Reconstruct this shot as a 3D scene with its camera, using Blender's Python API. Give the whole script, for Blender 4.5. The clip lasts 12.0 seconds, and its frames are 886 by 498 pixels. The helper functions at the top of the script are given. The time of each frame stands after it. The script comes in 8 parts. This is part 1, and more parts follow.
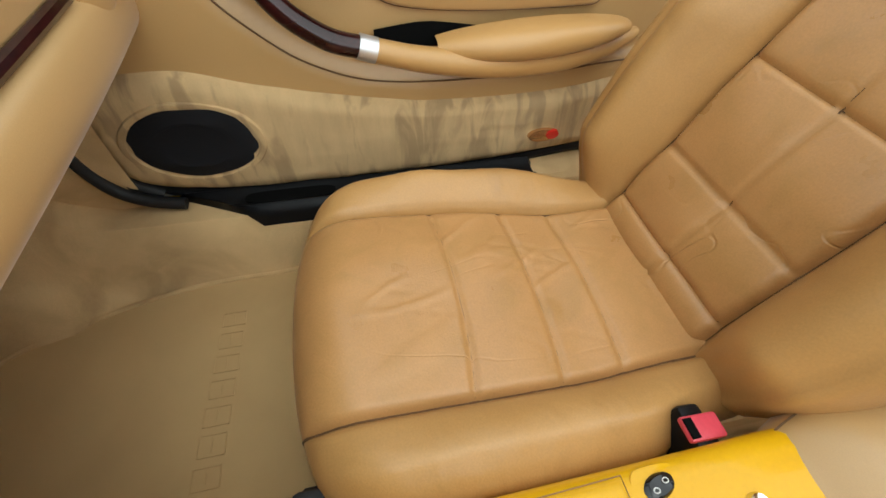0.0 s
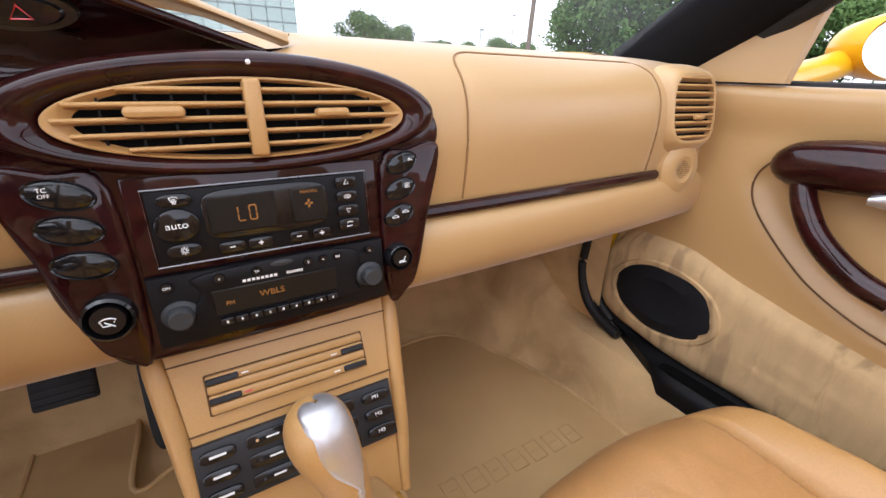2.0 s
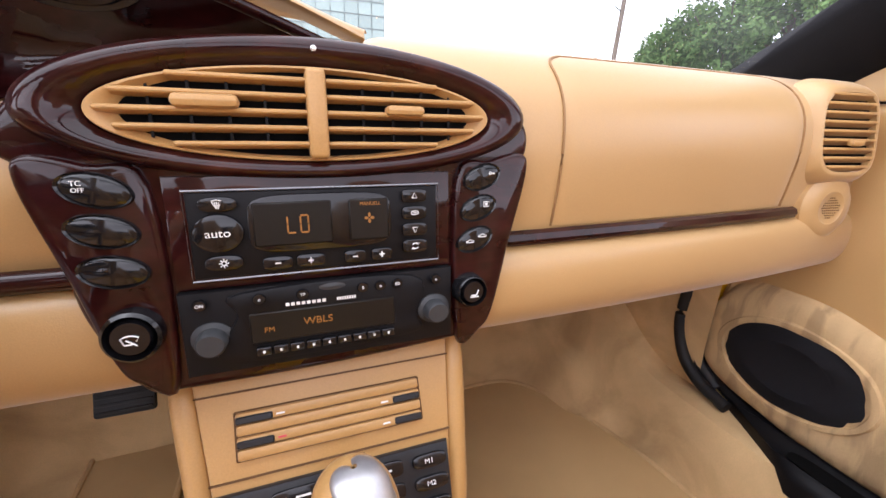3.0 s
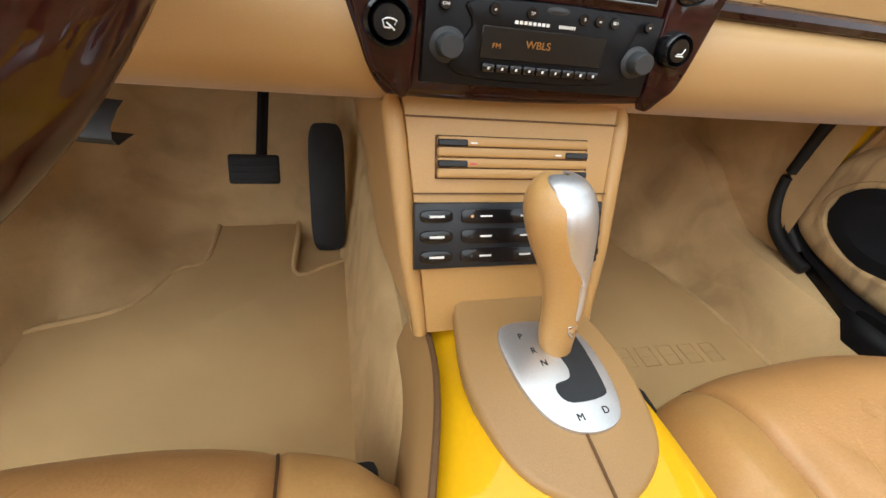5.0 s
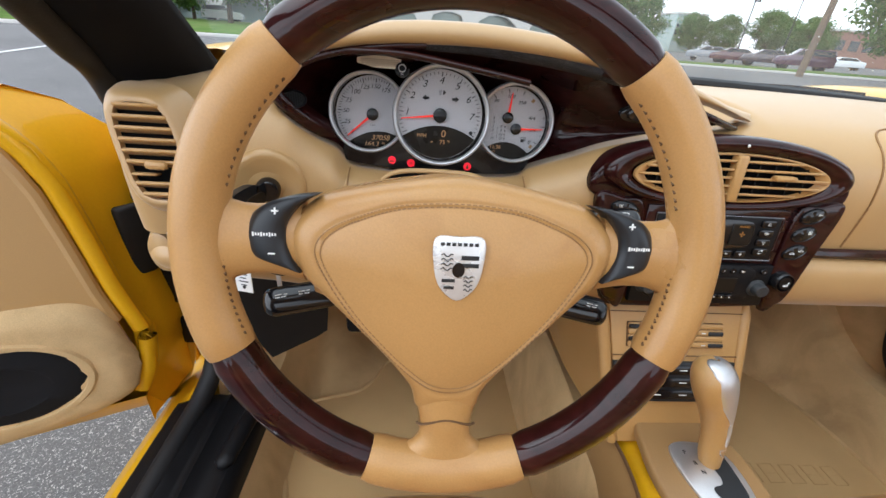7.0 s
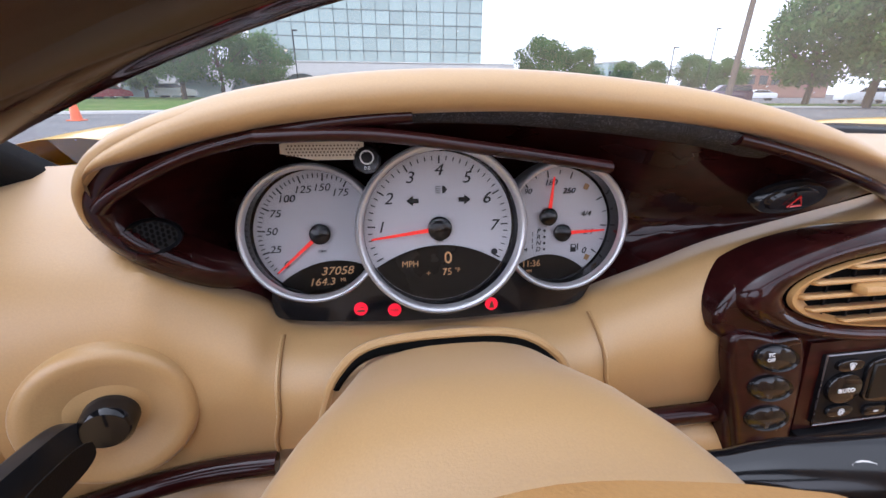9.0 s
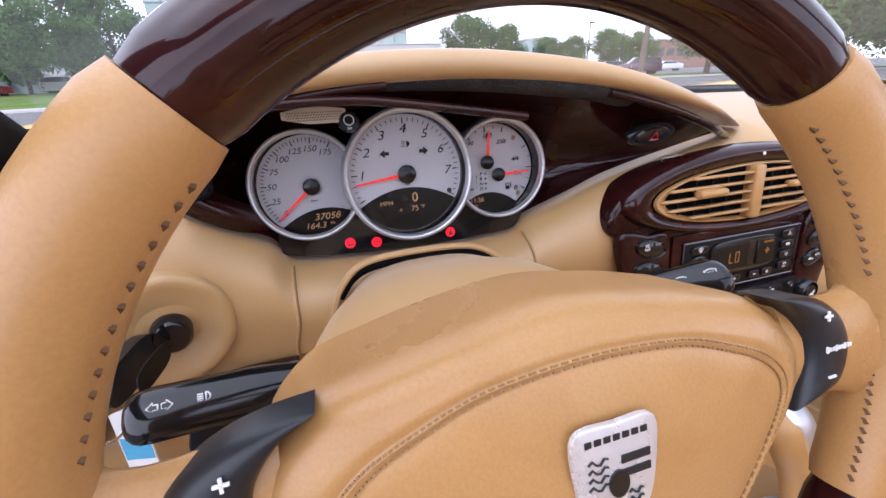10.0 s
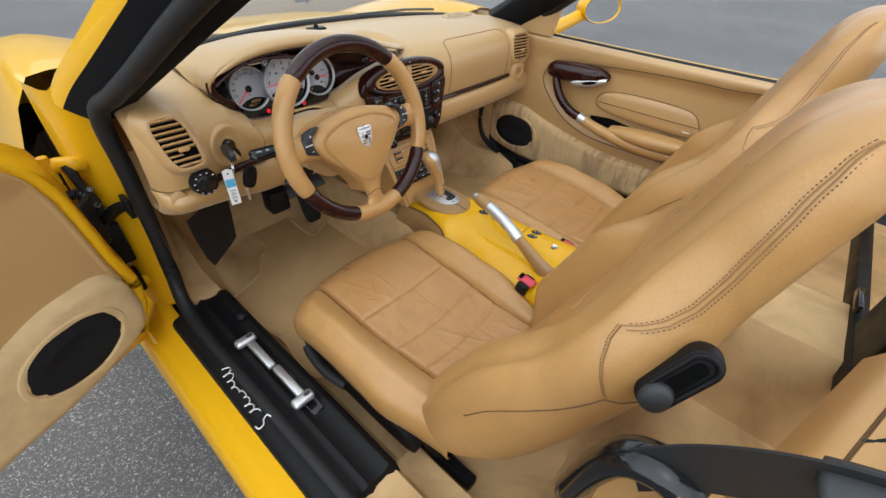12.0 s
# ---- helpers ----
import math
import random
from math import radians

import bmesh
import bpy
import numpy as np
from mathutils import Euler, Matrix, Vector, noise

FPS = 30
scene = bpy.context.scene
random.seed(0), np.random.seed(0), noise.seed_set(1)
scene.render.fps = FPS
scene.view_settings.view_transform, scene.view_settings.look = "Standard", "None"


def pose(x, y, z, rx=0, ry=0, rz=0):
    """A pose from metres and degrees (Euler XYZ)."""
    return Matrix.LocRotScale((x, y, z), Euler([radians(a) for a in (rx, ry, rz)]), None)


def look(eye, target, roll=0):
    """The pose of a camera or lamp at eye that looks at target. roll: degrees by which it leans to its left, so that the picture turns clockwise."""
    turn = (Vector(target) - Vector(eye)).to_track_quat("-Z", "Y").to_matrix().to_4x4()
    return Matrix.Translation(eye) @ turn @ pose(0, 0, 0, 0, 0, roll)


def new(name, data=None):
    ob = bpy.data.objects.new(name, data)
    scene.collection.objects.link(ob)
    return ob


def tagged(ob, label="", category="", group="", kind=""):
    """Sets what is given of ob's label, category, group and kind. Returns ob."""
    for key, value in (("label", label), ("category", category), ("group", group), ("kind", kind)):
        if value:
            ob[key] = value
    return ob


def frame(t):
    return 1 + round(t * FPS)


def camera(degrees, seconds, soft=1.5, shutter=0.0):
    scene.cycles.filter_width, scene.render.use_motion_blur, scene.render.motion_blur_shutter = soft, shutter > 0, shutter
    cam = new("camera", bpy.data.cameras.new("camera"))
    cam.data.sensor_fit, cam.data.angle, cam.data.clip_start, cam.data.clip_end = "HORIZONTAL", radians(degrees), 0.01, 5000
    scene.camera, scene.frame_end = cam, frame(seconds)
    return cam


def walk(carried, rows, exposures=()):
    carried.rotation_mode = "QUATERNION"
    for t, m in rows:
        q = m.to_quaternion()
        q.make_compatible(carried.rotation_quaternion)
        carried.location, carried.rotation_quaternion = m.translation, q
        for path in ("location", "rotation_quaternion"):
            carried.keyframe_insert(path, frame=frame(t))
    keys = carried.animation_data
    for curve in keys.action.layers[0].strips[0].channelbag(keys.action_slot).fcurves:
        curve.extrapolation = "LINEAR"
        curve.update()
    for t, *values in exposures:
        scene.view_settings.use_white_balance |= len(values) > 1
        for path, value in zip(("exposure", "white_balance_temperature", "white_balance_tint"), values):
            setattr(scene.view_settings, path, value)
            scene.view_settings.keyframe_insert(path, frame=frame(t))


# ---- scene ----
cam = camera(94.7, 12.0)
PATH = [
    (0, (0.038, -0.008, 0.912), (1.289, -0.325, -0.616), 2.9),
    (0.5, (-0.059, -0.042, 0.921), (1.401, 0.057, -0.442), 9.0),
    (1, (-0.241, -0.135, 0.943), (1.203, 0.507, -0.283), 8.5),
    (1.5, (-0.157, -0.155, 0.922), (1.07, 1.026, -0.127), 4.8),
    (2, (-0.045, -0.107, 0.886), (0.916, 1.456, 0.089), 1.9),
    (2.5, (-0.001, -0.061, 0.862), (0.842, 1.62, 0.183), 2.4),
    (3, (-0.023, -0.046, 0.855), (0.67, 1.715, 0.209), 2.1),
    (3.5, (-0.088, -0.021, 0.847), (0.433, 1.793, 0.187), 2.2),
    (3.7, (-0.105, -0.019, 0.838), (0.378, 1.79, 0.137), 2.8),
    (5.3, (-0.197, -0.123, 0.757), (0.298, 1.381, -0.465), 10.3),
    (5.5, (-0.236, -0.161, 0.778), (0.148, 1.395, -0.419), 8.8),
    (6, (-0.331, -0.23, 0.841), (-0.112, 1.416, -0.274), 8.3),
    (6.5, (-0.371, -0.245, 0.916), (-0.234, 1.47, -0.105), 6.3),
    (7, (-0.383, -0.212, 0.982), (-0.24, 1.546, 0.039), 4.5),
    (7.5, (-0.395, -0.116, 1.003), (-0.232, 1.688, 0.157), 2.7),
    (9.5, (-0.398, 0.046, 0.974), (-0.043, 1.87, 0.259), -0.7),
    (10, (-0.437, -0.054, 0.974), (0.104, 1.699, 0.178), -1.9),
    (10.5, (-0.562, -0.166, 0.985), (0.454, 1.278, 0.045), -2.2),
    (11, (-0.759, -0.275, 1.037), (0.501, 0.869, -0.013), -2.5),
    (11.5, (-0.867, -0.429, 1.115), (0.386, 0.591, -0.065), -0.9),
    (12, (-0.881, -0.639, 1.213), (0.329, 0.34, -0.043), 4.0),
]
EXPOSURES = [(0, 0.38, 6150, 1), (0.5, 0.36, 6350, 1), (1, 0.10, 7400, 13), (1.5, 0.30, 6700, 13), (2, 0.64, 5950, 18), (2.5, 0.76, 6150, 22), (3, 0.90, 6050, 22), (3.5, 0.98, 5850, 21), (5.5, 0.78, 6200, 4), (6.5, 0.53, 6150, 5), (7.5, 0.35, 5550, 15), (9.5, 0.55, 5600, 22), (10.0, 0.52, 5600, 24), (10.5, 0.30, 5900, 24), (11.5, 0.17, 5950, 12), (12, 0.08, 5950, 7)]
walk(cam, [(t, look(eye, target, roll)) for t, eye, target, roll in PATH], EXPOSURES)



# ---- light ----
world = bpy.data.worlds.new("overcast_sky")
scene.world = world
world.use_nodes = True
wn, wl = world.node_tree.nodes, world.node_tree.links
wn.clear()
SUN_EL, SUN_AZ = radians(66), radians(254)
sky = wn.new("ShaderNodeTexSky")
sky.sky_type, sky.sun_disc, sky.sun_elevation, sky.sun_rotation = "NISHITA", False, SUN_EL, SUN_AZ
sky.air_density, sky.dust_density, sky.ozone_density = 1.0, 0.8, 1.0
grey = wn.new("ShaderNodeHueSaturation")
grey.inputs["Saturation"].default_value = 0.05
back = wn.new("ShaderNodeBackground")
back.inputs["Strength"].default_value = 0.30
wout = wn.new("ShaderNodeOutputWorld")
wl.new(sky.outputs[0], grey.inputs["Color"])
wl.new(grey.outputs[0], back.inputs["Color"])
wl.new(back.outputs[0], wout.inputs["Surface"])

sun = new("sun", bpy.data.lights.new("sun", "SUN"))
sun.data.energy, sun.data.angle, sun.data.color = 1.2, radians(110), (1.0, 0.97, 0.93)
sun.matrix_basis = look((math.sin(SUN_AZ) * 10 * math.cos(SUN_EL), math.cos(SUN_AZ) * 10 * math.cos(SUN_EL), 10 * math.sin(SUN_EL)), (0, 0, 0))


# ---- materials ----
def material(name, color, rough=0.5, metal=0.0, vary=0.12, scale=6.0, fine=220.0, bump=0.0, spread=0.0, coat=0.0, second=None, second_scale=3.0, second_cut=(0.45, 0.6), spec=0.5, emit=0.0, detail=6.0, stretch=(1, 1, 1), sheen=0.0, crease=0.0):
    """A surface with a coarse and a fine variation of its colour, its gloss and its relief."""
    m = bpy.data.materials.new(name)
    m.use_nodes = True
    n, l = m.node_tree.nodes, m.node_tree.links
    b = n["Principled BSDF"]
    b.inputs["Metallic"].default_value = metal
    b.inputs["Specular IOR Level"].default_value = spec
    b.inputs["Coat Weight"].default_value = coat
    b.inputs["Coat Roughness"].default_value = 0.04
    b.inputs["Sheen Weight"].default_value, b.inputs["Sheen Roughness"].default_value = sheen, 0.35
    co = n.new("ShaderNodeTexCoord")
    mp = n.new("ShaderNodeMapping")
    mp.inputs["Scale"].default_value = stretch
    l.new(co.outputs["Object"], mp.inputs["Vector"])
    coarse = n.new("ShaderNodeTexNoise")
    coarse.inputs["Scale"].default_value, coarse.inputs["Detail"].default_value = scale, detail
    l.new(mp.outputs[0], coarse.inputs["Vector"])
    grain = n.new("ShaderNodeTexNoise")
    grain.inputs["Scale"].default_value, grain.inputs["Detail"].default_value = fine, 3.0
    l.new(mp.outputs[0], grain.inputs["Vector"])
    both = n.new("ShaderNodeMath")
    both.operation = "MULTIPLY_ADD"
    both.inputs[1].default_value = 0.5
    l.new(grain.outputs["Fac"], both.inputs[0])
    half = n.new("ShaderNodeMath")
    half.operation = "MULTIPLY"
    half.inputs[1].default_value = 0.5
    l.new(coarse.outputs["Fac"], half.inputs[0])
    l.new(half.outputs[0], both.inputs[2])
    ramp = n.new("ShaderNodeMapRange")
    ramp.inputs["From Min"].default_value, ramp.inputs["From Max"].default_value = 0.3, 0.7
    ramp.inputs["To Min"].default_value, ramp.inputs["To Max"].default_value = 1 - vary, 1 + vary
    l.new(both.outputs[0], ramp.inputs["Value"])
    base = n.new("ShaderNodeRGB")
    base.outputs[0].default_value = (*color, 1)
    src = base.outputs[0]
    if second:
        other = n.new("ShaderNodeTexNoise")
        other.inputs["Scale"].default_value, other.inputs["Detail"].default_value, other.inputs["Distortion"].default_value = second_scale, 5.0, 1.2
        l.new(mp.outputs[0], other.inputs["Vector"])
        cut = n.new("ShaderNodeMapRange")
        cut.inputs["From Min"].default_value, cut.inputs["From Max"].default_value = second_cut
        l.new(other.outputs["Fac"], cut.inputs["Value"])
        mix = n.new("ShaderNodeMixRGB")
        mix.inputs["Color2"].default_value = (*second, 1)
        l.new(cut.outputs[0], mix.inputs["Fac"])
        l.new(src, mix.inputs["Color1"])
        src = mix.outputs[0]
    if spread:
        info = n.new("ShaderNodeObjectInfo")
        jit = n.new("ShaderNodeMapRange")
        jit.inputs["To Min"].default_value, jit.inputs["To Max"].default_value = 1 - spread, 1 + spread
        l.new(info.outputs["Random"], jit.inputs["Value"])
        mul = n.new("ShaderNodeVectorMath")
        mul.operation = "SCALE"
        l.new(src, mul.inputs[0])
        l.new(jit.outputs[0], mul.inputs["Scale"])
        src = mul.outputs[0]
    tone = n.new("ShaderNodeVectorMath")
    tone.operation = "SCALE"
    l.new(src, tone.inputs[0])
    l.new(ramp.outputs[0], tone.inputs["Scale"])
    l.new(tone.outputs[0], b.inputs["Base Color"])
    gl = n.new("ShaderNodeMapRange")
    gl.inputs["From Min"].default_value, gl.inputs["From Max"].default_value = 0.3, 0.7
    gl.inputs["To Min"].default_value, gl.inputs["To Max"].default_value = max(0.02, rough - 0.07), min(1.0, rough + 0.07)
    l.new(coarse.outputs["Fac"], gl.inputs["Value"])
    l.new(gl.outputs[0], b.inputs["Roughness"])
    if bump:
        bp = n.new("ShaderNodeBump")
        bp.inputs["Strength"].default_value, bp.inputs["Distance"].default_value = bump, 0.002
        l.new(both.outputs[0], bp.inputs["Height"])
        l.new(bp.outputs[0], b.inputs["Normal"])
    if crease:
        # fine creases where a noise crosses its middle, gathered in patches
        way = n.new("ShaderNodeMapping")
        way.inputs["Rotation"].default_value, way.inputs["Scale"].default_value = (0, 0, 0.5), (1.0, 0.42, 0.7)
        l.new(co.outputs["Object"], way.inputs["Vector"])
        fold_tex = n.new("ShaderNodeTexNoise")
        fold_tex.inputs["Scale"].default_value, fold_tex.inputs["Detail"].default_value, fold_tex.inputs["Distortion"].default_value = crease, 1.2, 0.5
        l.new(way.outputs[0], fold_tex.inputs["Vector"])
        mid = n.new("ShaderNodeMath")
        mid.operation = "SUBTRACT"
        mid.inputs[1].default_value = 0.5
        l.new(fold_tex.outputs["Fac"], mid.inputs[0])
        size = n.new("ShaderNodeMath")
        size.operation = "ABSOLUTE"
        l.new(mid.outputs[0], size.inputs[0])
        line = n.new("ShaderNodeMapRange")
        line.interpolation_type = "SMOOTHSTEP"
        line.inputs["From Min"].default_value, line.inputs["From Max"].default_value = 0.0, 0.022
        l.new(size.outputs[0], line.inputs["Value"])
        patch = n.new("ShaderNodeTexNoise")
        patch.inputs["Scale"].default_value, patch.inputs["Detail"].default_value = crease * 0.35, 2.0
        l.new(co.outputs["Object"], patch.inputs["Vector"])
        where = n.new("ShaderNodeMapRange")
        where.inputs["From Min"].default_value, where.inputs["From Max"].default_value = 0.48, 0.70
        l.new(patch.outputs["Fac"], where.inputs["Value"])
        deep = n.new("ShaderNodeBump")
        deep.inputs["Distance"].default_value = 0.0010
        l.new(line.outputs[0], deep.inputs["Height"])
        l.new(where.outputs[0], deep.inputs["Strength"])
        if bump:
            l.new(bp.outputs[0], deep.inputs["Normal"])
        l.new(deep.outputs[0], b.inputs["Normal"])
    if emit:
        b.inputs["Emission Color"].default_value, b.inputs["Emission Strength"].default_value = (*color, 1), emit
    return m


LEATHER = material("tan_leather", (0.455, 0.258, 0.088), 0.35, vary=0.10, scale=5, fine=700, bump=0.18, sheen=0.06)
WHEEL = material("worn_wheel_leather", (0.442, 0.243, 0.082), 0.33, vary=0.10, scale=9, fine=700, bump=0.16, second=(0.39, 0.200, 0.062), second_scale=12, second_cut=(0.5, 0.75))
DASH = material("tan_dash_leather", (0.462, 0.282, 0.108), 0.42, vary=0.07, scale=4, fine=900, bump=0.10, sheen=0.3, spec=0.9)
SEAT = material("tan_seat_leather", (0.44, 0.240, 0.080), 0.36, vary=0.11, scale=7, fine=420, bump=0.22, second=(0.39, 0.210, 0.070), second_scale=9, second_cut=(0.5, 0.75))
SEAT_WORN = material("creased_seat_leather", (0.44, 0.228, 0.081), 0.34, vary=0.12, scale=14, fine=420, bump=0.22, second=(0.385, 0.205, 0.068), second_scale=14, second_cut=(0.45, 0.75), crease=13.0)
BARE = material("bare_pale_backing", (0.74, 0.64, 0.48), 0.6, vary=0.08, scale=20)
DROP = material("water_drop", (0.85, 0.88, 0.90), 0.05, vary=0.02, spec=0.8)
# thread darkened in its colour for the shade in seams and small holes
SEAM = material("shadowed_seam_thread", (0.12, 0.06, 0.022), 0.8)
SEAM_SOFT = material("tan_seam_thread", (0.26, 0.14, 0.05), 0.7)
CARPET = material("tan_carpet", (0.66, 0.455, 0.225), 0.95, vary=0.2, scale=9, fine=900, bump=1.0, second=(0.50, 0.33, 0.155), second_scale=6, second_cut=(0.45, 0.7), spec=0.1)
SUEDE = material("brushed_suede_carpet", (0.60, 0.42, 0.215), 0.95, vary=0.16, scale=22, fine=1100, bump=0.9, second=(0.42, 0.29, 0.15), second_scale=11, second_cut=(0.48, 0.6), spec=0.1, stretch=(1, 2.2, 0.5))
SUEDE_EVEN = material("even_suede_carpet", (0.60, 0.43, 0.225), 0.95, vary=0.16, scale=30, fine=700, bump=1.0, second=(0.55, 0.39, 0.20), second_scale=11, second_cut=(0.48, 0.7), spec=0.1)
MAT_PILE = material("tan_floor_mat_pile", (0.62, 0.42, 0.195), 0.95, vary=0.13, scale=5, fine=1200, bump=0.8, second=(0.58, 0.39, 0.18), second_scale=3, second_cut=(0.45, 0.7), spec=0.1)
BROWN = material("brown_console_leather", (0.33, 0.190, 0.072), 0.45, vary=0.1, scale=6, fine=800, bump=0.25)
WOOD = material("dark_burl_wood_lacquer", (0.021, 0.0040, 0.0040), 0.30, vary=0.6, scale=14, fine=60, coat=0.7, second=(0.038, 0.0085, 0.0055), second_scale=9, second_cut=(0.58, 0.76), stretch=(1, 1, 2.5), spec=0.05)
BLACK = material("black_plastic", (0.006, 0.006, 0.007), 0.45, vary=0.2, scale=30, fine=900, bump=0.15, spec=0.2)
GLOSS = material("gloss_black_plastic", (0.007, 0.007, 0.008), 0.16, vary=0.2, scale=20, coat=0.25, spec=0.4)
SLATE = material("slate_soft_plastic", (0.016, 0.018, 0.021), 0.34, vary=0.2, scale=30, spec=0.4)
RUBBER = material("black_rubber", (0.006, 0.006, 0.007), 0.62, vary=0.3, scale=25, fine=500, bump=0.3)
# near-black painted in for the shade inside vents, slots, pockets and gaps
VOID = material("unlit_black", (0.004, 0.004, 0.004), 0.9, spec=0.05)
PILLAR = material("black_pillar_cloth", (0.007, 0.007, 0.008), 0.85, vary=0.3, scale=12, fine=900, bump=0.5, spec=0.12)
MESH_BLACK = material("black_speaker_cloth", (0.010, 0.010, 0.012), 0.8, vary=0.5, scale=40, fine=1600, bump=1.0, spec=0.2)
LINING = material("speckled_hood_lining", (0.018, 0.019, 0.022), 0.7, vary=0.8, scale=60, fine=1500, bump=1.0, second=(0.16, 0.16, 0.17), second_scale=900, second_cut=(0.56, 0.64))
SILVER = material("satin_aluminium", (0.62, 0.62, 0.63), 0.36, metal=0.8, vary=0.06, scale=30, fine=500, bump=0.05)
ENAMEL = material("silver_enamel", (0.70, 0.70, 0.69), 0.30, metal=0.5, vary=0.05, scale=60)
STEEL = material("dull_steel_trim", (0.22, 0.22, 0.23), 0.3, metal=0.8, vary=0.1, scale=40)
CHROME = material("chrome", (0.78, 0.78, 0.79), 0.10, metal=1.0, vary=0.03)
YELLOW = material("yellow_car_paint", (0.72, 0.390, 0.004), 0.35, vary=0.04, scale=2, coat=0.5, spec=0.15)
RED = material("red_plastic", (0.62, 0.06, 0.09), 0.35, vary=0.08, scale=40)
NEEDLE = material("red_needle", (0.9, 0.035, 0.02), 0.4, emit=0.25)
WARN = material("red_warning_light", (0.85, 0.01, 0.03), 0.4, emit=0.45)
AMBER = material("amber_display", (0.60, 0.34, 0.15), 0.5, emit=0.04)
DIM = material("dim_amber_display", (0.28, 0.12, 0.02), 0.5, emit=0.06)
LCD = material("dark_display_glass", (0.012, 0.010, 0.008), 0.3, coat=0.0, spec=0.25, vary=0.1)
DIALFACE = material("pale_dial_face", (0.52, 0.52, 0.55), 0.55, vary=0.03, scale=20)
INK = material("black_print", (0.012, 0.012, 0.012), 0.6)
WHITE = material("white_print", (0.78, 0.78, 0.76), 0.5, vary=0.05)
PAPER = material("white_key_tag", (0.80, 0.80, 0.78), 0.55, vary=0.04)
BLUE = material("blue_print", (0.10, 0.42, 0.66), 0.5)
GREY_RUB = material("grey_knob", (0.028, 0.030, 0.032), 0.55, vary=0.1)
ORANGE = material("orange_cone_plastic", (0.80, 0.13, 0.03), 0.5)
LAMP_RED = material("red_lens", (0.65, 0.02, 0.015), 0.15, coat=0.8)
BRASS = material("warm_reflector", (0.75, 0.42, 0.18), 0.2, metal=0.8)
ASPHALT = material("worn_asphalt", (0.118, 0.116, 0.116), 0.88, vary=0.5, scale=0.35, fine=240, bump=1.0, second=(0.40, 0.39, 0.37), second_scale=150, second_cut=(0.57, 0.64), spec=0.3)
GRASS = material("mown_grass", (0.085, 0.15, 0.03), 0.9, vary=0.35, scale=0.8, fine=30, bump=1.0, second=(0.13, 0.17, 0.05), second_scale=0.4, spec=0.1)
CONCRETE = material("pale_concrete", (0.55, 0.53, 0.50), 0.85, vary=0.12, scale=1.2, fine=40, bump=0.4)
LINE = material("road_paint", (0.62, 0.62, 0.60), 0.7, vary=0.2, scale=4)
LEAVES = material("tree_leaves", (0.095, 0.165, 0.045), 0.7, vary=0.45, scale=0.7, fine=9, spec=0.2, second=(0.07, 0.13, 0.035), second_scale=0.5)
LEAVES_LIGHT = material("light_tree_leaves", (0.15, 0.26, 0.06), 0.7, vary=0.4, scale=0.7, fine=9, spec=0.2, second=(0.06, 0.11, 0.03), second_scale=0.5)
BARK = material("bark", (0.09, 0.065, 0.045), 0.9, vary=0.35, scale=5, fine=40, bump=1.0)
TIMBER = material("weathered_pole_timber", (0.16, 0.12, 0.09), 0.85, vary=0.25, scale=3, stretch=(4, 4, 0.3))
CURTAIN = material("blue_green_curtain_glass", (0.30, 0.37, 0.345), 0.15, metal=0.25, vary=0.10, scale=0.6, spread=0.12)
MULLION = material("grey_mullion", (0.13, 0.155, 0.15), 0.5)
BRICK = material("far_brick", (0.30, 0.17, 0.13), 0.85, vary=0.15, scale=0.5)
TINT = material("dark_car_glass", (0.02, 0.025, 0.03), 0.08, coat=0.5)


def paint(name, color):
    return material(name, color, 0.25, vary=0.05, coat=1.0)


def glass(name, tint=(0.93, 0.97, 0.96), rough=0.0, film=0.0):
    m = bpy.data.materials.new(name)
    m.use_nodes = True
    n, l = m.node_tree.nodes, m.node_tree.links
    n.clear()
    o = n.new("ShaderNodeOutputMaterial")
    t = n.new("ShaderNodeBsdfTransparent")
    t.inputs["Color"].default_value = (*tint, 1)
    g = n.new("ShaderNodeBsdfGlossy")
    g.inputs["Roughness"].default_value = rough
    lw = n.new("ShaderNodeLayerWeight")
    f = n.new("ShaderNodeMath")
    f.operation = "POWER"
    f.inputs[1].default_value = 5.0
    l.new(lw.outputs["Facing"], f.inputs[0])
    x = n.new("ShaderNodeMixShader")
    l.new(f.outputs[0], x.inputs[0])
    l.new(t.outputs[0], x.inputs[1])
    l.new(g.outputs[0], x.inputs[2])
    last = x.outputs[0]
    if film:
        # haze over the view, put in as a thin uneven pale film on the pane
        veil = n.new("ShaderNodeBsdfTranslucent")
        veil.inputs["Color"].default_value = (0.85, 0.87, 0.88, 1)
        spots = n.new("ShaderNodeTexNoise")
        spots.inputs["Scale"].default_value, spots.inputs["Detail"].default_value = 7.0, 8.0
        amount = n.new("ShaderNodeMapRange")
        amount.inputs["From Min"].default_value, amount.inputs["From Max"].default_value = 0.3, 0.7
        amount.inputs["To Min"].default_value, amount.inputs["To Max"].default_value = film * 0.5, film * 1.5
        l.new(spots.outputs["Fac"], amount.inputs["Value"])
        y = n.new("ShaderNodeMixShader")
        l.new(amount.outputs[0], y.inputs[0])
        l.new(last, y.inputs[1])
        l.new(veil.outputs[0], y.inputs[2])
        last = y.outputs[0]
    l.new(last, o.inputs["Surface"])
    return m


WINDSHIELD = glass("windshield_glass", film=0.035)
DIALGLASS = glass("dial_glass", (0.96, 0.96, 0.96), 0.02)
MIRROR = material("mirror_silvering", (0.82, 0.84, 0.85), 0.03, metal=1.0, vary=0.01)


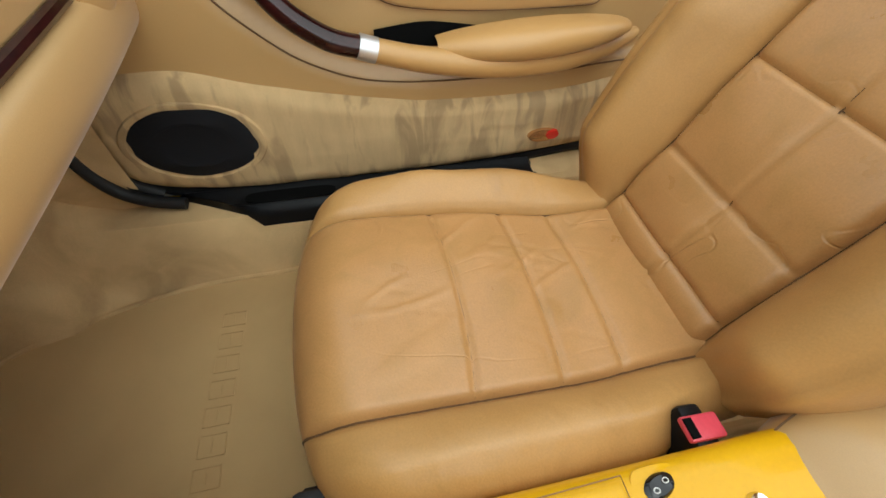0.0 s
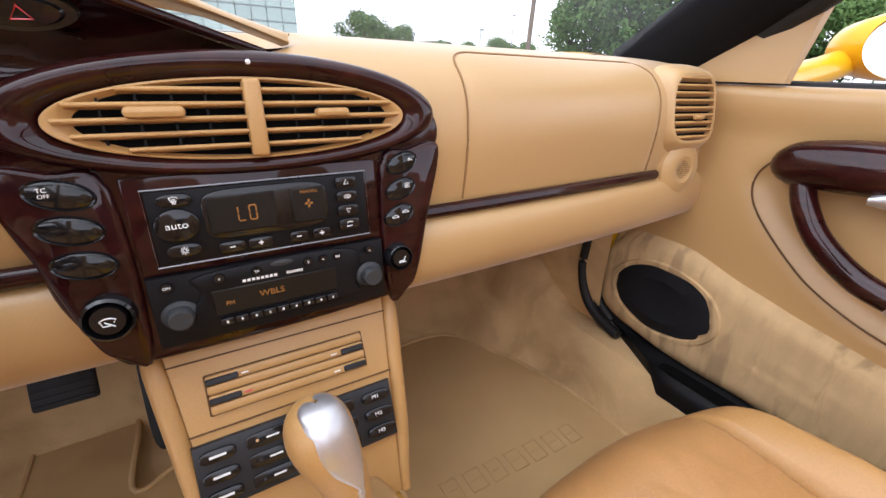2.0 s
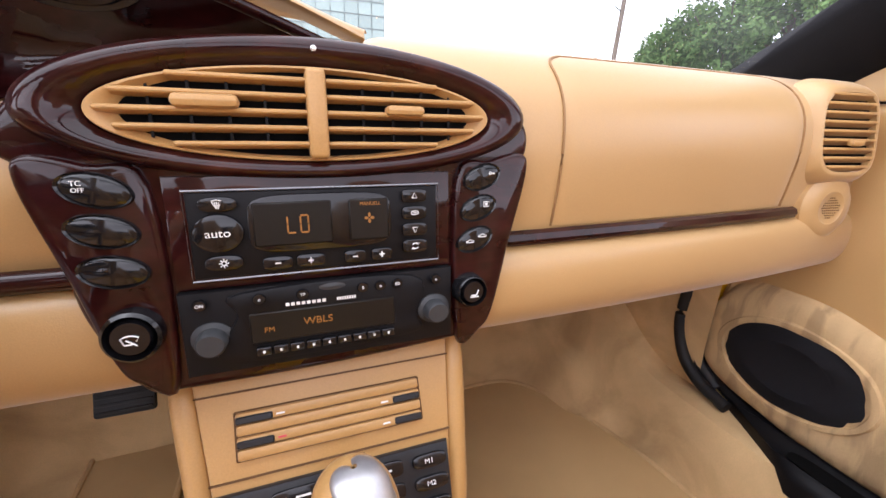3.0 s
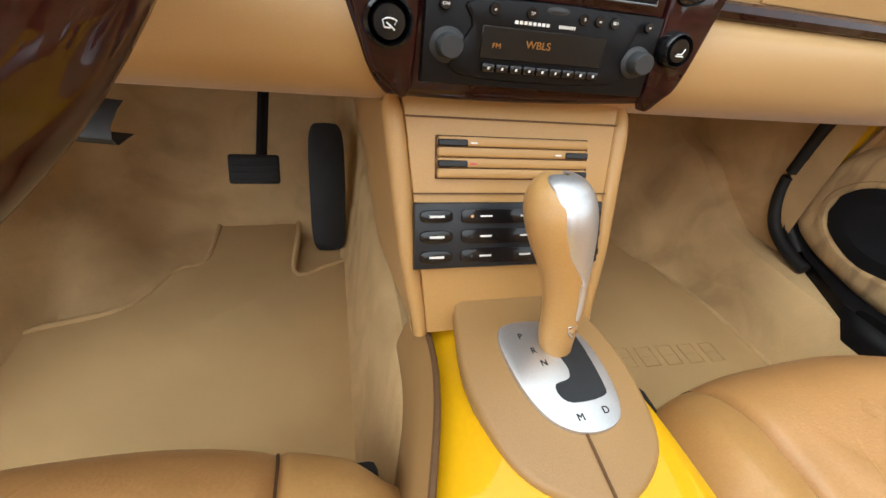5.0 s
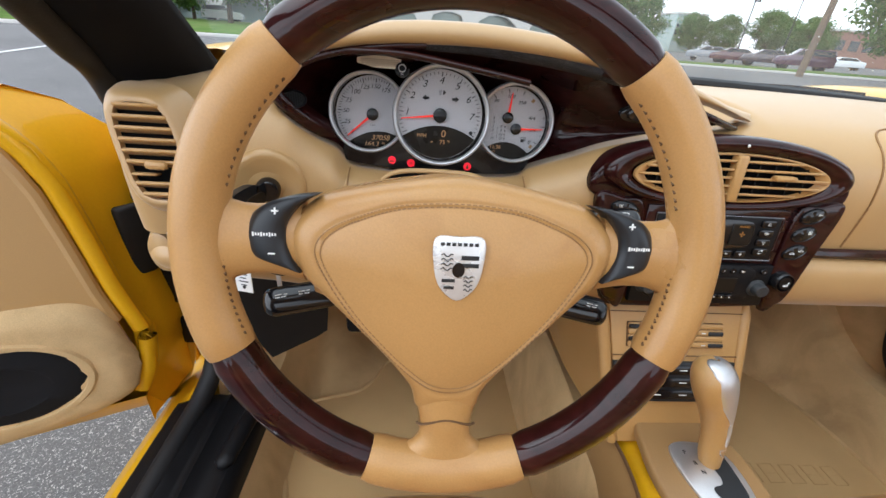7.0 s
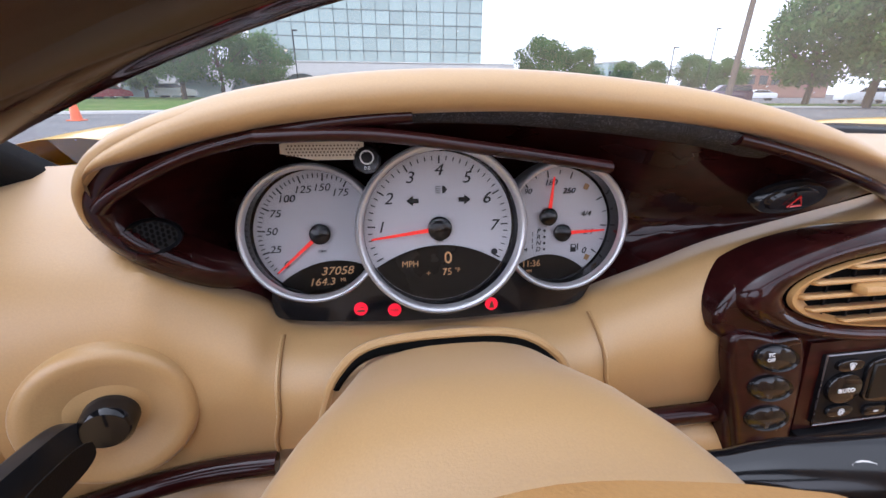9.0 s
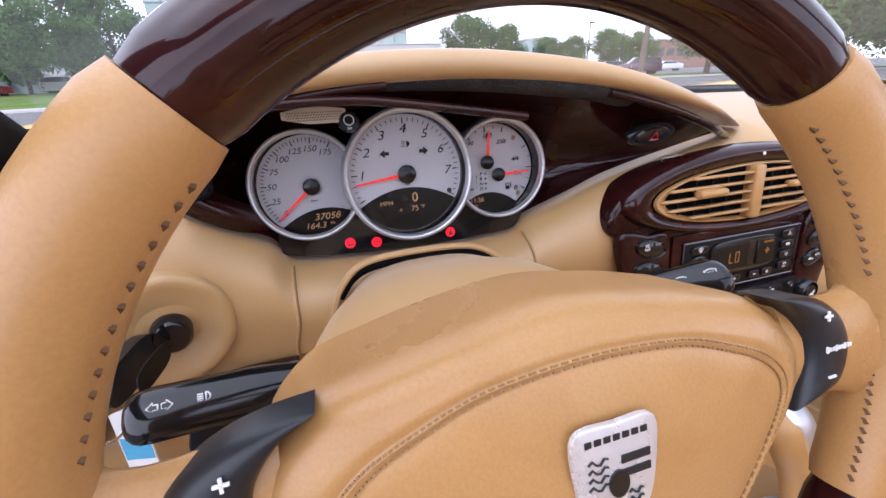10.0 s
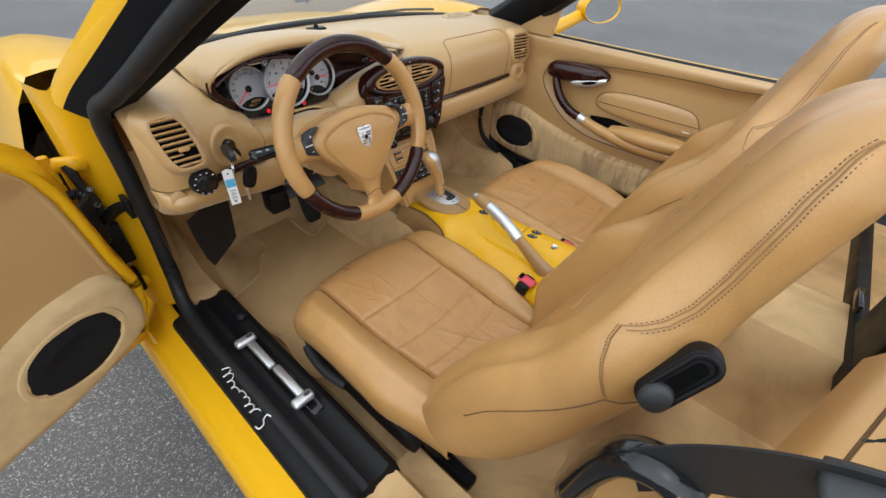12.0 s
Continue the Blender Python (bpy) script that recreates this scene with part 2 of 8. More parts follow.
# ---- modelling helpers ----
def thing(name, at, label, category, group="", kind=""):
    ob = new(name)
    ob.location, ob.empty_display_size = at, 0.05
    return tagged(ob, label, category, group, kind)


def link(name, me, material, parent=None, label="", smooth=40):
    me.materials.append(material)
    me.shade_smooth()
    me.set_sharp_from_angle(angle=radians(smooth))
    ob = new(name, me)
    if parent is not None:
        ob.parent = parent
        if parent.type == "EMPTY":
            ob.matrix_parent_inverse = Matrix.Translation(-parent.location)
    return tagged(ob, label)


def part(name, bm, material, parent=None, label="", smooth=40):
    me = bpy.data.meshes.new(name)
    bmesh.ops.recalc_face_normals(bm, faces=bm.faces)
    bm.to_mesh(me)
    bm.free()
    return link(name, me, material, parent, label, smooth)


def sheet(P, closed_u=False, closed_v=False, caps=False):
    """A surface through a grid of points P[i][j]."""
    bm = bmesh.new()
    m, n = len(P), len(P[0])
    V = [[bm.verts.new(tuple(float(c) for c in p)) for p in row] for row in P]
    for i in range(m if closed_u else m - 1):
        for j in range(n if closed_v else n - 1):
            a, b = (i + 1) % m, (j + 1) % n
            bm.faces.new((V[i][j], V[a][j], V[a][b], V[i][b]))
    if caps:
        bm.faces.new(V[0])
        bm.faces.new(V[-1][::-1])
    return bm


def spline(pts, n=8, closed=False):
    """A smooth line through control points."""
    P = np.array(pts, float)
    m = len(P)
    out = []
    for i in range(m if closed else m - 1):
        a, b, c, d = (P[(i + k) % m] if closed else P[min(max(i + k, 0), m - 1)] for k in (-1, 0, 1, 2))
        for t in np.linspace(0, 1, n, endpoint=False):
            out.append(0.5 * (2 * b + (c - a) * t + (2 * a - 5 * b + 4 * c - d) * t ** 2 + (3 * b - a - 3 * c + d) * t ** 3))
    if not closed:
        out.append(P[-1])
    return np.array(out)


def tube(pts, r, n=10, closed=False, flat=1.0, up=(0, 0, 1), caps=True):
    """A rod along points; r is a number or one radius a point; flat squashes it along up."""
    P = np.array(pts, float)
    m = len(P)
    R = np.broadcast_to(np.array(r, float), (m,))
    T = np.roll(P, -1, 0) - np.roll(P, 1, 0) if closed else np.gradient(P, axis=0)
    rows = []
    u = np.array(up, float)
    for i in range(m):
        t = T[i] / (np.linalg.norm(T[i]) + 1e-12)
        s = np.cross(t, u)
        if np.linalg.norm(s) < 1e-3:
            s = np.cross(t, (1, 0.01, 0))
        s /= np.linalg.norm(s)
        w = np.cross(s, t)
        rows.append([P[i] + R[i] * (s * math.cos(a) + w * flat * math.sin(a)) for a in np.linspace(0, 2 * math.pi, n, endpoint=False)])
    return sheet(rows, closed_u=closed, closed_v=True, caps=caps and not closed)


def box(size, at=(0, 0, 0), r=0.003, seg=2, M=None):
    """A box with rounded edges."""
    bm = bmesh.new()
    bmesh.ops.create_cube(bm, size=1, matrix=Matrix.Diagonal((*size, 1)))
    if r:
        bmesh.ops.bevel(bm, geom=bm.edges[:], offset=min(r, 0.49 * min(size)), segments=seg, profile=0.5, affect="EDGES")
    bmesh.ops.transform(bm, matrix=(M or Matrix()) @ Matrix.Translation(at), verts=bm.verts)
    return bm


def slab(outline, depth, M=None, r=0.0, seg=2):
    """A plate: a flat outline in x, y, as thick as depth along +z, its front edge rounded by r."""
    bm = bmesh.new()
    lo = [bm.verts.new((float(p[0]), float(p[1]), 0)) for p in outline]
    f = bm.faces.new(lo)
    g = bmesh.ops.extrude_face_region(bm, geom=[f])["geom"]
    top = [v for v in g if isinstance(v, bmesh.types.BMVert)]
    bmesh.ops.translate(bm, vec=(0, 0, depth), verts=top)
    if r:
        face = [q for q in g if isinstance(q, bmesh.types.BMFace)][0]
        bmesh.ops.bevel(bm, geom=face.edges[:], offset=r, segments=seg, profile=0.5, affect="EDGES")
    bmesh.ops.transform(bm, matrix=M or Matrix(), verts=bm.verts)
    return bm


def lathe(profile, n=28, M=None, sx=1.0, sy=1.0):
    """A turned shape from (radius, height) pairs about +z."""
    rows = [[(max(r, 1e-5) * sx * math.cos(a), max(r, 1e-5) * sy * math.sin(a), h) for a in np.linspace(0, 2 * math.pi, n, endpoint=False)] for r, h in profile]
    bm = sheet(rows, closed_v=True)
    bmesh.ops.transform(bm, matrix=M or Matrix(), verts=bm.verts)
    return bm


def join(*bms):
    out = bmesh.new()
    for b in bms:
        me = bpy.data.meshes.new("piece")
        b.to_mesh(me)
        b.free()
        out.from_mesh(me)
        bpy.data.meshes.remove(me)
    return out


def ellipse(a, b, n=32, cx=0.0, cy=0.0, power=2.0, turn=0.0):
    pts = []
    for k in range(n):
        t = 2 * math.pi * k / n
        c, s = math.cos(t), math.sin(t)
        x = a * math.copysign(abs(c) ** (2 / power), c)
        y = b * math.copysign(abs(s) ** (2 / power), s)
        pts.append((cx + x * math.cos(turn) - y * math.sin(turn), cy + x * math.sin(turn) + y * math.cos(turn)))
    return pts


def letters(text, size, M, material, parent, name="lettering", depth=0.0003, align="CENTER"):
    """Raised writing in the built-in font, as a mesh."""
    cu = bpy.data.curves.new(name, "FONT")
    cu.body, cu.size, cu.extrude, cu.align_x, cu.align_y = text, size, depth, align, "CENTER"
    ob = bpy.data.objects.new(name, cu)
    me = bpy.data.meshes.new_from_object(ob)
    bpy.data.objects.remove(ob)
    bpy.data.curves.remove(cu)
    me.transform(M)
    return link(name, me, material, parent)


def plane(origin, right, up):
    """A pose whose x runs right, y up and z out of a face."""
    x = Vector(right).normalized()
    y = Vector(up)
    y = (y - x * y.dot(x)).normalized()
    z = x.cross(y)
    return Matrix(((x.x, y.x, z.x, origin[0]), (x.y, y.y, z.y, origin[1]), (x.z, y.z, z.z, origin[2]), (0, 0, 0, 1)))


def on(M, x, y, z=0.0):
    return M @ Matrix.Translation((x, y, z))


def rough(p, scale, amount, seed=0.0):
    return amount * noise.noise(Vector((p[0] * scale + seed, p[1] * scale, p[2] * scale)))


def sm(a, b, x):
    t = min(1.0, max(0.0, (x - a) / (b - a)))
    return t * t * (3 - 2 * t)


def groove(d, width=0.005, depth=0.005):
    return depth * math.exp(-(d / width) ** 2)


# ---- ground and cabin floor ----
def ground_sheet():
    xs = np.concatenate([np.linspace(-900, -8, 8), np.linspace(-6, 10, 33), np.linspace(14, 900, 8)])
    ys = np.concatenate([np.linspace(-900, -6, 8), np.linspace(-5, 12, 35), np.linspace(16, 900, 8)])
    return sheet([[(x, y, rough((x, y, 0), 0.5, 0.004) if abs(x) < 12 and abs(y) < 14 else 0.0) for y in ys] for x in xs])


tagged(part("ground", ground_sheet(), ASPHALT), "worn grey asphalt parking lot with pale stone chips", "asphalt", kind="structure")


def floor_height(x, y):
    a = abs(x)
    z = 0.212 + 0.02 * noise.noise(Vector((x * 3, y * 3, 1)))* 0.3
    z += 0.21 * (1 - sm(0.095, 0.150, a))
    z += 0.14 * sm(0.588, 0.648, a)
    z += 0.34 * sm(0.66, 1.02, y) + 0.24 * sm(-0.60, -0.74, y)
    z += 0.11 * sm(0.45, 0.66, y) * sm(0.47, 0.60, a)
    return z


floor_xs, floor_ys = np.linspace(-0.72, 0.72, 97), np.linspace(-1.25, 1.02, 121)
tagged(part("floor", sheet([[(x, y, floor_height(x, y) + rough((x, y, 0), 25, 0.002)) for y in floor_ys] for x in floor_xs]), CARPET), "tan carpet over the cabin floor, tunnel and footwells", "carpet", kind="structure")
tagged(part("firewall", box((1.40, 0.03, 0.50), (0, 1.03, 0.55), 0.01), CARPET), "tan carpeted bulkhead before the footwells", "bulkhead", kind="structure")
tagged(part("underbody", box((1.50, 2.5, 0.06), (0, -0.1, 0.165), 0.02), RUBBER), "black underbody of the car", "underbody", kind="structure")


def mat_outline(side):
    if side > 0:
        pts = [(0.150, -0.02), (0.165, 0.45), (0.205, 0.66), (0.30, 0.685), (0.47, 0.66), (0.575, 0.42), (0.595, 0.20), (0.575, -0.02)]
    else:
        pts = [(-0.145, -0.02), (-0.128, 0.30), (-0.132, 0.555), (-0.175, 0.565), (-0.235, 0.55), (-0.245, 0.75), (-0.38, 0.76), (-0.395, 0.60), (-0.44, 0.57), (-0.49, 0.48), (-0.60, 0.44), (-0.645, 0.38), (-0.585, 0.20), (-0.565, -0.02)]
    return pts


def floor_mat(side):
    pts = mat_outline(side)
    z = 0.218
    t = thing("floor_mat", (0.36 * side, 0.3, z), "tan pile floor mat " + ("with a bound edge and embossed word" if side > 0 else "cut out round the pedals"), "floor mat", "floor mats")
    edge = spline(pts, 6, True)
    xs = [p[0] for p in edge]
    bm = slab(edge, 0.012, Matrix.Translation((0, 0, z)), 0.004)
    part("mat_surface", bm, MAT_PILE, t)
    part("binding", tube([(p[0], p[1], z + 0.011) for p in edge], 0.0055, 8, True), CARPET, t, "tan bound edge")
    return t


mat_driver, mat_passenger = floor_mat(-1), floor_mat(1)
# embossed word on the passenger mat, as plain strokes
for k in range(7):
    x0, y0 = 0.215 + 0.045 * k, 0.262 - 0.002 * k
    w = (0.030, 0.032, 0.030, 0.030, 0.030, 0.030, 0.028)[k]
    frame_line = [(x0, y0, 0.2305), (x0 + w, y0, 0.2305), (x0 + w, y0 + 0.040, 0.2305), (x0, y0 + 0.040, 0.2305)]
    part("embossed_outline", tube(frame_line, 0.0014, 5, True), MAT_PILE, mat_passenger)
    part("embossed_stroke", tube([(x0 + 0.006, y0 + 0.020, 0.2305), (x0 + w - 0.006, y0 + 0.020, 0.2305)], 0.0012, 5), MAT_PILE, mat_passenger)

# ---- dashboard ----
dashboard = thing("dashboard", (0, 0.40, 0.65), "tan leather dashboard with a curved top and dark wood strip", "dashboard")


LOWER = spline([(-0.550, 0.262, 0.925), (-0.549, 0.264, 0.908), (-0.535, 0.272, 0.888), (-0.511, 0.283, 0.866), (-0.482, 0.294, 0.847), (-0.4745, 0.298, 0.835), (-0.462, 0.300, 0.8255), (-0.42, 0.300, 0.8212), (-0.35, 0.302, 0.8180), (-0.28, 0.300, 0.8205), (-0.250, 0.300, 0.8240), (-0.237, 0.300, 0.8345), (-0.184, 0.300, 0.853), (-0.138, 0.299, 0.870), (-0.06, 0.299, 0.888), (0.045, 0.315, 0.902)], 5)


def dash_limit(x):
    """The height of the dials' lower edge, where the dash top rolls up to it."""
    low = LOWER[5:]
    return float(np.interp(x, low[:, 0], low[:, 2]))


def bow(x):
    """How far the dash face comes back towards the cabin's ends."""
    wrap = 0.050 * (1 - math.sqrt(max(0.0, 1 - min(1.0, max(0.0, abs(x) - 0.672) / 0.043) ** 2))) if x < 0 else 0.0
    return 0.02 * (x / 0.7) ** 3 if x > 0 else -0.036 * sm(-0.50, -0.67, x) + wrap


def dash_roll(x, y, z):
    """A point of the dash's own section, lowered so that its rolled edge meets the dials."""
    b = bow(x)
    if y > 0.4:
        b -= 0.26 * (abs(x) / 0.70) ** 3 * sm(0.4, 0.68, y)
    k = sm(-0.556, -0.540, x) * (1 - sm(0.02, 0.07, x))
    if k > 0 and z > 0.752:
        low = LOWER[5:]
        edge, ye = dash_limit(x), float(np.interp(x, low[:, 0], low[:, 1]))
        free = float(np.interp(ye, TOP[16:, 0], TOP[16:, 1]))
        f = min(1.0, (edge - 0.003 - 0.752) / (free - 0.752))
        w = 0.752 + (z - 0.752) * f
        if y > ye:
            w = min(w, edge - 0.003 - 0.25 * (y - ye))
        w += (z - w) * sm(0.40, 0.50, y)
        z += (w - z) * k
    return (x, y + b, z)


def dash_surface(profile, x0, x1, n):
    return sheet([[dash_roll(x, p[0], p[1]) for p in profile] for x in np.linspace(x0, x1, n)])


TOP = spline([(0.262, 0.752), (0.258, 0.79), (0.257, 0.83), (0.266, 0.868), (0.292, 0.896), (0.34, 0.912), (0.43, 0.921), (0.55, 0.922), (0.68, 0.918)], 6)
LOW = spline([(0.262, 0.742), (0.246, 0.730), (0.240, 0.705), (0.244, 0.678), (0.262, 0.658), (0.30, 0.648), (0.45, 0.655), (0.60, 0.68)], 5)
part("upper_pad", dash_surface(TOP, -0.715, 0.715, 300), DASH, dashboard)
part("lower_pad", sheet([[(p[0], p[1], p[2] + 0.030 * sm(-0.48, -0.69, p[0]) * sm(0.742, 0.67, p[2])) for p in [(x, q[0] + bow(x) + 0.018 * sm(-0.46, -0.62, x), q[1]) for q in LOW]] for x in list(np.linspace(-0.715, -0.665, 16)) + list(np.linspace(-0.66, 0.715, 61))]), DASH, dashboard)
part("wood_strip", tube([(x, 0.258 + bow(x), 0.747) for x in np.linspace(0.150, 0.575, 20)], 0.0075, 8, flat=1.0), WOOD, dashboard, "thin dark lacquered wood strip")
part("wood_strip", tube([(x, 0.256 + bow(x), 0.747) for x in np.linspace(-0.225, -0.150, 8)], 0.0075, 12), WOOD, dashboard, "thin dark lacquered wood strip")
part("wood_strip", tube([(x, 0.256 + bow(x), 0.747) for x in np.linspace(-0.60, -0.474, 12)], 0.0075, 12), WOOD, dashboard, "thin dark lacquered wood strip")
P = [(0.712, p[0] + bow(0.71), p[1]) for p in list(LOW[::-1]) + list(TOP)]
part("end_cap", slab([(p[1], p[2]) for p in P], 0.012, Matrix(((0, 0, 1, 0.706), (1, 0, 0, 0), (0, 1, 0, 0), (0, 0, 0, 1)))), DASH, dashboard)
part("knee_guard", sheet([[(x, y, z + 0.004 * math.sin((x + 0.43) * 25)) for y, z in ((0.300, 0.628), (0.285, 0.626), (0.266, 0.619), (0.262, 0.611), (0.268, 0.604), (0.300, 0.600))] for x in np.linspace(-0.432, -0.318, 14)]), GREY_RUB, dashboard, "grey plastic guard under the column", 60)
part("guard_mount", box((0.055, 0.05, 0.062), (-0.452, 0.300, 0.600), 0.008, 2), BLACK, dashboard)
# airbag lid
def lid_point(u, v, proud=0.0):
    """A point of the lid: u across, v up and over the rolled edge; its upper corners are rounded."""
    length = np.concatenate([[0], np.cumsum(np.linalg.norm(np.diff(TOP, axis=0), axis=1))])
    end = float(np.interp(0.57 * (len(TOP) - 1), range(len(TOP)), length))
    a = 0.004 + (end - 0.004) * v
    near_top, R = end - a, 0.036
    trim = R - math.sqrt(max(0.0, R * R - max(0.0, R - near_top) ** 2))
    x = 0.205 + trim + u * (0.345 - 2 * trim)
    y, z = (float(np.interp(a, length, TOP[:, i])) for i in (0, 1))
    t = np.array((float(np.interp(a + 0.002, length, TOP[:, 0])) - y, float(np.interp(a + 0.002, length, TOP[:, 1])) - z))
    t /= np.linalg.norm(t) + 1e-9
    return (x, y + bow(x) - t[1] * proud, z + t[0] * proud)


LID_V = list(np.linspace(0, 0.8, 16)) + list(1 - 0.2 * np.linspace(1, 0, 14)[1:] ** 1.6)
part("airbag_lid", sheet([[lid_point(u, v, 0.0026 * sm(0, 0.03, min(u, 1 - u)) * sm(0, 0.05, 1 - v) - 0.0006) for v in LID_V] for u in np.linspace(0, 1, 41)]), DASH, dashboard, "leather lid of the passenger airbag", 70)
lid_line = [lid_point(0, v, 0.0006) for v in LID_V] + [lid_point(u, 1, 0.0006) for u in np.linspace(0, 1, 20)[1:-1]] + [lid_point(1, v, 0.0006) for v in LID_V[::-1]]
part("lid_seam", tube(lid_line, 0.0013, 5), SEAM_SOFT, dashboard, "thin seam round the lid")


def side_vent(s):
    """A vent set flush in the dash end: a black sheet painted as the shaded well behind level slats."""
    if s > 0:
        M, a, b, shear, n = plane((0.624, 0.268, 0.844), (1, -0.10, 0), (0, 0.16, 1)), 0.047, 0.050, 0.08, 9
    else:
        M, a, b, shear, n = plane((-0.655, 0.224, 0.849), (1, 0.0, 0), (0, 0.20, 1)), 0.031, 0.052, 0.20, 9
    def ring(k, h):
        k = k if k < 0 else k * 0.55
        return [M @ Vector((p[0] - shear * p[1], p[1], h)) for p in ellipse(a + k, b + k, 40, power=3.6)]
    rim = sheet([ring(0.034, -0.024), ring(0.024, -0.008), ring(0.014, 0.0025), ring(0.005, 0.0085), ring(0.0, 0.0098), ring(-0.003, 0.009), ring(-0.003, 0.001)], closed_v=True)
    v = part("side_vent", rim, DASH, dashboard, "side vent with level tan slats", 60)
    # black plate in place of the shade behind the slats
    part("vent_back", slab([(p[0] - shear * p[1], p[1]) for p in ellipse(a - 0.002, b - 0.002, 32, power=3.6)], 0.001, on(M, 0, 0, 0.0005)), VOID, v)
    for k in range(n):
        y = (k - (n - 1) / 2) * 2 * b / (n + 0.4)
        w = (a - 0.003) * (1 - min(0.98, abs(y) / b) ** 3.6) ** (1 / 3.6)
        if s < 0 and k == 2:
            part("slat", box((w * 0.9, 0.0028, 0.010), (-shear * y - w * 0.5, y, 0.006), 0.001, 1, M), LEATHER, v)
            continue
        part("slat", box((2 * w, 0.0040, 0.013), (0, 0, 0), 0.0012, 1, on(M, -shear * y, y, 0.0045) @ Matrix.Rotation(radians(-24), 4, "X")), LEATHER, v)
    part("vent_tab", box((0.022, 0.009, 0.009), (0.006, -0.012, 0.013), 0.004, 2, M), LEATHER, v)


side_vent(-1)
side_vent(1)
M = plane((0.628, 0.266, 0.752), (1, -0.12, 0), (0, 0.06, 1))
tw = part("tweeter", lathe([(0, 0.0105), (0.019, 0.0105), (0.021, 0.012), (0.034, 0.011), (0.042, 0.005), (0.047, -0.02)], 40, M), DASH, dashboard, "round tweeter cover with a pierced middle")
for i in range(-4, 5):
    for j in range(-4, 5):
        if i * i + j * j < 18:
            part("hole", lathe([(0.0, 0.0003), (0.0011, 0.0003), (0.0011, 0)], 6, on(M, (i + 0.5 * (j % 2)) * 0.0034, j * 0.0032, 0.0106)), SEAM, tw)
M = plane((-0.684, 0.2310, 0.724), (1, -0.12, 0), (0, 0.02, 1))
part("blank_cover", lathe([(0, 0.0006), (0.0205, 0.0006), (0.0220, -0.0004), (0.0225, -0.006)], 28, M, 0.75, 1.15), DASH, dashboard, "plain oval cover in the dash")

# speaker grilles in the dash top, and the sensor at its edge
for x in (-0.53, 0.53):
    M = plane((x, 0.50, 0.9195), (1, 0, 0), (0, 1, 0.06))
    g = part("speaker_grille", lathe([(0, 0.004), (0.85, 0.004), (1, 0.006), (1.08, 0.0), (1.1, -0.01)], 36, M @ Matrix.Diagonal((0.085, 0.046, 1, 1))), DASH, dashboard, "oval grille in the dash top")
    for i in range(-11, 12):
        for j in range(-6, 7):
            if (i / 11.5) ** 2 + (j / 6.5) ** 2 < 0.8:
                part("hole", box((0.0022, 0.0022, 0.0006), (i * 0.0066, j * 0.0062, 0.0042), 0, 1, M), SEAM, g)
part("sensor", join(box((0.06, 0.03, 0.008), (-0.06, 0.60, 0.923), 0.004), lathe([(0, 0.012), (0.006, 0.010), (0.008, 0)], 14, Matrix.Translation((-0.06, 0.60, 0.925)))), BLACK, dashboard, "small black light sensor")

# ---- binnacle ----
binnacle = thing("instrument_binnacle", (-0.35, 0.32, 0.83), "leather hood over dark lacquered wood with three round dials", "instrument cluster")
CREST = spline([(-0.540, 0.264, 0.925), (-0.537, 0.256, 0.940), (-0.519, 0.254, 0.9535), (-0.48, 0.258, 0.970), (-0.42, 0.262, 0.981), (-0.35, 0.263, 0.985), (-0.28, 0.262, 0.983), (-0.20, 0.255, 0.974), (-0.13, 0.252, 0.958), (-0.06, 0.262, 0.937), (0.0, 0.290, 0.920), (0.045, 0.315, 0.908)], 5)
FOOT = spline([(-0.558, 0.33, 0.915), (-0.558, 0.38, 0.928), (-0.55, 0.43, 0.938), (-0.50, 0.47, 0.945), (-0.42, 0.50, 0.948), (-0.35, 0.51, 0.949), (-0.28, 0.50, 0.949), (-0.20, 0.47, 0.946), (-0.13, 0.43, 0.942), (-0.06, 0.39, 0.932), (0.0, 0.36, 0.922), (0.05, 0.330, 0.912)], 5)
rows = []
for i, (c, f) in enumerate(zip(CREST, FOOT)):
    roll = sm(3, 14, i)
    h = max(0.25, (c[2] - 0.90) / 0.085)
    row = [c + np.array((0, y * roll, z * h * roll)) for y, z in ((0.03, -0.019), (0.010, -0.0175), (0.003, -0.016), (-0.001, -0.0130), (-0.003, -0.009), (-0.0025, -0.004))]
    for k in (0.0, 0.03, 0.07, 0.12, 0.19, 0.28, 0.38, 0.48, 0.58, 0.68, 0.78, 0.88, 1.0):
        p = c + (f - c) * k
        row.append(p + np.array((0, 0, 0.017 * math.sin(math.pi * k ** 0.72) ** 0.75 * h * 0.9)))
    rows.append(row)
skirt = [[p + np.array((0.006 * u, 0.014 * u, -0.030 * u)) for p in rows[0]] for u in (1.0, 0.6, 0.25)]
part("hood", sheet(skirt + rows), DASH, binnacle, "tan leather hood", 70)


def inset(p, d, y):
    """A point of the rim moved in towards the middle of the dials."""
    n = np.array((-0.44 - p[0], 0, 0.900 - p[2]))
    return p + n / np.linalg.norm(n) * d + np.array((0, y, 0))


LOOP = spline([(-0.39, 0.264, 0.9815), (-0.44, 0.261, 0.9775), (-0.485, 0.258, 0.968), (-0.522, 0.256, 0.9550), (-0.542, 0.257, 0.938), (-0.549, 0.259, 0.921), (-0.5455, 0.262, 0.905), (-0.532, 0.266, 0.888), (-0.510, 0.279, 0.868), (-0.492, 0.298, 0.853), (-0.479, 0.309, 0.8440)], 8)


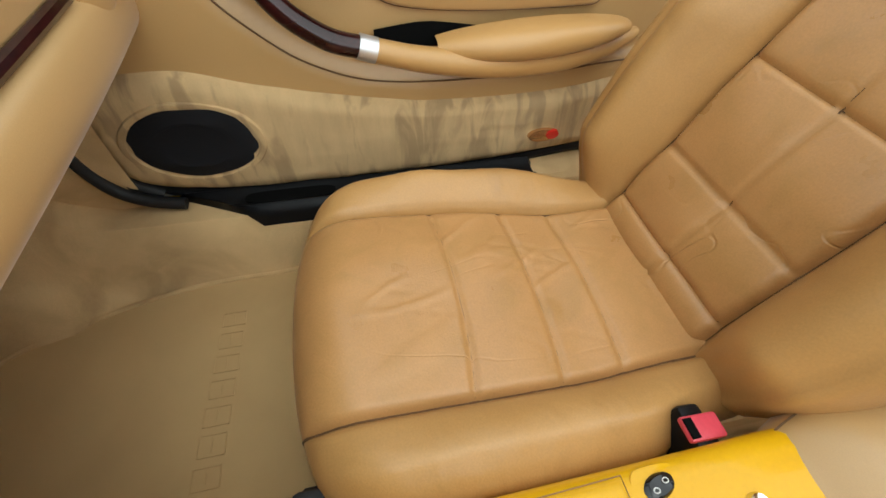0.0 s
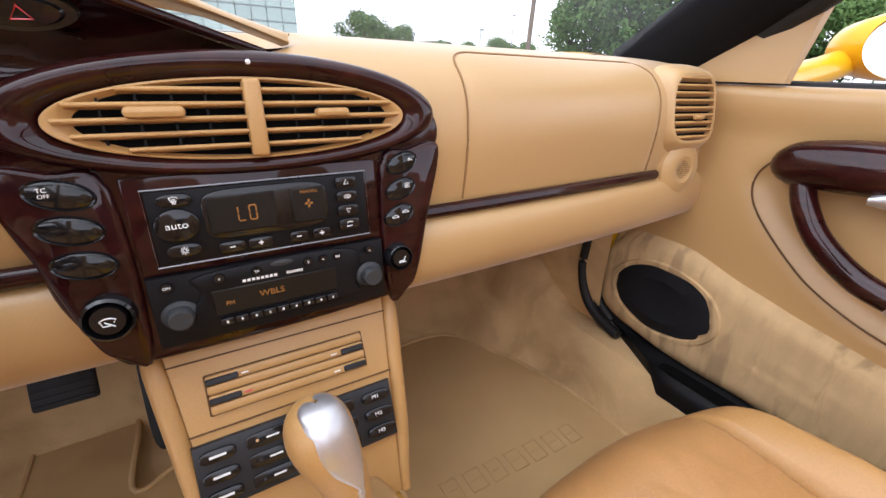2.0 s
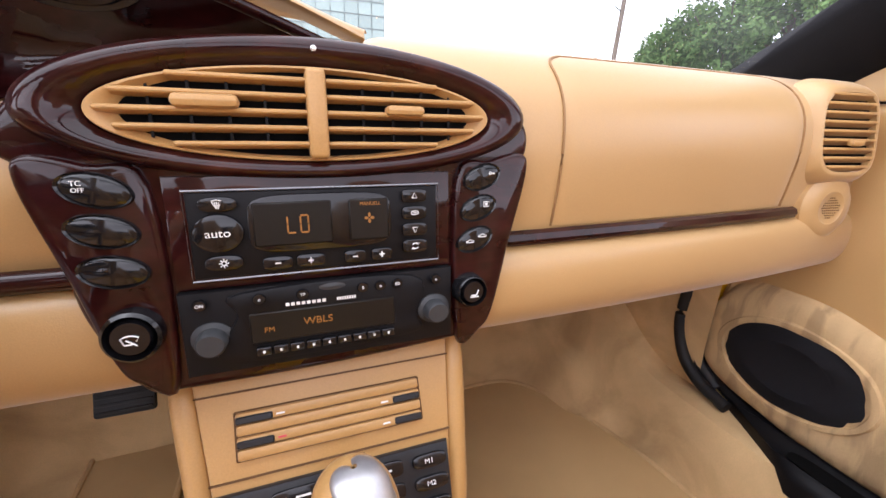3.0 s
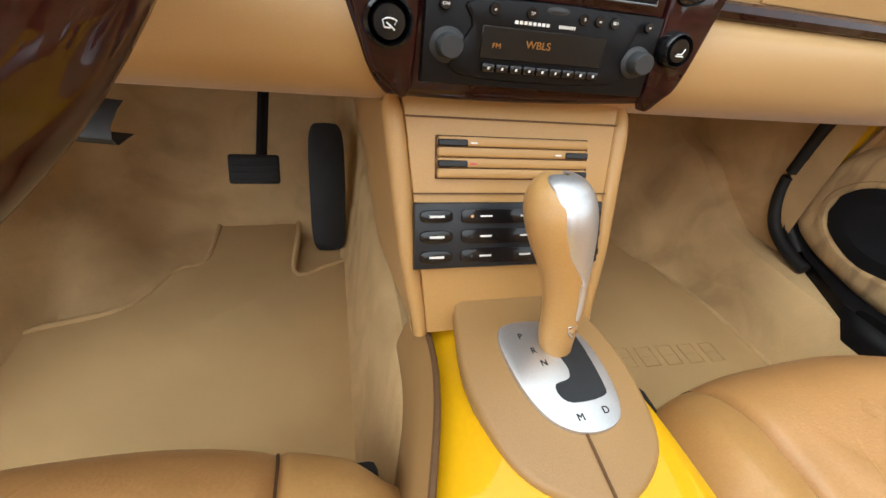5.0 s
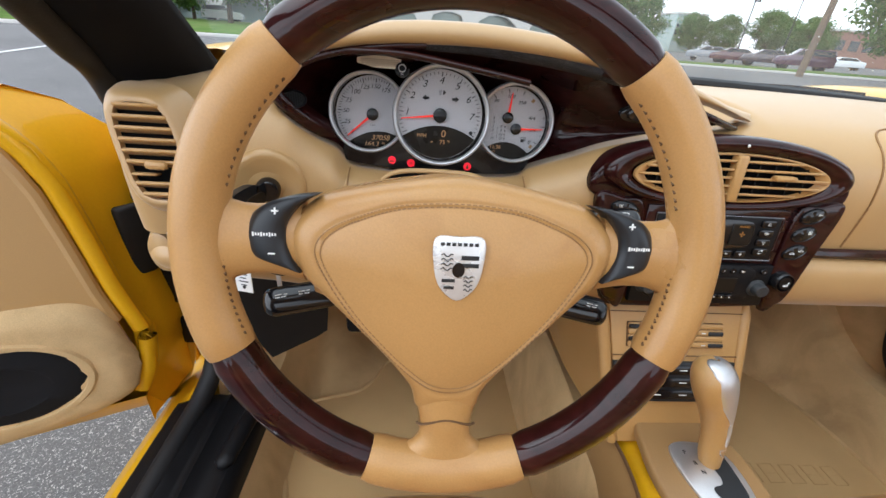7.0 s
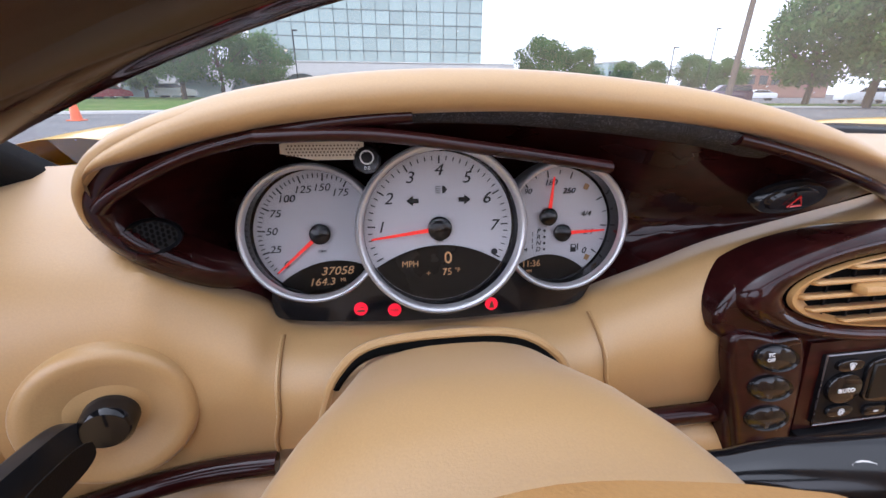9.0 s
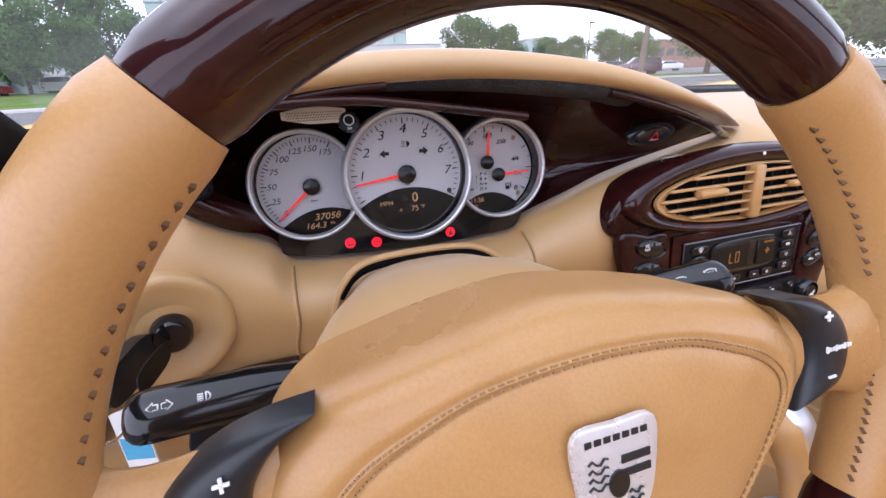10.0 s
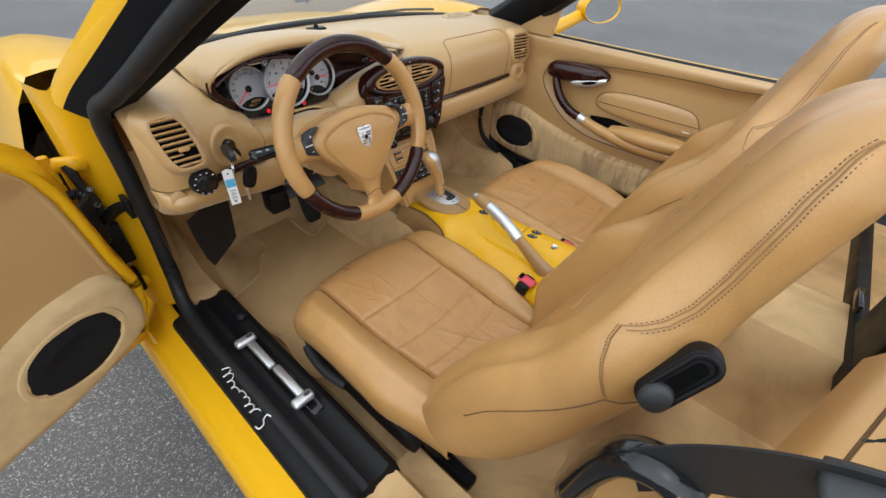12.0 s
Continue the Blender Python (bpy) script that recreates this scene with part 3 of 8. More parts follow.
def loop_band(section, fade, stop=None):
    """A rolled band round the end of the dials, thinner towards its ends."""
    path = LOOP[:stop]
    T = np.gradient(path, axis=0)
    band = []
    for i, (p, t) in enumerate(zip(path, T)):
        n = np.array((t[2], 0, -t[0]))
        n /= np.linalg.norm(n)
        if np.dot(n, np.array((-0.44 - p[0], 0, 0.90 - p[2]))) < 0:
            n = -n
        e = sm(0, fade, i) * sm(len(path) - 1, len(path) - 1 - fade, i)
        band.append([p + n * (d * (0.45 + 0.55 * e)) + np.array((0, y + 0.006 * (1 - e), 0)) for d, y in section])
    return sheet(band)


part("hood_rim", loop_band(((-0.007, 0.055), (-0.007, 0.030), (-0.0055, 0.012), (-0.0035, 0.004), (-0.001, 0.0005), (0.0015, 0.0), (0.0035, 0.0015), (0.0050, 0.005), (0.0055, 0.012)), 18, 46), DASH, binnacle, "rolled leather rim round the end of the dials", 80)
part("wood_rim", loop_band(((-0.0040, 0.016), (-0.0030, 0.009), (0.0030, 0.0055), (0.009, 0.0048), (0.0115, 0.0062), (0.0135, 0.010), (0.0145, 0.017), (0.015, 0.034)), 14), WOOD, binnacle, "dark wood rim inside the leather", 80)
part("hood_lining", sheet([[c + (0, 0.003 + 0.008 * (1 - e), -0.0150 + 0.003 * (1 - e)), c + (0, 0.012 - 0.006 * e, -0.014 - 0.006 * e), c + (0, 0.016, -0.016 - 0.009 * e), c + (0, 0.05, -0.018 - 0.009 * e)] for c, e in ((c, sm(12, 30, i + 12)) for i, c in enumerate(CREST[12:-17]))]), LINING, binnacle, "black underside of the hood")
m = len(CREST)
LOW2 = np.array([LOWER[int(round(i * (len(LOWER) - 1) / (m - 1)))] for i in range(m)])
rows = []
for c, b in zip(CREST, LOW2):
    row = []
    for k in np.linspace(0, 1, 17):
        p = b + (c + np.array((0, 0.01, -0.014)) - b) * k
        deep = 0.042 * math.sin(math.pi * k) * sm(-0.56, -0.50, p[0]) * (1 - sm(-0.20, -0.06, p[0]))
        deep += 0.042 * math.sin(math.pi * k) ** 0.6 * sm(-0.535, -0.500, p[0]) * (1 - sm(-0.24, -0.19, p[0]))
        row.append(p + np.array((0, 0.012 + deep, 0)))
    rows.append(row)
part("wood_fascia", sheet(rows), WOOD, binnacle, "dark lacquered burl wood fascia")
for lip in (CREST[5:24], CREST[36:-3]):
    part("wood_lip", tube(lip + np.array((0, 0.007, -0.0180)), 0.0056, 16, flat=0.7), WOOD, binnacle, "dark wood lip under the hood")
part("loose_trim", tube(spline([(-0.458, 0.262, 0.957), (-0.40, 0.266, 0.957), (-0.33, 0.266, 0.948), (-0.264, 0.262, 0.938)], 12), 0.0062, 18, flat=0.6), WOOD, binnacle, "loose trim strip hanging before the dials")
part("bare_backing", sheet([[(x, 0.300 + 0.25 * (z - 0.935), z) for z in np.linspace(0.939 + 0.2 * abs(x + 0.436) ** 1.0 * (x < -0.436), 0.9515 - 0.003 * ((x + 0.43) / 0.026) ** 2, 5)] for x in np.linspace(-0.456, -0.406, 15)]), BARE, binnacle, "bare pale backing with fine holes where the trim came off")
part("backing_holes", join(*[box((0.0009, 0.0004, 0.0009), (-0.452 + 0.0021 * i + 0.001 * (j % 2), 0.2996 + 0.25 * (0.0068 + 0.0019 * j), 0.9418 + 0.0019 * j), 0) for i in range(21) for j in range(4)]), SEAM, binnacle)

DIAL_M = plane((-0.352, 0.318, 0.884), (1, 0.0, 0.0), (0, 0.16, 1))


def ring_of(M, r, h, x=0.0, y=0.0, n=56):
    return [M @ Vector((x + r * math.cos(a), y + r * math.sin(a), h)) for a in np.linspace(0, 2 * math.pi, n, endpoint=False)]


# black panel of warning lights, its upper edge tucked under the dials' rings
DISCS = ((-0.0935, 0.002, 0.0485), (-0.0037, 0.003, 0.0597), (0.0905, 0.0, 0.0495))
foot_line = spline([(-0.1240, -0.040), (-0.1236, -0.050), (-0.1150, -0.0590), (-0.0554, -0.0650), (0.0093, -0.0672), (0.0751, -0.0650), (0.1028, -0.0612), (0.1128, -0.0510), (0.1140, -0.042)], 6)
head_line = []
for x in np.linspace(0.1135, -0.1235, 60):
    under = [y - math.sqrt(r * r - (x - c) ** 2) for c, y, r in DISCS if abs(x - c) < r]
    head_line.append((x, max(min(under), -0.062) + 0.002))
part("bezel_panel", slab([tuple(p) for p in foot_line] + head_line, 0.006, on(DIAL_M, 0, 0, -0.004), 0.0), GLOSS, binnacle, "black panel of warning lights under the dials")


def dial(cx, cy, r, name, face, ox, oy, front=0.0, deep=0.014):
    """A dial: its face lies deep behind a silver ring, with a black wall between."""
    M = on(DIAL_M, cx, cy, front)
    B = on(DIAL_M, ox, oy, front - deep)
    d = part(name, lathe([(0, 0.0), (face * 0.98, 0.0), (face, 0.0003)], 56, B), DIALFACE, binnacle, "pale round dial face")
    part("dial_bezel", lathe([(r * 0.905, 0.0015), (r * 0.915, 0.005), (r * 0.935, 0.0075), (r * 0.955, 0.0078), (r * 0.962, 0.0070), (r * 0.970, 0.0080), (r * 0.990, 0.0072), (r, 0.004), (r, -0.012)], 64, M), SILVER, d, "silver dial ring", 60)
    part("dial_well", sheet([ring_of(M, r * 0.905, 0.0016), ring_of(M, r * 0.90, -0.001), ring_of(B, face * 1.01, 0.0005), ring_of(B, face * 0.985, 0.0004)], closed_v=True), GLOSS, d, "black inner rim of the dial", 50)
    gl = part("dial_glass", slab(ellipse(r * 0.91, r * 0.91, 40), 0.0006, on(M, 0, 0, 0.0020)), DIALGLASS, d)
    gl.visible_shadow = False
    return d, B


def ticks(d, M, r, a0, a1, n, every):
    for k in range(n + 1):
        a = radians(a0 + (a1 - a0) * k / n)
        L = 0.0052 if k % every == 0 else 0.003
        T = M @ Matrix.Rotation(a, 4, "Z")
        part("tick", box((L, 0.0007 if k % every else 0.0010, 0.0003), (r - L / 2, 0, 0.0006), 0, 1, T), INK, d)


ITALIC = Matrix(((1.10, 0.28, 0, 0), (0, 1, 0, 0), (0, 0, 1, 0), (0, 0, 0, 1)))


def numbers(d, M, r, a0, a1, words, size):
    for i, w in enumerate(words):
        a = radians(a0 + (a1 - a0) * i / (len(words) - 1))
        letters(w, size, on(M, r * math.cos(a), r * math.sin(a), 0.0007) @ ITALIC, INK, d, "numeral")


def needle(d, M, r, deg, cap=0.17, length=0.72):
    T = M @ Matrix.Rotation(radians(deg), 4, "Z")
    part("needle", slab([(0, -0.0016), (r * length, -0.0006), (r * length, 0.0006), (0, 0.0016)], 0.0006, on(T, 0, 0, 0.0035)), NEEDLE, d, "red needle")
    part("needle_cap", lathe([(0, 0.0055), (r * cap * 0.8, 0.0052), (r * cap, 0.004), (r * cap, 0.001)], 24, M), GLOSS, d)


def display(d, M, r, xm, y0, drop, half):
    """A dark display under a flat arch at the foot of a round face."""
    arch = [(x, y0 - drop * ((x - xm) / half) ** 2) for x in np.linspace(-r, r, 81)]
    arch = [p for p in arch if math.hypot(*p) < r * 0.985]
    a0, a1 = math.atan2(arch[0][1], arch[0][0]) + 2 * math.pi, math.atan2(arch[-1][1], arch[-1][0]) + 2 * math.pi
    rim = [(r * 0.985 * math.cos(a), r * 0.985 * math.sin(a)) for a in np.linspace(a0, a1, 30)]
    part("display", slab(rim + arch[::-1], 0.0006, on(M, 0, 0, 0.0004)), LCD, d, "dark display at the foot of the dial")


d, M = dial(-0.0935, 0.002, 0.0485, "speedometer", 0.0470, -0.0900, -0.0005)
ticks(d, M, 0.0435, 221, 61, 35, 5)
numbers(d, M, 0.0335, 221, 61, ["0", "25", "50", "75", "100", "125", "150", "175"], 0.0074)
display(d, M, 0.0470, 0.009, -0.0205, 0.0092, 0.031)
needle(d, M, 0.0470, 221, 0.16, 0.88)
letters("37058", 0.0086, on(M, 0.0107, -0.0285, 0.0014) @ ITALIC, AMBER, d, "readout")
letters("164.3", 0.0078, on(M, -0.001, -0.0365, 0.0014) @ ITALIC, AMBER, d, "readout")
letters("MI", 0.0040, on(M, 0.0140, -0.0355, 0.0014), AMBER, d, "readout")
letters("MPH", 0.003, on(M, 0.0005, -0.0132, 0.0007), INK, d, "unit")
d, M = dial(-0.0037, 0.003, 0.0597, "tachometer", 0.0535, -0.0055, 0.0037, 0.0125, 0.0040)
ticks(d, M, 0.0497, 206.2, -27.8, 40, 5)
numbers(d, M, 0.0400, 177.5, 0.5, ["1", "2", "3", "4", "5", "6", "7"], 0.0112)
display(d, M, 0.0530, 0.0, -0.0122, 0.0150, 0.046)
needle(d, M, 0.0530, 187, 0.16, 0.90)
letters("0", 0.0120, on(M, 0.0059, -0.0219, 0.0014), AMBER, d, "readout")
letters("MPH", 0.0060, on(M, -0.0213, -0.0250, 0.0014), AMBER, d, "readout")
letters("+", 0.0060, on(M, -0.0085, -0.0325, 0.0014), AMBER, d, "readout")
letters("75", 0.0072, on(M, 0.0050, -0.0321, 0.0014), AMBER, d, "readout")
letters("°F", 0.0046, on(M, 0.0125, -0.0312, 0.0014), AMBER, d, "readout")
letters("RPM", 0.0022, on(M, 0.0005, -0.0095, 0.0007), INK, d, "unit")
for sgn in (-1, 1):
    part("turn_arrow", slab([(sgn * 0.0045, 0), (0, 0.0035), (0, 0.0015), (-sgn * 0.004, 0.0015), (-sgn * 0.004, -0.0015), (0, -0.0015), (0, -0.0035)][::sgn], 0.0004, on(M, sgn * 0.0180, 0.0195, 0.0005)), INK, d)
part("lamp_symbol", join(slab([(0.0005, -0.0026), (0.0020, -0.0024), (0.0040, 0.0), (0.0020, 0.0024), (0.0005, 0.0026)], 0.0004, on(M, 0.002, 0.0268, 0.0005)), *[box((0.0034, 0.0005, 0.0004), (-0.0005, 0.0246 + 0.0014 * k, 0.0006), 0, 1, M) for k in range(4)]), INK, d)
part("odd_lamp", slab(ellipse(0.0024, 0.0024, 12), 0.0003, on(M, 0.0400, -0.0190, 0.0004)), SLATE, d, "unlit grey lamp in the dial")
d, M = dial(0.0905, 0.0, 0.0495, "fuel_and_temperature_gauge", 0.0455, 0.0900, -0.0010)
ticks(d, M, 0.0425, 128, 72, 4, 2)
ticks(d, M, 0.0440, 28, -34, 4, 2)
for w, x, y, s in (("90", -0.0225, 0.0265, 0.0058), ("180", -0.0041, 0.0329, 0.0062), ("250", 0.0110, 0.0261, 0.0062), ("4/4", 0.0261, 0.0075, 0.0062), ("2/4", 0.0285, -0.0070, 0.0058), ("0", 0.0260, -0.0224, 0.0070)):
    letters(w, s, on(M, x, y, 0.0007) @ ITALIC, INK, d, "numeral")
for k, (w, g) in enumerate((("P", "3"), ("R", "2"), ("N", "1"), ("D", "M"))):
    y = -0.0047 - 0.0050 * k
    letters(w, 0.0048, on(M, -0.0130, y, 0.0007) @ ITALIC, INK, d, "gear_letter")
    letters(g, 0.0044, on(M, -0.0240, y, 0.0007) @ ITALIC, INK, d, "gear_letter")
    part("gear_dot", lathe([(0, 0.0004), (0.0011, 0.0004), (0.0011, 0)], 8, on(M, -0.0082, y, 0.0004)), INK, d)
    if k < 3:
        part("gear_dot", box((0.0005, 0.0034, 0.0003), (-0.0180, y - 0.0025, 0.0006), 0, 1, M), INK, d)
for k, w in enumerate(("4", "5")):
    letters(w, 0.0044, on(M, -0.0235, 0.0005 + 0.0052 * k, 0.0007) @ ITALIC, INK, d, "gear_letter")
part("pump_symbol", join(box((0.0044, 0.0064, 0.0004), (0.0165, -0.0198, 0.0006), 0, 1, M), box((0.0010, 0.0052, 0.0004), (0.0202, -0.0190, 0.0006), 0, 1, M)), INK, d)
part("pump_window", box((0.0026, 0.0020, 0.0003), (0.0165, -0.0182, 0.0009), 0, 1, M), DIALFACE, d)
for x, y in ((0.0250, 0.0290), (0.0285, -0.0280)):
    part("unlit_lamp", slab([(-0.0028, -0.0012), (0.0008, -0.0028), (0.0028, 0.0012), (-0.0008, 0.0028)], 0.0003, on(M, x, y, 0.0005)), BROWN, d, "unlit brown lamp")
display(d, M, 0.0455, -0.006, -0.0240, 0.0140, 0.033)
letters("11:36", 0.0070, on(M, -0.0190, -0.0310, 0.0014), AMBER, d, "readout")
letters("PM", 0.0036, on(M, -0.0205, -0.0370, 0.0014), AMBER, d, "readout")
needle(d, on(M, 0.0058, -0.0067, 0), 0.0500, 2, 0.14, 0.70)
needle(d, on(M, -0.0062, 0.0066, 0), 0.0500, 84, 0.14, 0.62)
for x, y in ((-0.0635, -0.0545), (-0.0391, -0.0570), (0.0344, -0.0575)):
    M = on(DIAL_M, x, y, 0.0022)
    w = part("warning_light", lathe([(0, 0.0012), (0.0048, 0.0012), (0.005, 0)], 20, M), WARN, binnacle, "lit red warning light")
    if x < -0.05:
        part("symbol", join(slab([(-0.0030, -0.0012), (0.0026, -0.0012), (0.0030, 0.0), (0.0012, 0.0004), (-0.0022, 0.0002)], 0.0003, on(M, 0, -0.0008, 0.0013)), box((0.0024, 0.0005, 0.0003), (0.0010, 0.0016, 0.0015), 0, 1, M)), SEAM, w)
    elif x < 0:
        letters("PARK", 0.0027, on(M, 0, 0, 0.0014), SEAM, w, "symbol")
    else:
        part("symbol", slab([(-0.0020, -0.0028), (0.0020, -0.0028), (0.0010, 0.0008), (0.0, 0.0030), (-0.0010, 0.0008)], 0.0003, on(M, 0, 0, 0.0013)), SEAM, w)
M = plane((-0.4045, 0.304, 0.9385), (1, 0, 0), (0, 0.2, 1))
b = part("cruise_lamp", lathe([(0, 0.004), (0.0075, 0.004), (0.009, 0)], 20, M), GLOSS, binnacle, "small black reset button with a white mark")
part("mark", tube([(M @ Vector((0.004 * math.cos(a), 0.004 * math.sin(a) + 0.001, 0.0045))) for a in np.linspace(0, 2 * math.pi, 14, endpoint=False)], 0.0005, 5, True), WHITE, b)
letters("0.0", 0.003, on(M, 0, -0.0055, 0.0043), WHITE, b, "mark")
M = plane((-0.546, 0.2735, 0.902), (1, 0.36, 0), (0, 0.12, 1))
g = part("speaker_grille", lathe([(0, 0.002), (0.85, 0.002), (1, 0.005), (1.06, 0)], 28, on(M, 0.022, 0, 0.004) @ Matrix.Diagonal((0.0138, 0.0096, 1, 1))), BLACK, binnacle, "small black oval grille in the wood")
for i in range(-4, 5):
    for j in range(-2, 3):
        if (i / 4.6) ** 2 + (j / 2.8) ** 2 < 0.9:
            part("hole", slab(ellipse(0.0009, 0.0013, 8), 0.0004, on(M, 0.022 + i * 0.0025, (j + 0.5 * (i % 2)) * 0.0030, 0.0062)), VOID, g)
M = plane((-0.121, 0.272, 0.912), (1, 0.05, 0.06), (0, -0.35, 1))
h = part("hazard_switch", lathe([(0, 0.003), (0.66, 0.003), (0.74, 0.001), (0.95, 0.0015), (1, 0.0), (1, -0.006)], 32, M @ Matrix.Diagonal((0.029, 0.0115, 1, 1))), GLOSS, binnacle, "black oval hazard switch")
part("red_triangle", tube([M @ Vector((0.006 * math.sin(a), 0.005 * math.cos(a) - 0.0005, 0.0048)) for a in (0, 2.094, 4.189)], 0.0009, 5, True), LAMP_RED, h)


# ---- centre stack ----
stack = thing("centre_stack", (0, 0.28, 0.65), "dark lacquered wood centre stack with vents, climate unit and radio", "dashboard panel")
FACE = plane((0, 0.247, 0.74), (1, 0, 0), (0, 0.12, 1))
outline = spline([(-0.150, 0.062), (-0.172, 0.085), (-0.166, 0.108), (-0.135, 0.132), (-0.08, 0.146), (0, 0.151), (0.08, 0.146), (0.135, 0.132), (0.162, 0.108), (0.166, 0.085), (0.150, 0.055), (0.138, 0.0), (0.128, -0.04), (0.122, -0.064), (0.10, -0.070), (0, -0.075), (-0.10, -0.075), (-0.122, -0.070), (-0.138, -0.04), (-0.150, 0.0)], 5, True)
part("wood_surround", slab(outline, 0.036, on(FACE, 0, 0, -0.03), 0.006, 3), WOOD, stack, "dark lacquered wood surround")
ring = []
for k, h in ((0.0, -0.004), (0.03, 0.006), (0.12, 0.0125), (0.28, 0.0165), (0.48, 0.0170), (0.70, 0.0145), (0.90, 0.0095), (1.0, 0.003)):
    a0, b0, b1 = 0.1615 - 0.038 * k, 0.0495 - 0.0215 * k, 0.0420 - 0.0150 * k
    ring.append([FACE @ Vector((a0 * math.cos(a), 0.108 + (b0 if math.sin(a) > 0 else b1) * math.sin(a), h)) for a in np.linspace(0, 2 * math.pi, 72, endpoint=False)])
part("vent_ring", sheet(ring, closed_v=True), WOOD, stack, "oval lacquered wood ring", 70)
for s in (-1, 1):
    wing = spline([(s * 0.100, 0.064), (s * 0.130, 0.078), (s * 0.158, 0.083), (s * 0.163, 0.066), (s * 0.148, 0.010), (s * 0.134, -0.045), (s * 0.122, -0.063), (s * 0.100, -0.066)], 5, True)
    part("switch_panel", slab(wing if s < 0 else wing[::-1], 0.010, on(FACE, 0, 0, 0.0015), 0.004, 3), WOOD, stack, "lacquered wood panel of oval switches")
# black oval sheet painted as the vent's shaded depth
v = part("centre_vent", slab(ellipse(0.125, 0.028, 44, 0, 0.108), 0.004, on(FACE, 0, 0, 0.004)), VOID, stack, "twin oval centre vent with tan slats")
funnel = []
for a0, b0, h in ((0.1255, 0.0300, 0.0100), (0.1245, 0.0292, 0.0135), (0.1215, 0.0280, 0.0138), (0.1150, 0.0268, 0.0105), (0.1060, 0.0258, 0.0060)):
    funnel.append([FACE @ Vector((a0 * math.cos(a), 0.108 + b0 * math.sin(a), h)) for a in np.linspace(0, 2 * math.pi, 96, endpoint=False)])
part("vent_rim", sheet(funnel, closed_v=True), LEATHER, v, "", 60)
for k in range(-2, 3):
    y = 0.0098 * k
    w = 0.1195 * math.sqrt(max(0.02, 1 - (y / 0.0272) ** 2))
    for s in (-1, 1):
        part("slat", box((w - 0.005, 0.0030, 0.015), (s * (w + 0.005) / 2, 0, 0), 0.0010, 1, on(FACE, 0, 0.108 + y, 0.0105) @ Matrix.Rotation(radians(-10), 4, "X")), LEATHER, v)
for s in (-1, 1):
    for k in range(1, 5):
        part("inner_vane", box((0.0016, 0.038, 0.004), (s * (0.010 + 0.021 * k), 0.108, 0.008), 0, 1, FACE), BLACK, v)
part("vent_divider", box((0.0125, 0.056, 0.018), (0, 0.108, 0.0125), 0.003, 3, FACE), LEATHER, v)
part("vent_tab", box((0.036, 0.008, 0.012), (-0.063, 0.1135, 0.019), 0.0035, 2, FACE), LEATHER, v)
part("vent_tab", box((0.027, 0.0065, 0.012), (0.058, 0.1115, 0.019), 0.003, 2, FACE), LEATHER, v)
for y in (0.147, 0.073):
    part("marker", box((0.0035, 0.0035, 0.002), (0, y, 0.020 if y > 0.1 else 0.013), 0.001, 1, FACE), WHITE, stack)

WHOLE = FACE
FACE = WHOLE @ Matrix.Diagonal((0.92, 1, 1, 1))
climate = thing("climate_control", tuple(FACE @ Vector((0, 0, 0))), "black climate control panel with chrome frame and amber display", "climate control")
part("wood_frame", slab([(-0.103, -0.004), (0.103, -0.004), (0.103, 0.070), (-0.103, 0.070)], 0.004, on(FACE, 0, 0, 0.005), 0.002), WOOD, climate)
part("panel", slab([(-0.090, 0.004), (0.090, 0.004), (0.090, 0.060), (-0.090, 0.060)], 0.005, on(FACE, 0, 0, 0.008), 0.002), BLACK, climate)
part("chrome_frame", tube([FACE @ Vector((x, y, 0.013)) for x, y in ((-0.091, 0.003), (0.091, 0.003), (0.091, 0.061), (-0.091, 0.061))], 0.0009, 6, True), STEEL, climate, "thin chrome frame")
part("display_hood", slab(ellipse(0.052, 0.0195, 30, -0.001, 0.038, 5), 0.004, on(FACE, 0, 0, 0.012), 0.0015), GLOSS, climate)
part("display", box((0.054, 0.029, 0.002), (-0.022, 0.038, 0.0165), 0.001, 1, FACE), LCD, climate, "dark display with amber digits")
part("display", box((0.030, 0.029, 0.002), (0.033, 0.038, 0.0165), 0.001, 1, FACE), LCD, climate, "dark display with amber digits")
for x, bars in ((-0.0235, "L"), (-0.0145, "O")):
    part("readout", join(*[box((0.0050, 0.0011, 0.0005), (x, 0.0318, 0.0178), 0, 1, FACE), box((0.0011, 0.0048, 0.0005), (x - 0.0027, 0.0347, 0.0178), 0, 1, FACE), box((0.0011, 0.0048, 0.0005), (x - 0.0027, 0.0403, 0.0178), 0, 1, FACE)] + ([box((0.0050, 0.0011, 0.0005), (x, 0.0432, 0.0178), 0, 1, FACE), box((0.0011, 0.0048, 0.0005), (x + 0.0027, 0.0347, 0.0178), 0, 1, FACE), box((0.0011, 0.0048, 0.0005), (x + 0.0027, 0.0403, 0.0178), 0, 1, FACE)] if bars == "O" else [])), DIM, climate)
letters("MANUELL", 0.0036, on(FACE, 0.034, 0.049, 0.0178), DIM, climate, "readout")
part("fan_symbol", join(*[slab(ellipse(0.0016, 0.0010, 10), 0.0004, on(FACE, 0.033, 0.039, 0.0178) @ Matrix.Rotation(a, 4, "Z") @ Matrix.Translation((0.0022, 0, 0))) for a in (0, math.pi / 2, math.pi, 3 * math.pi / 2)]), DIM, climate)


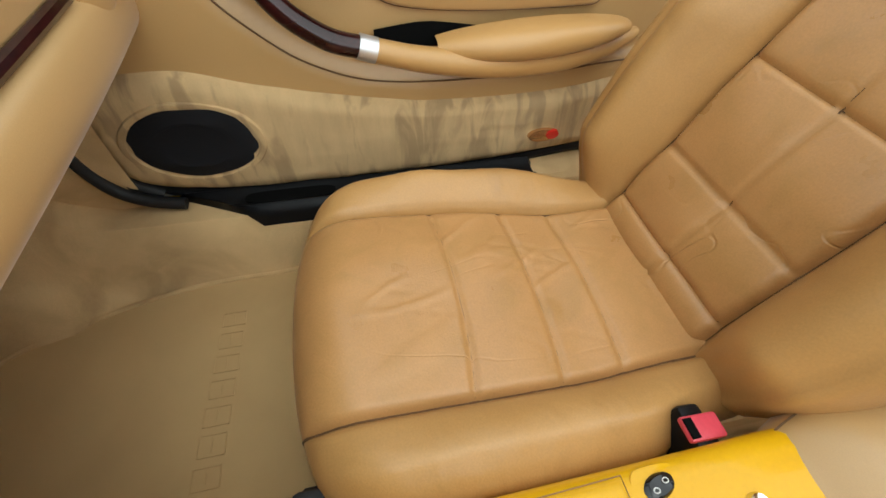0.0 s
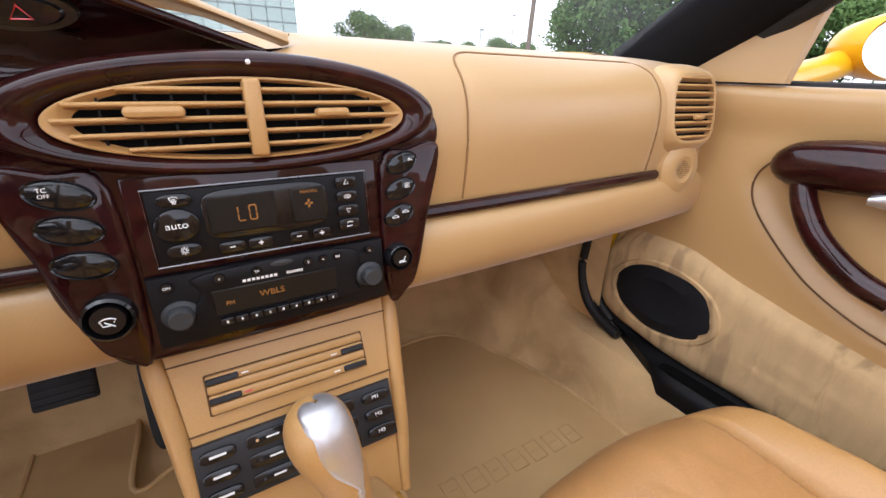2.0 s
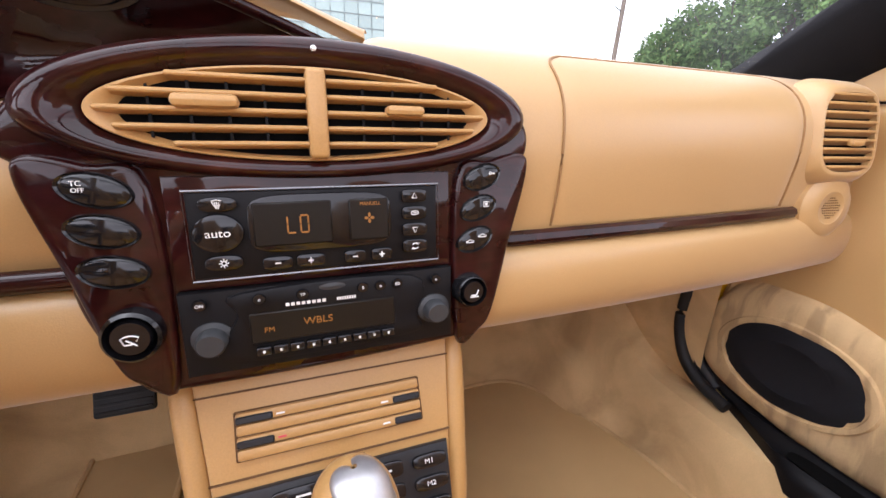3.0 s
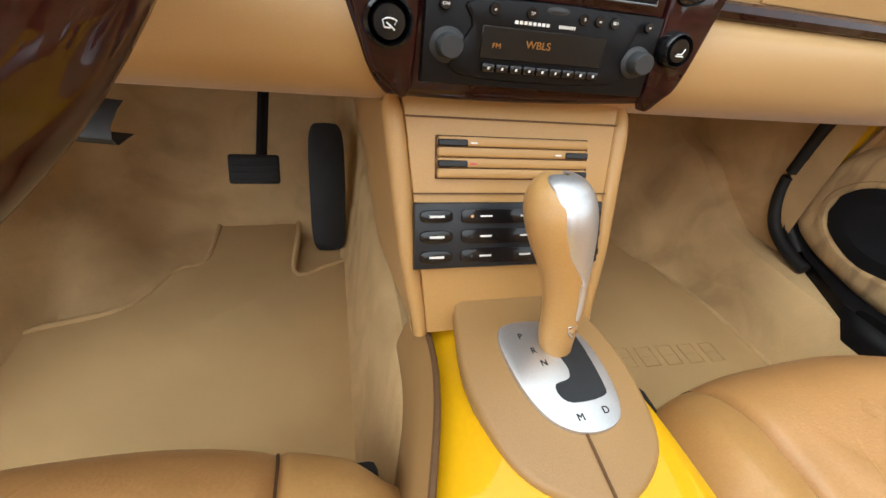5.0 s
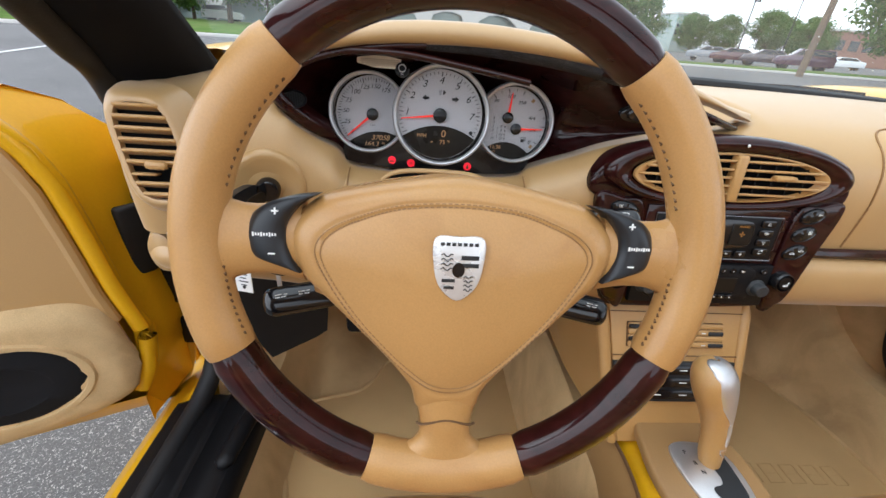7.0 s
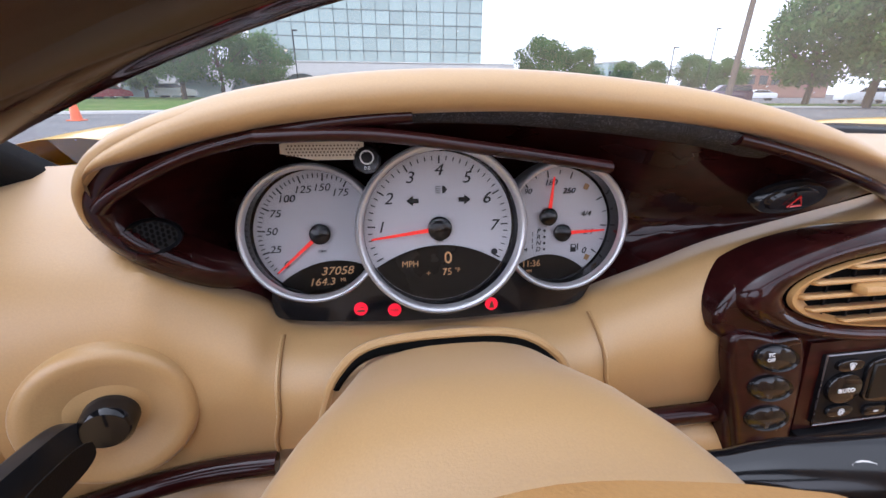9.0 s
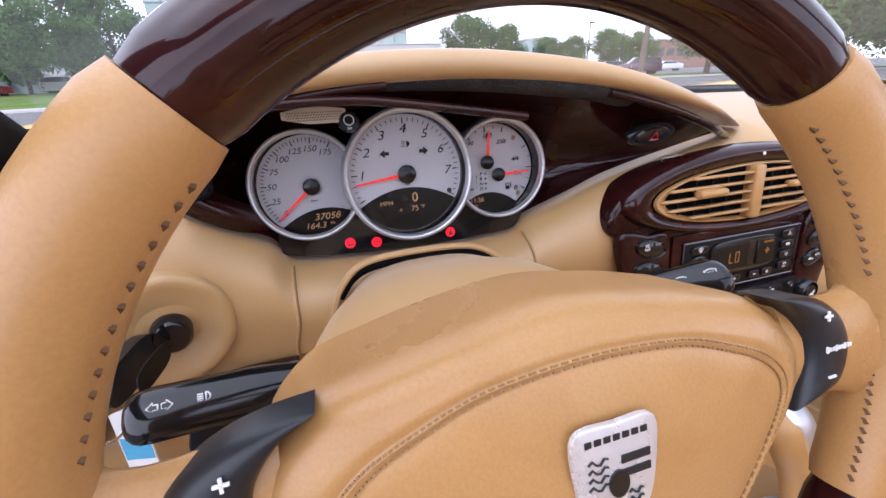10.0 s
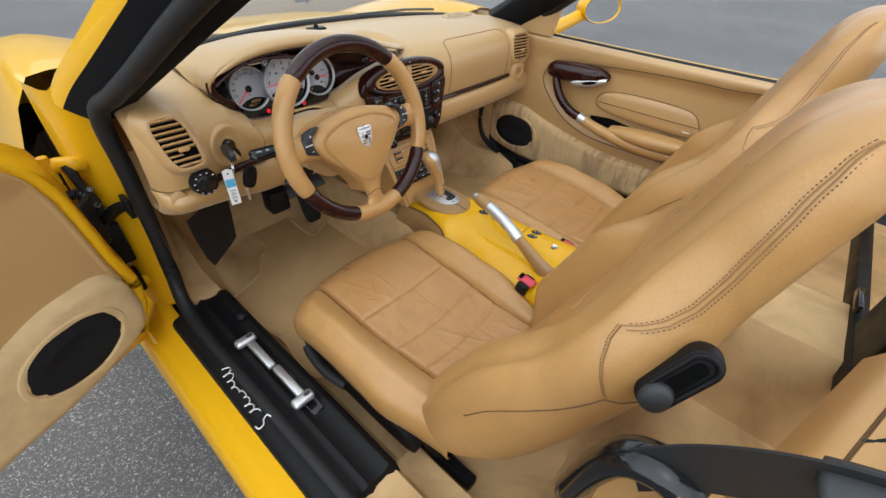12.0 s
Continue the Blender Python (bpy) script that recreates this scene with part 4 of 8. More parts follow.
def icon(kind, M, x, y, size, parent, h=0.0044, name="symbol"):
    """A small white pictogram drawn as thin raised strokes."""
    ring = lambda a, b, a0=0.0, a1=360.0, n=14: [(a * math.cos(radians(q)), b * math.sin(radians(q))) for q in np.linspace(a0, a1, n)]
    lines = {
        "defrost": [[(-1, 0.7), (-0.6, -0.3), (0.6, -0.3), (1, 0.7), (0, 0.95), (-1, 0.7)], [(-0.4, 0.5), (-0.3, -0.9)], [(0, 0.6), (0, -0.9)], [(0.4, 0.5), (0.3, -0.9)]],
        "sun": [ring(0.45, 0.45)] + [[(0.62 * math.cos(q), 0.62 * math.sin(q)), (math.cos(q), math.sin(q))] for q in np.linspace(0, 5.5, 8)],
        "up": [[(-0.7, -0.5), (0.7, -0.5), (0, 0.7), (-0.7, -0.5)]],
        "down": [[(-0.7, 0.5), (0.7, 0.5), (0, -0.7), (-0.7, 0.5)]],
        "oval": [ring(1.0, 0.45), [(-0.5, 0), (0.5, 0)]],
        "loop": [ring(0.8, 0.7, 30, 160), ring(0.8, 0.7, 210, 330), [(0.3, 0.9), (0.7, 0.35), (1.0, 0.8)], [(-0.3, -0.9), (-0.7, -0.35), (-1.0, -0.8)]],
        "key": [ring(0.35, 0.35), [(0.35, 0), (1.2, 0)], [(1.2, 0), (1.2, -0.35)], [(0.95, 0), (0.95, -0.3)]],
        "rear": [[(-0.8, -0.7), (-0.8, 0.7), (0.8, 0.7), (0.8, -0.7), (-0.8, -0.7)], [(-0.3, -0.4), (-0.3, 0.4)], [(0, -0.4), (0, 0.4)], [(0.3, -0.4), (0.3, 0.4)]],
        "car": [[(-1.2, -0.35), (-1.2, 0), (-0.6, 0.1), (-0.2, 0.45), (0.4, 0.4), (0.6, 0.05), (1.2, 0), (1.2, -0.35), (-1.2, -0.35)]],
        "wiper": [[(-0.7, -0.5), (-1.0, 0.4), (-0.5, 0.62), (0, 0.7), (0.5, 0.62), (1.0, 0.4), (0.7, -0.1)], [(0.75, -0.75), (-0.45, 0.15)], [(-0.7, -0.5), (0.2, -0.5)]],
        "seat": [[(-0.7, -0.6), (0.9, -0.6)], [(-0.5, -0.3), (0.5, -0.3), (0.9, 0.6)]],
        "lamp": [ring(0.5, 0.6, -90, 90), [(0, 0.6), (0, -0.6)], [(-0.3, 0.45), (-1, 0.45)], [(-0.3, 0.15), (-1, 0.15)], [(-0.3, -0.15), (-1, -0.15)], [(-0.3, -0.45), (-1, -0.45)]],
        "arrows": [[(-0.1, 0.4), (-0.6, 0.4), (-0.6, 0.75), (-1.3, 0.05), (-0.6, -0.65), (-0.6, -0.3), (-0.1, -0.3), (-0.1, 0.4)], [(0.3, 0.4), (0.8, 0.4), (0.8, 0.75), (1.5, 0.05), (0.8, -0.65), (0.8, -0.3), (0.3, -0.3), (0.3, 0.4)]],
        "bars": [[(-1.2, 0.5), (0.2, 0.5)], [(0.5, 0.5), (1.2, 0.5)], [(-1.2, -0.1), (-0.3, -0.1)], [(0.0, -0.1), (1.0, -0.1)], [(-0.8, -0.7), (0.6, -0.7)]],
        "plusminus": [[(-0.9, 0), (-0.3, 0)], [(0.3, 0), (0.9, 0)], [(0.6, -0.3), (0.6, 0.3)]],
    }[kind]
    return part(name, join(*[tube([M @ Vector((x + size * p, y + size * q, h)) for p, q in line], size * 0.12, 4) for line in lines]), WHITE, parent)


def key_button(parent, M, x, y, a, b, symbol=None, power=2.6, mat=None):
    k = part("button", slab(ellipse(a, b, 22, 0, 0, power), 0.004, on(M, x, y, 0.0), 0.0012), mat or GLOSS, parent)
    if isinstance(symbol, str):
        icon(symbol, M, x, y, b * 0.62, k)
        return k
    for shape in symbol or ():
        part("symbol", box((shape[2], shape[3], 0.0005), (x + shape[0], y + shape[1], 0.0042), 0, 1, M), WHITE, k)
    return k


BF = on(FACE, 0, 0, 0.012)
key_button(climate, BF, -0.070, 0.0525, 0.0125, 0.0048, "defrost")
k = part("button", slab(ellipse(0.0165, 0.0125, 28), 0.005, on(BF, -0.0715, 0.034, 0), 0.002), GLOSS, climate)
letters("auto", 0.0072, on(BF, -0.0715, 0.034, 0.0054) @ Matrix.Diagonal((1.25, 1, 1, 1)), WHITE, k)
key_button(climate, BF, -0.070, 0.0145, 0.0125, 0.0050, "sun")
for x, sgn in ((-0.035, "-"), (-0.012, "+"), (0.021, "-"), (0.042, "+")):
    key_button(climate, BF, x, 0.0115, 0.0105 if x < 0 else 0.0085, 0.0045, [(0, 0, 0.004, 0.0009)] + ([(0, 0, 0.0009, 0.004)] if sgn == "+" else []), 4)
for y, mark in ((0.0530, "up"), (0.0405, "oval"), (0.0280, "down"), (0.0155, "loop")):
    key_button(climate, BF, 0.070, y, 0.0105, 0.0050, mark, 4)

FACE = WHOLE @ Matrix.Translation((0, 0.0015, 0)) @ Matrix.Diagonal((0.925, 0.83, 1, 1))
radio = thing("car_radio", tuple(FACE @ Vector((0, -0.045, 0))), "black cassette-size car radio with two grey knobs", "radio")
part("body", slab([(-0.102, -0.077), (0.102, -0.077), (0.102, -0.007), (-0.102, -0.007)], 0.008, on(FACE, 0, 0, 0.006), 0.002), BLACK, radio)
part("front_bulge", slab(spline([(-0.074, -0.068), (0.062, -0.068), (0.070, -0.048), (0.066, -0.010), (-0.062, -0.010), (-0.066, -0.030)], 5, True), 0.005, on(FACE, 0, 0, 0.012), 0.003), BLACK, radio)
part("display", box((0.108, 0.026, 0.002), (-0.004, -0.041, 0.0170), 0.001, 1, FACE), LCD, radio, "dark amber display")
letters("WBLS", 0.0085, on(FACE, -0.010, -0.040, 0.0183), DIM, radio, "readout")
letters("FM", 0.006, on(FACE, -0.045, -0.043, 0.0183), DIM, radio, "readout")
for x, w in ((-0.018, 0.030), (0.012, 0.015)):
    part("nameplate", join(*[box((w / 8 * 0.7, 0.0026, 0.0005), (x + w * (q - 3.5) / 8, -0.0235, 0.0173), 0, 1, FACE) for q in range(8)]), WHITE, radio)
for k in range(9):
    part("preset_button", box((0.0108, 0.0075, 0.006), (-0.050 + 0.0117 * k, -0.0605, 0.0175), 0.0015, 2, FACE), GLOSS, radio)
    part("mark", box((0.0016, 0.0022, 0.0004), (-0.050 + 0.0117 * k, -0.0605, 0.0208), 0, 1, FACE), WHITE, radio)
for x, y in ((-0.088, -0.016), (-0.050, -0.016), (-0.020, -0.016), (0.025, -0.016), (0.039, -0.016), (0.053, -0.016), (0.086, -0.016)):
    k = part("round_button", lathe([(0, 0.0022), (0.0040, 0.0022), (0.0050, 0)], 18, on(FACE, x, y, 0.0165)), GLOSS, radio)
    letters({-0.088: "ON", -0.020: "TP", 0.025: "S", 0.053: "BD"}.get(x, "o"), 0.0034, on(FACE, x, y, 0.019), WHITE, k, "mark")
part("eject_slot", lathe([(0, 0.002), (1, 0.001), (1.05, 0)], 20, on(FACE, 0.002, -0.012, 0.016) @ Matrix.Diagonal((0.010, 0.003, 1, 1))), GREY_RUB, radio)
for x in (-0.083, 0.085):
    part("knob", lathe([(0, 0.014), (0.0085, 0.014), (0.0098, 0.0125), (0.0105, 0.004), (0.0140, 0.002), (0.0145, 0)], 32, on(FACE, x, -0.046, 0.013)), GREY_RUB, radio, "grey ribbed knob")

FACE = WHOLE
for x, y, turn in ((-0.126, 0.063, -0.25), (-0.126, 0.039, -0.2), (-0.124, 0.014, -0.15)):
    o = part("oval_switch", lathe([(0, 0.003), (0.75, 0.0026), (0.92, 0.001), (1, 0.002), (1.05, -0.001)], 28, on(FACE, x, y, 0.0120) @ Matrix.Rotation(turn, 4, "Z") @ Matrix.Diagonal((0.0185, 0.0100, 1, 1))), GLOSS, stack, "black oval switch")
    if y > 0.05:
        letters("TC", 0.0042, on(FACE, x - 0.0075, y + 0.0042, 0.0152), WHITE, o, "mark")
        letters("OFF", 0.0036, on(FACE, x - 0.0070, y + 0.0004, 0.0152), WHITE, o, "mark")
for x, y, mark in ((0.121, 0.065, "key"), (0.118, 0.041, "rear"), (0.115, 0.016, "car")):
    o = part("oval_switch", lathe([(0, 0.003), (0.75, 0.0026), (0.92, 0.001), (1, 0.002), (1.05, -0.001)], 28, on(FACE, x, y, 0.0120) @ Matrix.Rotation(0.35, 4, "Z") @ Matrix.Diagonal((0.0160, 0.0095, 1, 1))), GLOSS, stack, "black oval switch")
    icon(mark, FACE, x + 0.006, y + 0.003, 0.0028, o, 0.0150, "mark")
    if mark == "car":
        icon(mark, FACE, x - 0.005, y - 0.001, 0.0028, o, 0.0152, "mark")
for x, y, r in ((-0.119, -0.026, 0.0165), (0.110, -0.025, 0.0135)):
    o = part("rotary_knob", lathe([(0, 0.012), (r * 0.62, 0.012), (r * 0.68, 0.010), (r * 0.72, 0.004), (r * 0.86, 0.012), (r * 0.98, 0.010), (r, 0.002), (r * 1.05, 0)], 36, on(FACE, x, y, 0.0105)), GLOSS, stack, "round black rotary knob")
    icon("wiper" if x < 0 else "seat", FACE, x, y - 0.001, 0.0047 if x < 0 else 0.0046, o, 0.0232, "mark")

# ---- lower console face ----
lower = thing("console_front", (0, 0.24, 0.48), "tan leather console front with slotted tray and switch panel", "console")
LF = plane((0, 0.206, 0.565), (1, 0, 0), (0, 0.52, 1))
HALF = lambda y: float(np.interp(y, [-0.097, 0.112], [0.080, 0.102]))
part("front_panel", slab([(-HALF(-0.097), -0.097), (HALF(-0.097), -0.097), (HALF(0.112), 0.112), (-HALF(0.112), 0.112)], 0.03, on(LF, 0, 0, -0.03), 0.003), LEATHER, lower)
for s in (-1, 1):
    rail = [LF @ Vector((s * (HALF(y) + 0.0085 - 0.003 * sm(-0.02, -0.097, y)), y, -0.0075 - 0.004 * sm(0.08, 0.112, y))) for y in np.linspace(0.110, -0.100, 20)]
    part("side_rail", tube(rail, np.interp(np.linspace(0, 1, 20), [0, 0.06, 0.6, 1], [0.006, 0.0095, 0.0090, 0.006]), 14), LEATHER, lower, "rounded leather side rail")
    side = []
    for u in np.linspace(0, 1, 12):
        row = []
        for y in np.linspace(0.104, -0.100, 12):
            p = LF @ Vector((s * (HALF(y) + 0.0165 - 0.004 * sm(-0.02, -0.097, y)), y, -0.008))
            row.append((p.x + s * 0.016 * sm(0, 0.5, u), p.y + 0.34 * u, max(0.25, p.z - (0.02 if y > 0 else 0.0) * u)))
        side.append(row)
    part("side_panel", sheet(side), LEATHER, lower)
for y in (0.092, 0.0290):
    part("panel_seam", box((2 * HALF(y), 0.0014, 0.002), (0, y, 0.0004), 0, 1, LF), SEAM, lower)
# dark base, its colour standing for the shade between the ribs
tray = part("slotted_tray", box((0.145, 0.0365, 0.004), (-0.002, 0.0595, 0.0), 0.001, 1, LF), SEAM, lower, "slotted tan tray with black tabs")
for k in range(4):
    part("rib", box((0.142, 0.0080, 0.006), (-0.002, 0.0727 - 0.0088 * k, 0.0022), 0.002, 2, LF), LEATHER, tray)
for x, y in ((-0.060, 0.0715), (-0.060, 0.0542), (0.057, 0.0630), (0.057, 0.0460)):
    part("tab", box((0.026 if x < 0 else 0.023, 0.0056, 0.004), (x, y, 0.0045), 0.001, 1, LF), SLATE, tray)
    part("mark", box((0.006, 0.0014, 0.0004), (x - math.copysign(0.0185, x), y, 0.0053), 0, 1, LF), RED if x < 0 and y < 0.06 else WHITE, tray)
pod = part("switch_pod", slab([(-0.0935, -0.0365), (0.0865, -0.0365), (0.0885, 0.0215), (-0.0935, 0.0215)], 0.006, on(LF, 0, 0, 0.0005), 0.003), SLATE, lower, "black pod of small switches")
for row in range(3):
    y = 0.0100 - 0.0175 * row
    for x, w in ((-0.0745, 0.029), (0.070, 0.030)):
        o = part("pod_switch", slab(ellipse(w / 2, 0.0056, 20, x, y, 3.2), 0.004, on(LF, 0, 0, 0.006), 0.0015), GLOSS, pod)
        if x > 0:
            letters("M" + str(row + 1), 0.0052, on(LF, x - 0.001, y, 0.0102) @ Matrix.Diagonal((1.2, 1, 1, 1)), WHITE, o, "mark")
        else:
            part("mark", box((0.013, 0.0020, 0.0004), (x, y, 0.0103), 0, 1, LF), WHITE, o)
    part("pod_slot", slab(ellipse(0.050, 0.0066, 24, -0.0025, y, 7), 0.004, on(LF, 0, 0, 0.005), 0.001), GLOSS, pod)
    for x in (-0.030, 0.008, 0.032):
        part("mark", box((0.011, 0.0016, 0.0004), (x, y, 0.0093), 0, 1, LF), WHITE, pod)
    part("mark", lathe([(0, 0.0004), (0.0014, 0.0004), (0.0014, 0)], 8, on(LF, -0.043, y, 0.009)), AMBER if row == 0 else GREY_RUB, pod)
part("embossed_script", tube([LF @ Vector((-0.035 + 0.07 * t, -0.080 + 0.004 * math.sin(t * 40) * (1 - 0.5 * t), 0.0008)) for t in np.linspace(0, 1, 60)], 0.0008, 4), SEAM, lower, "embossed script line")

# ---- tunnel console ----
tunnel = thing("tunnel_console", (0, -0.05, 0.30), "glossy yellow painted tunnel console between the seats", "console")
rows = []
for y in np.linspace(0.195, -0.42, 40):
    k = (0.195 - y) / 0.615
    xl, xr = -0.082 - 0.055 * sm(0.05, 0.5, k), 0.082 + 0.010 * sm(0, 0.4, k)
    zt = 0.476 + 0.020 * sm(0, 0.25, k) + 0.012 * sm(0.6, 1, k)
    scoop = 0.030 * sm(0.30, 0.42, k) * (1 - sm(0.80, 0.92, k))
    row = [(xl - 0.012, y, 0.28), (xl - 0.012, y, zt - 0.09), (xl - 0.006, y, zt - 0.040 - scoop * 0.5), (xl + 0.006, y, zt - 0.018 - scoop), (xl + 0.030, y, zt - 0.004 - scoop), (xl + 0.065, y, zt - 0.001 - scoop * 0.4)]
    row += [(x, y, zt) for x in np.linspace(xl + 0.095, xr - 0.022, 5)]
    row += [(xr - 0.010, y, zt - 0.003), (xr - 0.002, y, zt - 0.012), (xr + 0.002, y, zt - 0.04), (xr + 0.004, y, zt - 0.11), (xr + 0.004, y, 0.28)]
    rows.append(row)
part("yellow_shell", sheet(rows), YELLOW, tunnel, smooth=60)
side = []
for u in np.linspace(0, 1, 40):
    y = 0.205 - 0.290 * u ** 0.9
    k = max(0.0, (0.195 - y) / 0.615)
    x = -0.082 - 0.055 * sm(0.05, 0.5, k)
    zt = 0.476 + 0.020 * sm(0, 0.25, k) - 0.030 * sm(0.30, 0.42, k)
    cut = 0.15 * (1 - math.sqrt(max(0.0, 1 - (max(0.0, u - 0.72) / 0.28) ** 2)))
    prof = spline([(x + 0.010, zt - 0.009), (x + 0.001, zt - 0.019), (x - 0.009, zt - 0.040), (x - 0.016, zt - 0.090), (x - 0.022, 0.235)], 5)
    side.append([(p[0] - 0.003, y, p[1]) if p[1] < zt - 0.009 - cut else (float(np.interp(zt - 0.009 - cut, prof[::-1, 1], prof[::-1, 0])) - 0.003, y, zt - 0.009 - cut) for p in prof])
part("side_leather", sheet(side), BROWN, tunnel, "brown leather side cover with a piped edge")
part("side_piping", tube([(r[0][0] - 0.002, r[0][1], r[0][2]) for r in side], 0.0028, 6), SEAM, tunnel)
GATE = plane((0.002, 0.075, 0.497), (1, 0, 0), (0, 1, 0.02))
tear = spline([(-0.045, 0.110), (0.040, 0.112), (0.068, 0.060), (0.072, 0.0), (0.055, -0.055), (0.005, -0.082), (-0.045, -0.058), (-0.066, 0.0), (-0.064, 0.060)], 6, True)
part("leather_surround", slab(tear, 0.012, on(GATE, 0, 0, -0.007), 0.005, 3), BROWN, tunnel, "brown leather surround of the gear gate")
part("surround_seam", tube([GATE @ Vector((x, y, 0.0055)) for x, y in ((0.006, -0.035), (0.004, -0.078))], 0.0012, 5), SEAM, tunnel)
gate = part("gate_plate", slab(spline([(-0.030, 0.058), (0.010, 0.064), (0.040, 0.045), (0.046, 0.0), (0.036, -0.040), (0.008, -0.050), (-0.018, -0.036), (-0.032, 0.005)], 6, True), 0.004, on(GATE, 0.002, 0.0085, 0.0045) @ Matrix.Diagonal((1, 0.90, 1, 1)), 0.0015), SILVER, tunnel, "brushed aluminium gear gate")
slot = spline([(0.010, 0.056), (0.026, 0.054), (0.036, 0.040), (0.036, -0.010), (0.030, -0.022), (0.004, -0.024), (-0.004, -0.016), (-0.003, -0.006), (0.010, -0.002), (0.014, 0.010), (0.010, 0.030)], 3, True)
part("gate_slot", slab(slot[::-1], 0.001, on(GATE, 0.002, 0.0085, 0.0083) @ Matrix.Diagonal((1, 0.90, 1, 1))), SLATE, gate, "dark gear slot")
for w, x, y in (("P", -0.014, 0.047), ("R", -0.008, 0.030), ("N", -0.004, 0.016), ("D", 0.026, -0.034), ("M", 0.004, -0.037)):
    letters(w, 0.0078, on(GATE, 0.002 + x, 0.0085 + 0.9 * y, 0.0088), INK, gate, "gear_letter")

shifter = thing("gear_selector", (0.018, 0.115, 0.50), "tan leather gear selector with a silver cap", "gear lever")
KNOB = spline([(0.498, 0.018, 0.0120, 0.012), (0.515, 0.0165, 0.0150, 0.0140), (0.535, 0.0175, 0.0165, 0.0150), (0.555, 0.0165, 0.0180, 0.0165), (0.575, 0.0125, 0.0215, 0.0190), (0.595, 0.0060, 0.0255, 0.0230), (0.612, 0.0020, 0.0275, 0.0260), (0.626, 0.0005, 0.0260, 0.0255), (0.636, 0.0005, 0.0200, 0.0200), (0.641, 0.0010, 0.0110, 0.0110), (0.6425, 0.0015, 0.0010, 0.0010)], 5)


def knob(a, z, proud=0.0):
    """A point of the selector's grip at the angle a about it and the height z."""
    cx, rx, ry = (float(np.interp(z, KNOB[:, 0], KNOB[:, i])) for i in (1, 2, 3))
    cy = 0.112 + 0.30 * (z - 0.5)
    return (cx + (rx + proud) * math.cos(a), cy + (ry + proud) * math.sin(a), z + proud * sm(0.62, 0.643, z))


part("leather_grip", sheet([[knob(a, z) for a in np.linspace(0, 2 * math.pi, 32, endpoint=False)] for z in KNOB[:, 0]], closed_v=True), LEATHER, shifter, "", 70)
rows = []
for z in list(np.linspace(0.566, 0.626, 16)) + list(KNOB[36:, 0]):
    half = radians(float(np.interp(z, [0.566, 0.574, 0.584, 0.596, 0.612, 0.630, 0.638, 0.6425], [4, 9, 22, 36, 44, 48, 80, 178])))
    rows.append([knob(radians(-62) + half * k, z, 0.0016 * (1 - abs(k) ** 6) - 0.0004) for k in np.linspace(-1, 1, 19)])
part("silver_cap", sheet(rows), SILVER, shifter, "satin silver cap", 70)
part("grip_slot", tube([knob(radians(-70), z, 0.0004) for z in np.linspace(0.572, 0.540, 7)], [0.0015, 0.0026, 0.0026, 0.0024, 0.0022, 0.002, 0.001], 8), SILVER, shifter, "narrow silver tail of the cap")
part("grip_seam", tube([knob(radians(60), z, 0.0002) for z in np.linspace(0.505, 0.636, 24)], 0.0008, 4), SEAM_SOFT, shifter)
part("shaft", tube([(0.018, 0.112, 0.48), (0.018, 0.112, 0.51)], 0.006, 10), CHROME, shifter)
part("badge", slab([(-0.0042, 0.005), (0.0042, 0.005), (0.0040, -0.001), (0, -0.0062), (-0.0040, -0.001)], 0.0012, plane(knob(radians(-80), 0.531, 0.0), (0.98, 0.17, 0), (0, 0.30, 1)), 0.0004), CHROME, shifter, "small plain shield badge")

for yy in (-0.050, -0.229):
    for dx in (0.041, 0.067):
        o = tagged(part("window_switch", lathe([(0, 0.004), (0.7, 0.0045), (0.95, 0.002), (1, -0.002)], 24, Matrix.Translation((dx, yy, 0.4955)) @ Matrix.Rotation(0.25, 4, "Z") @ Matrix.Diagonal((0.0105, 0.0175, 1, 1))), GLOSS), "black oval window switch in the yellow console", "switch", "console switches")
        part("mark", tube([(dx - 0.003 + 0.0022 * math.cos(a), yy + 0.006 + 0.003 * math.sin(a), 0.5005) for a in np.linspace(0, 6.28, 9)[:-1]], 0.0005, 4, True), WHITE, o)
        part("mark", tube([(dx + 0.003 + 0.0022 * math.cos(a), yy - 0.006 + 0.003 * math.sin(a), 0.5005) for a in np.linspace(0, 6.28, 9)[:-1]], 0.0005, 4, True), WHITE, o)
    part("switch_plate", slab(ellipse(0.031, 0.026, 26, 0.054, yy, 4), 0.0015, Matrix.Translation((0, 0, 0.4945)), 0.001), YELLOW, tunnel)
part("tray_lid_gap", tube([(0.030, -0.086, 0.4965), (0.080, -0.086, 0.4965), (0.082, -0.197, 0.4985), (0.030, -0.197, 0.4985)], 0.0008, 5, True), SEAM_SOFT, tunnel, "gap round the ashtray lid")
part("lock", lathe([(0, 0.003), (0.006, 0.003), (0.009, 0.005), (0.011, 0)], 20, Matrix.Translation((0.035, -0.305, 0.502))), CHROME, tunnel, "round key lock")

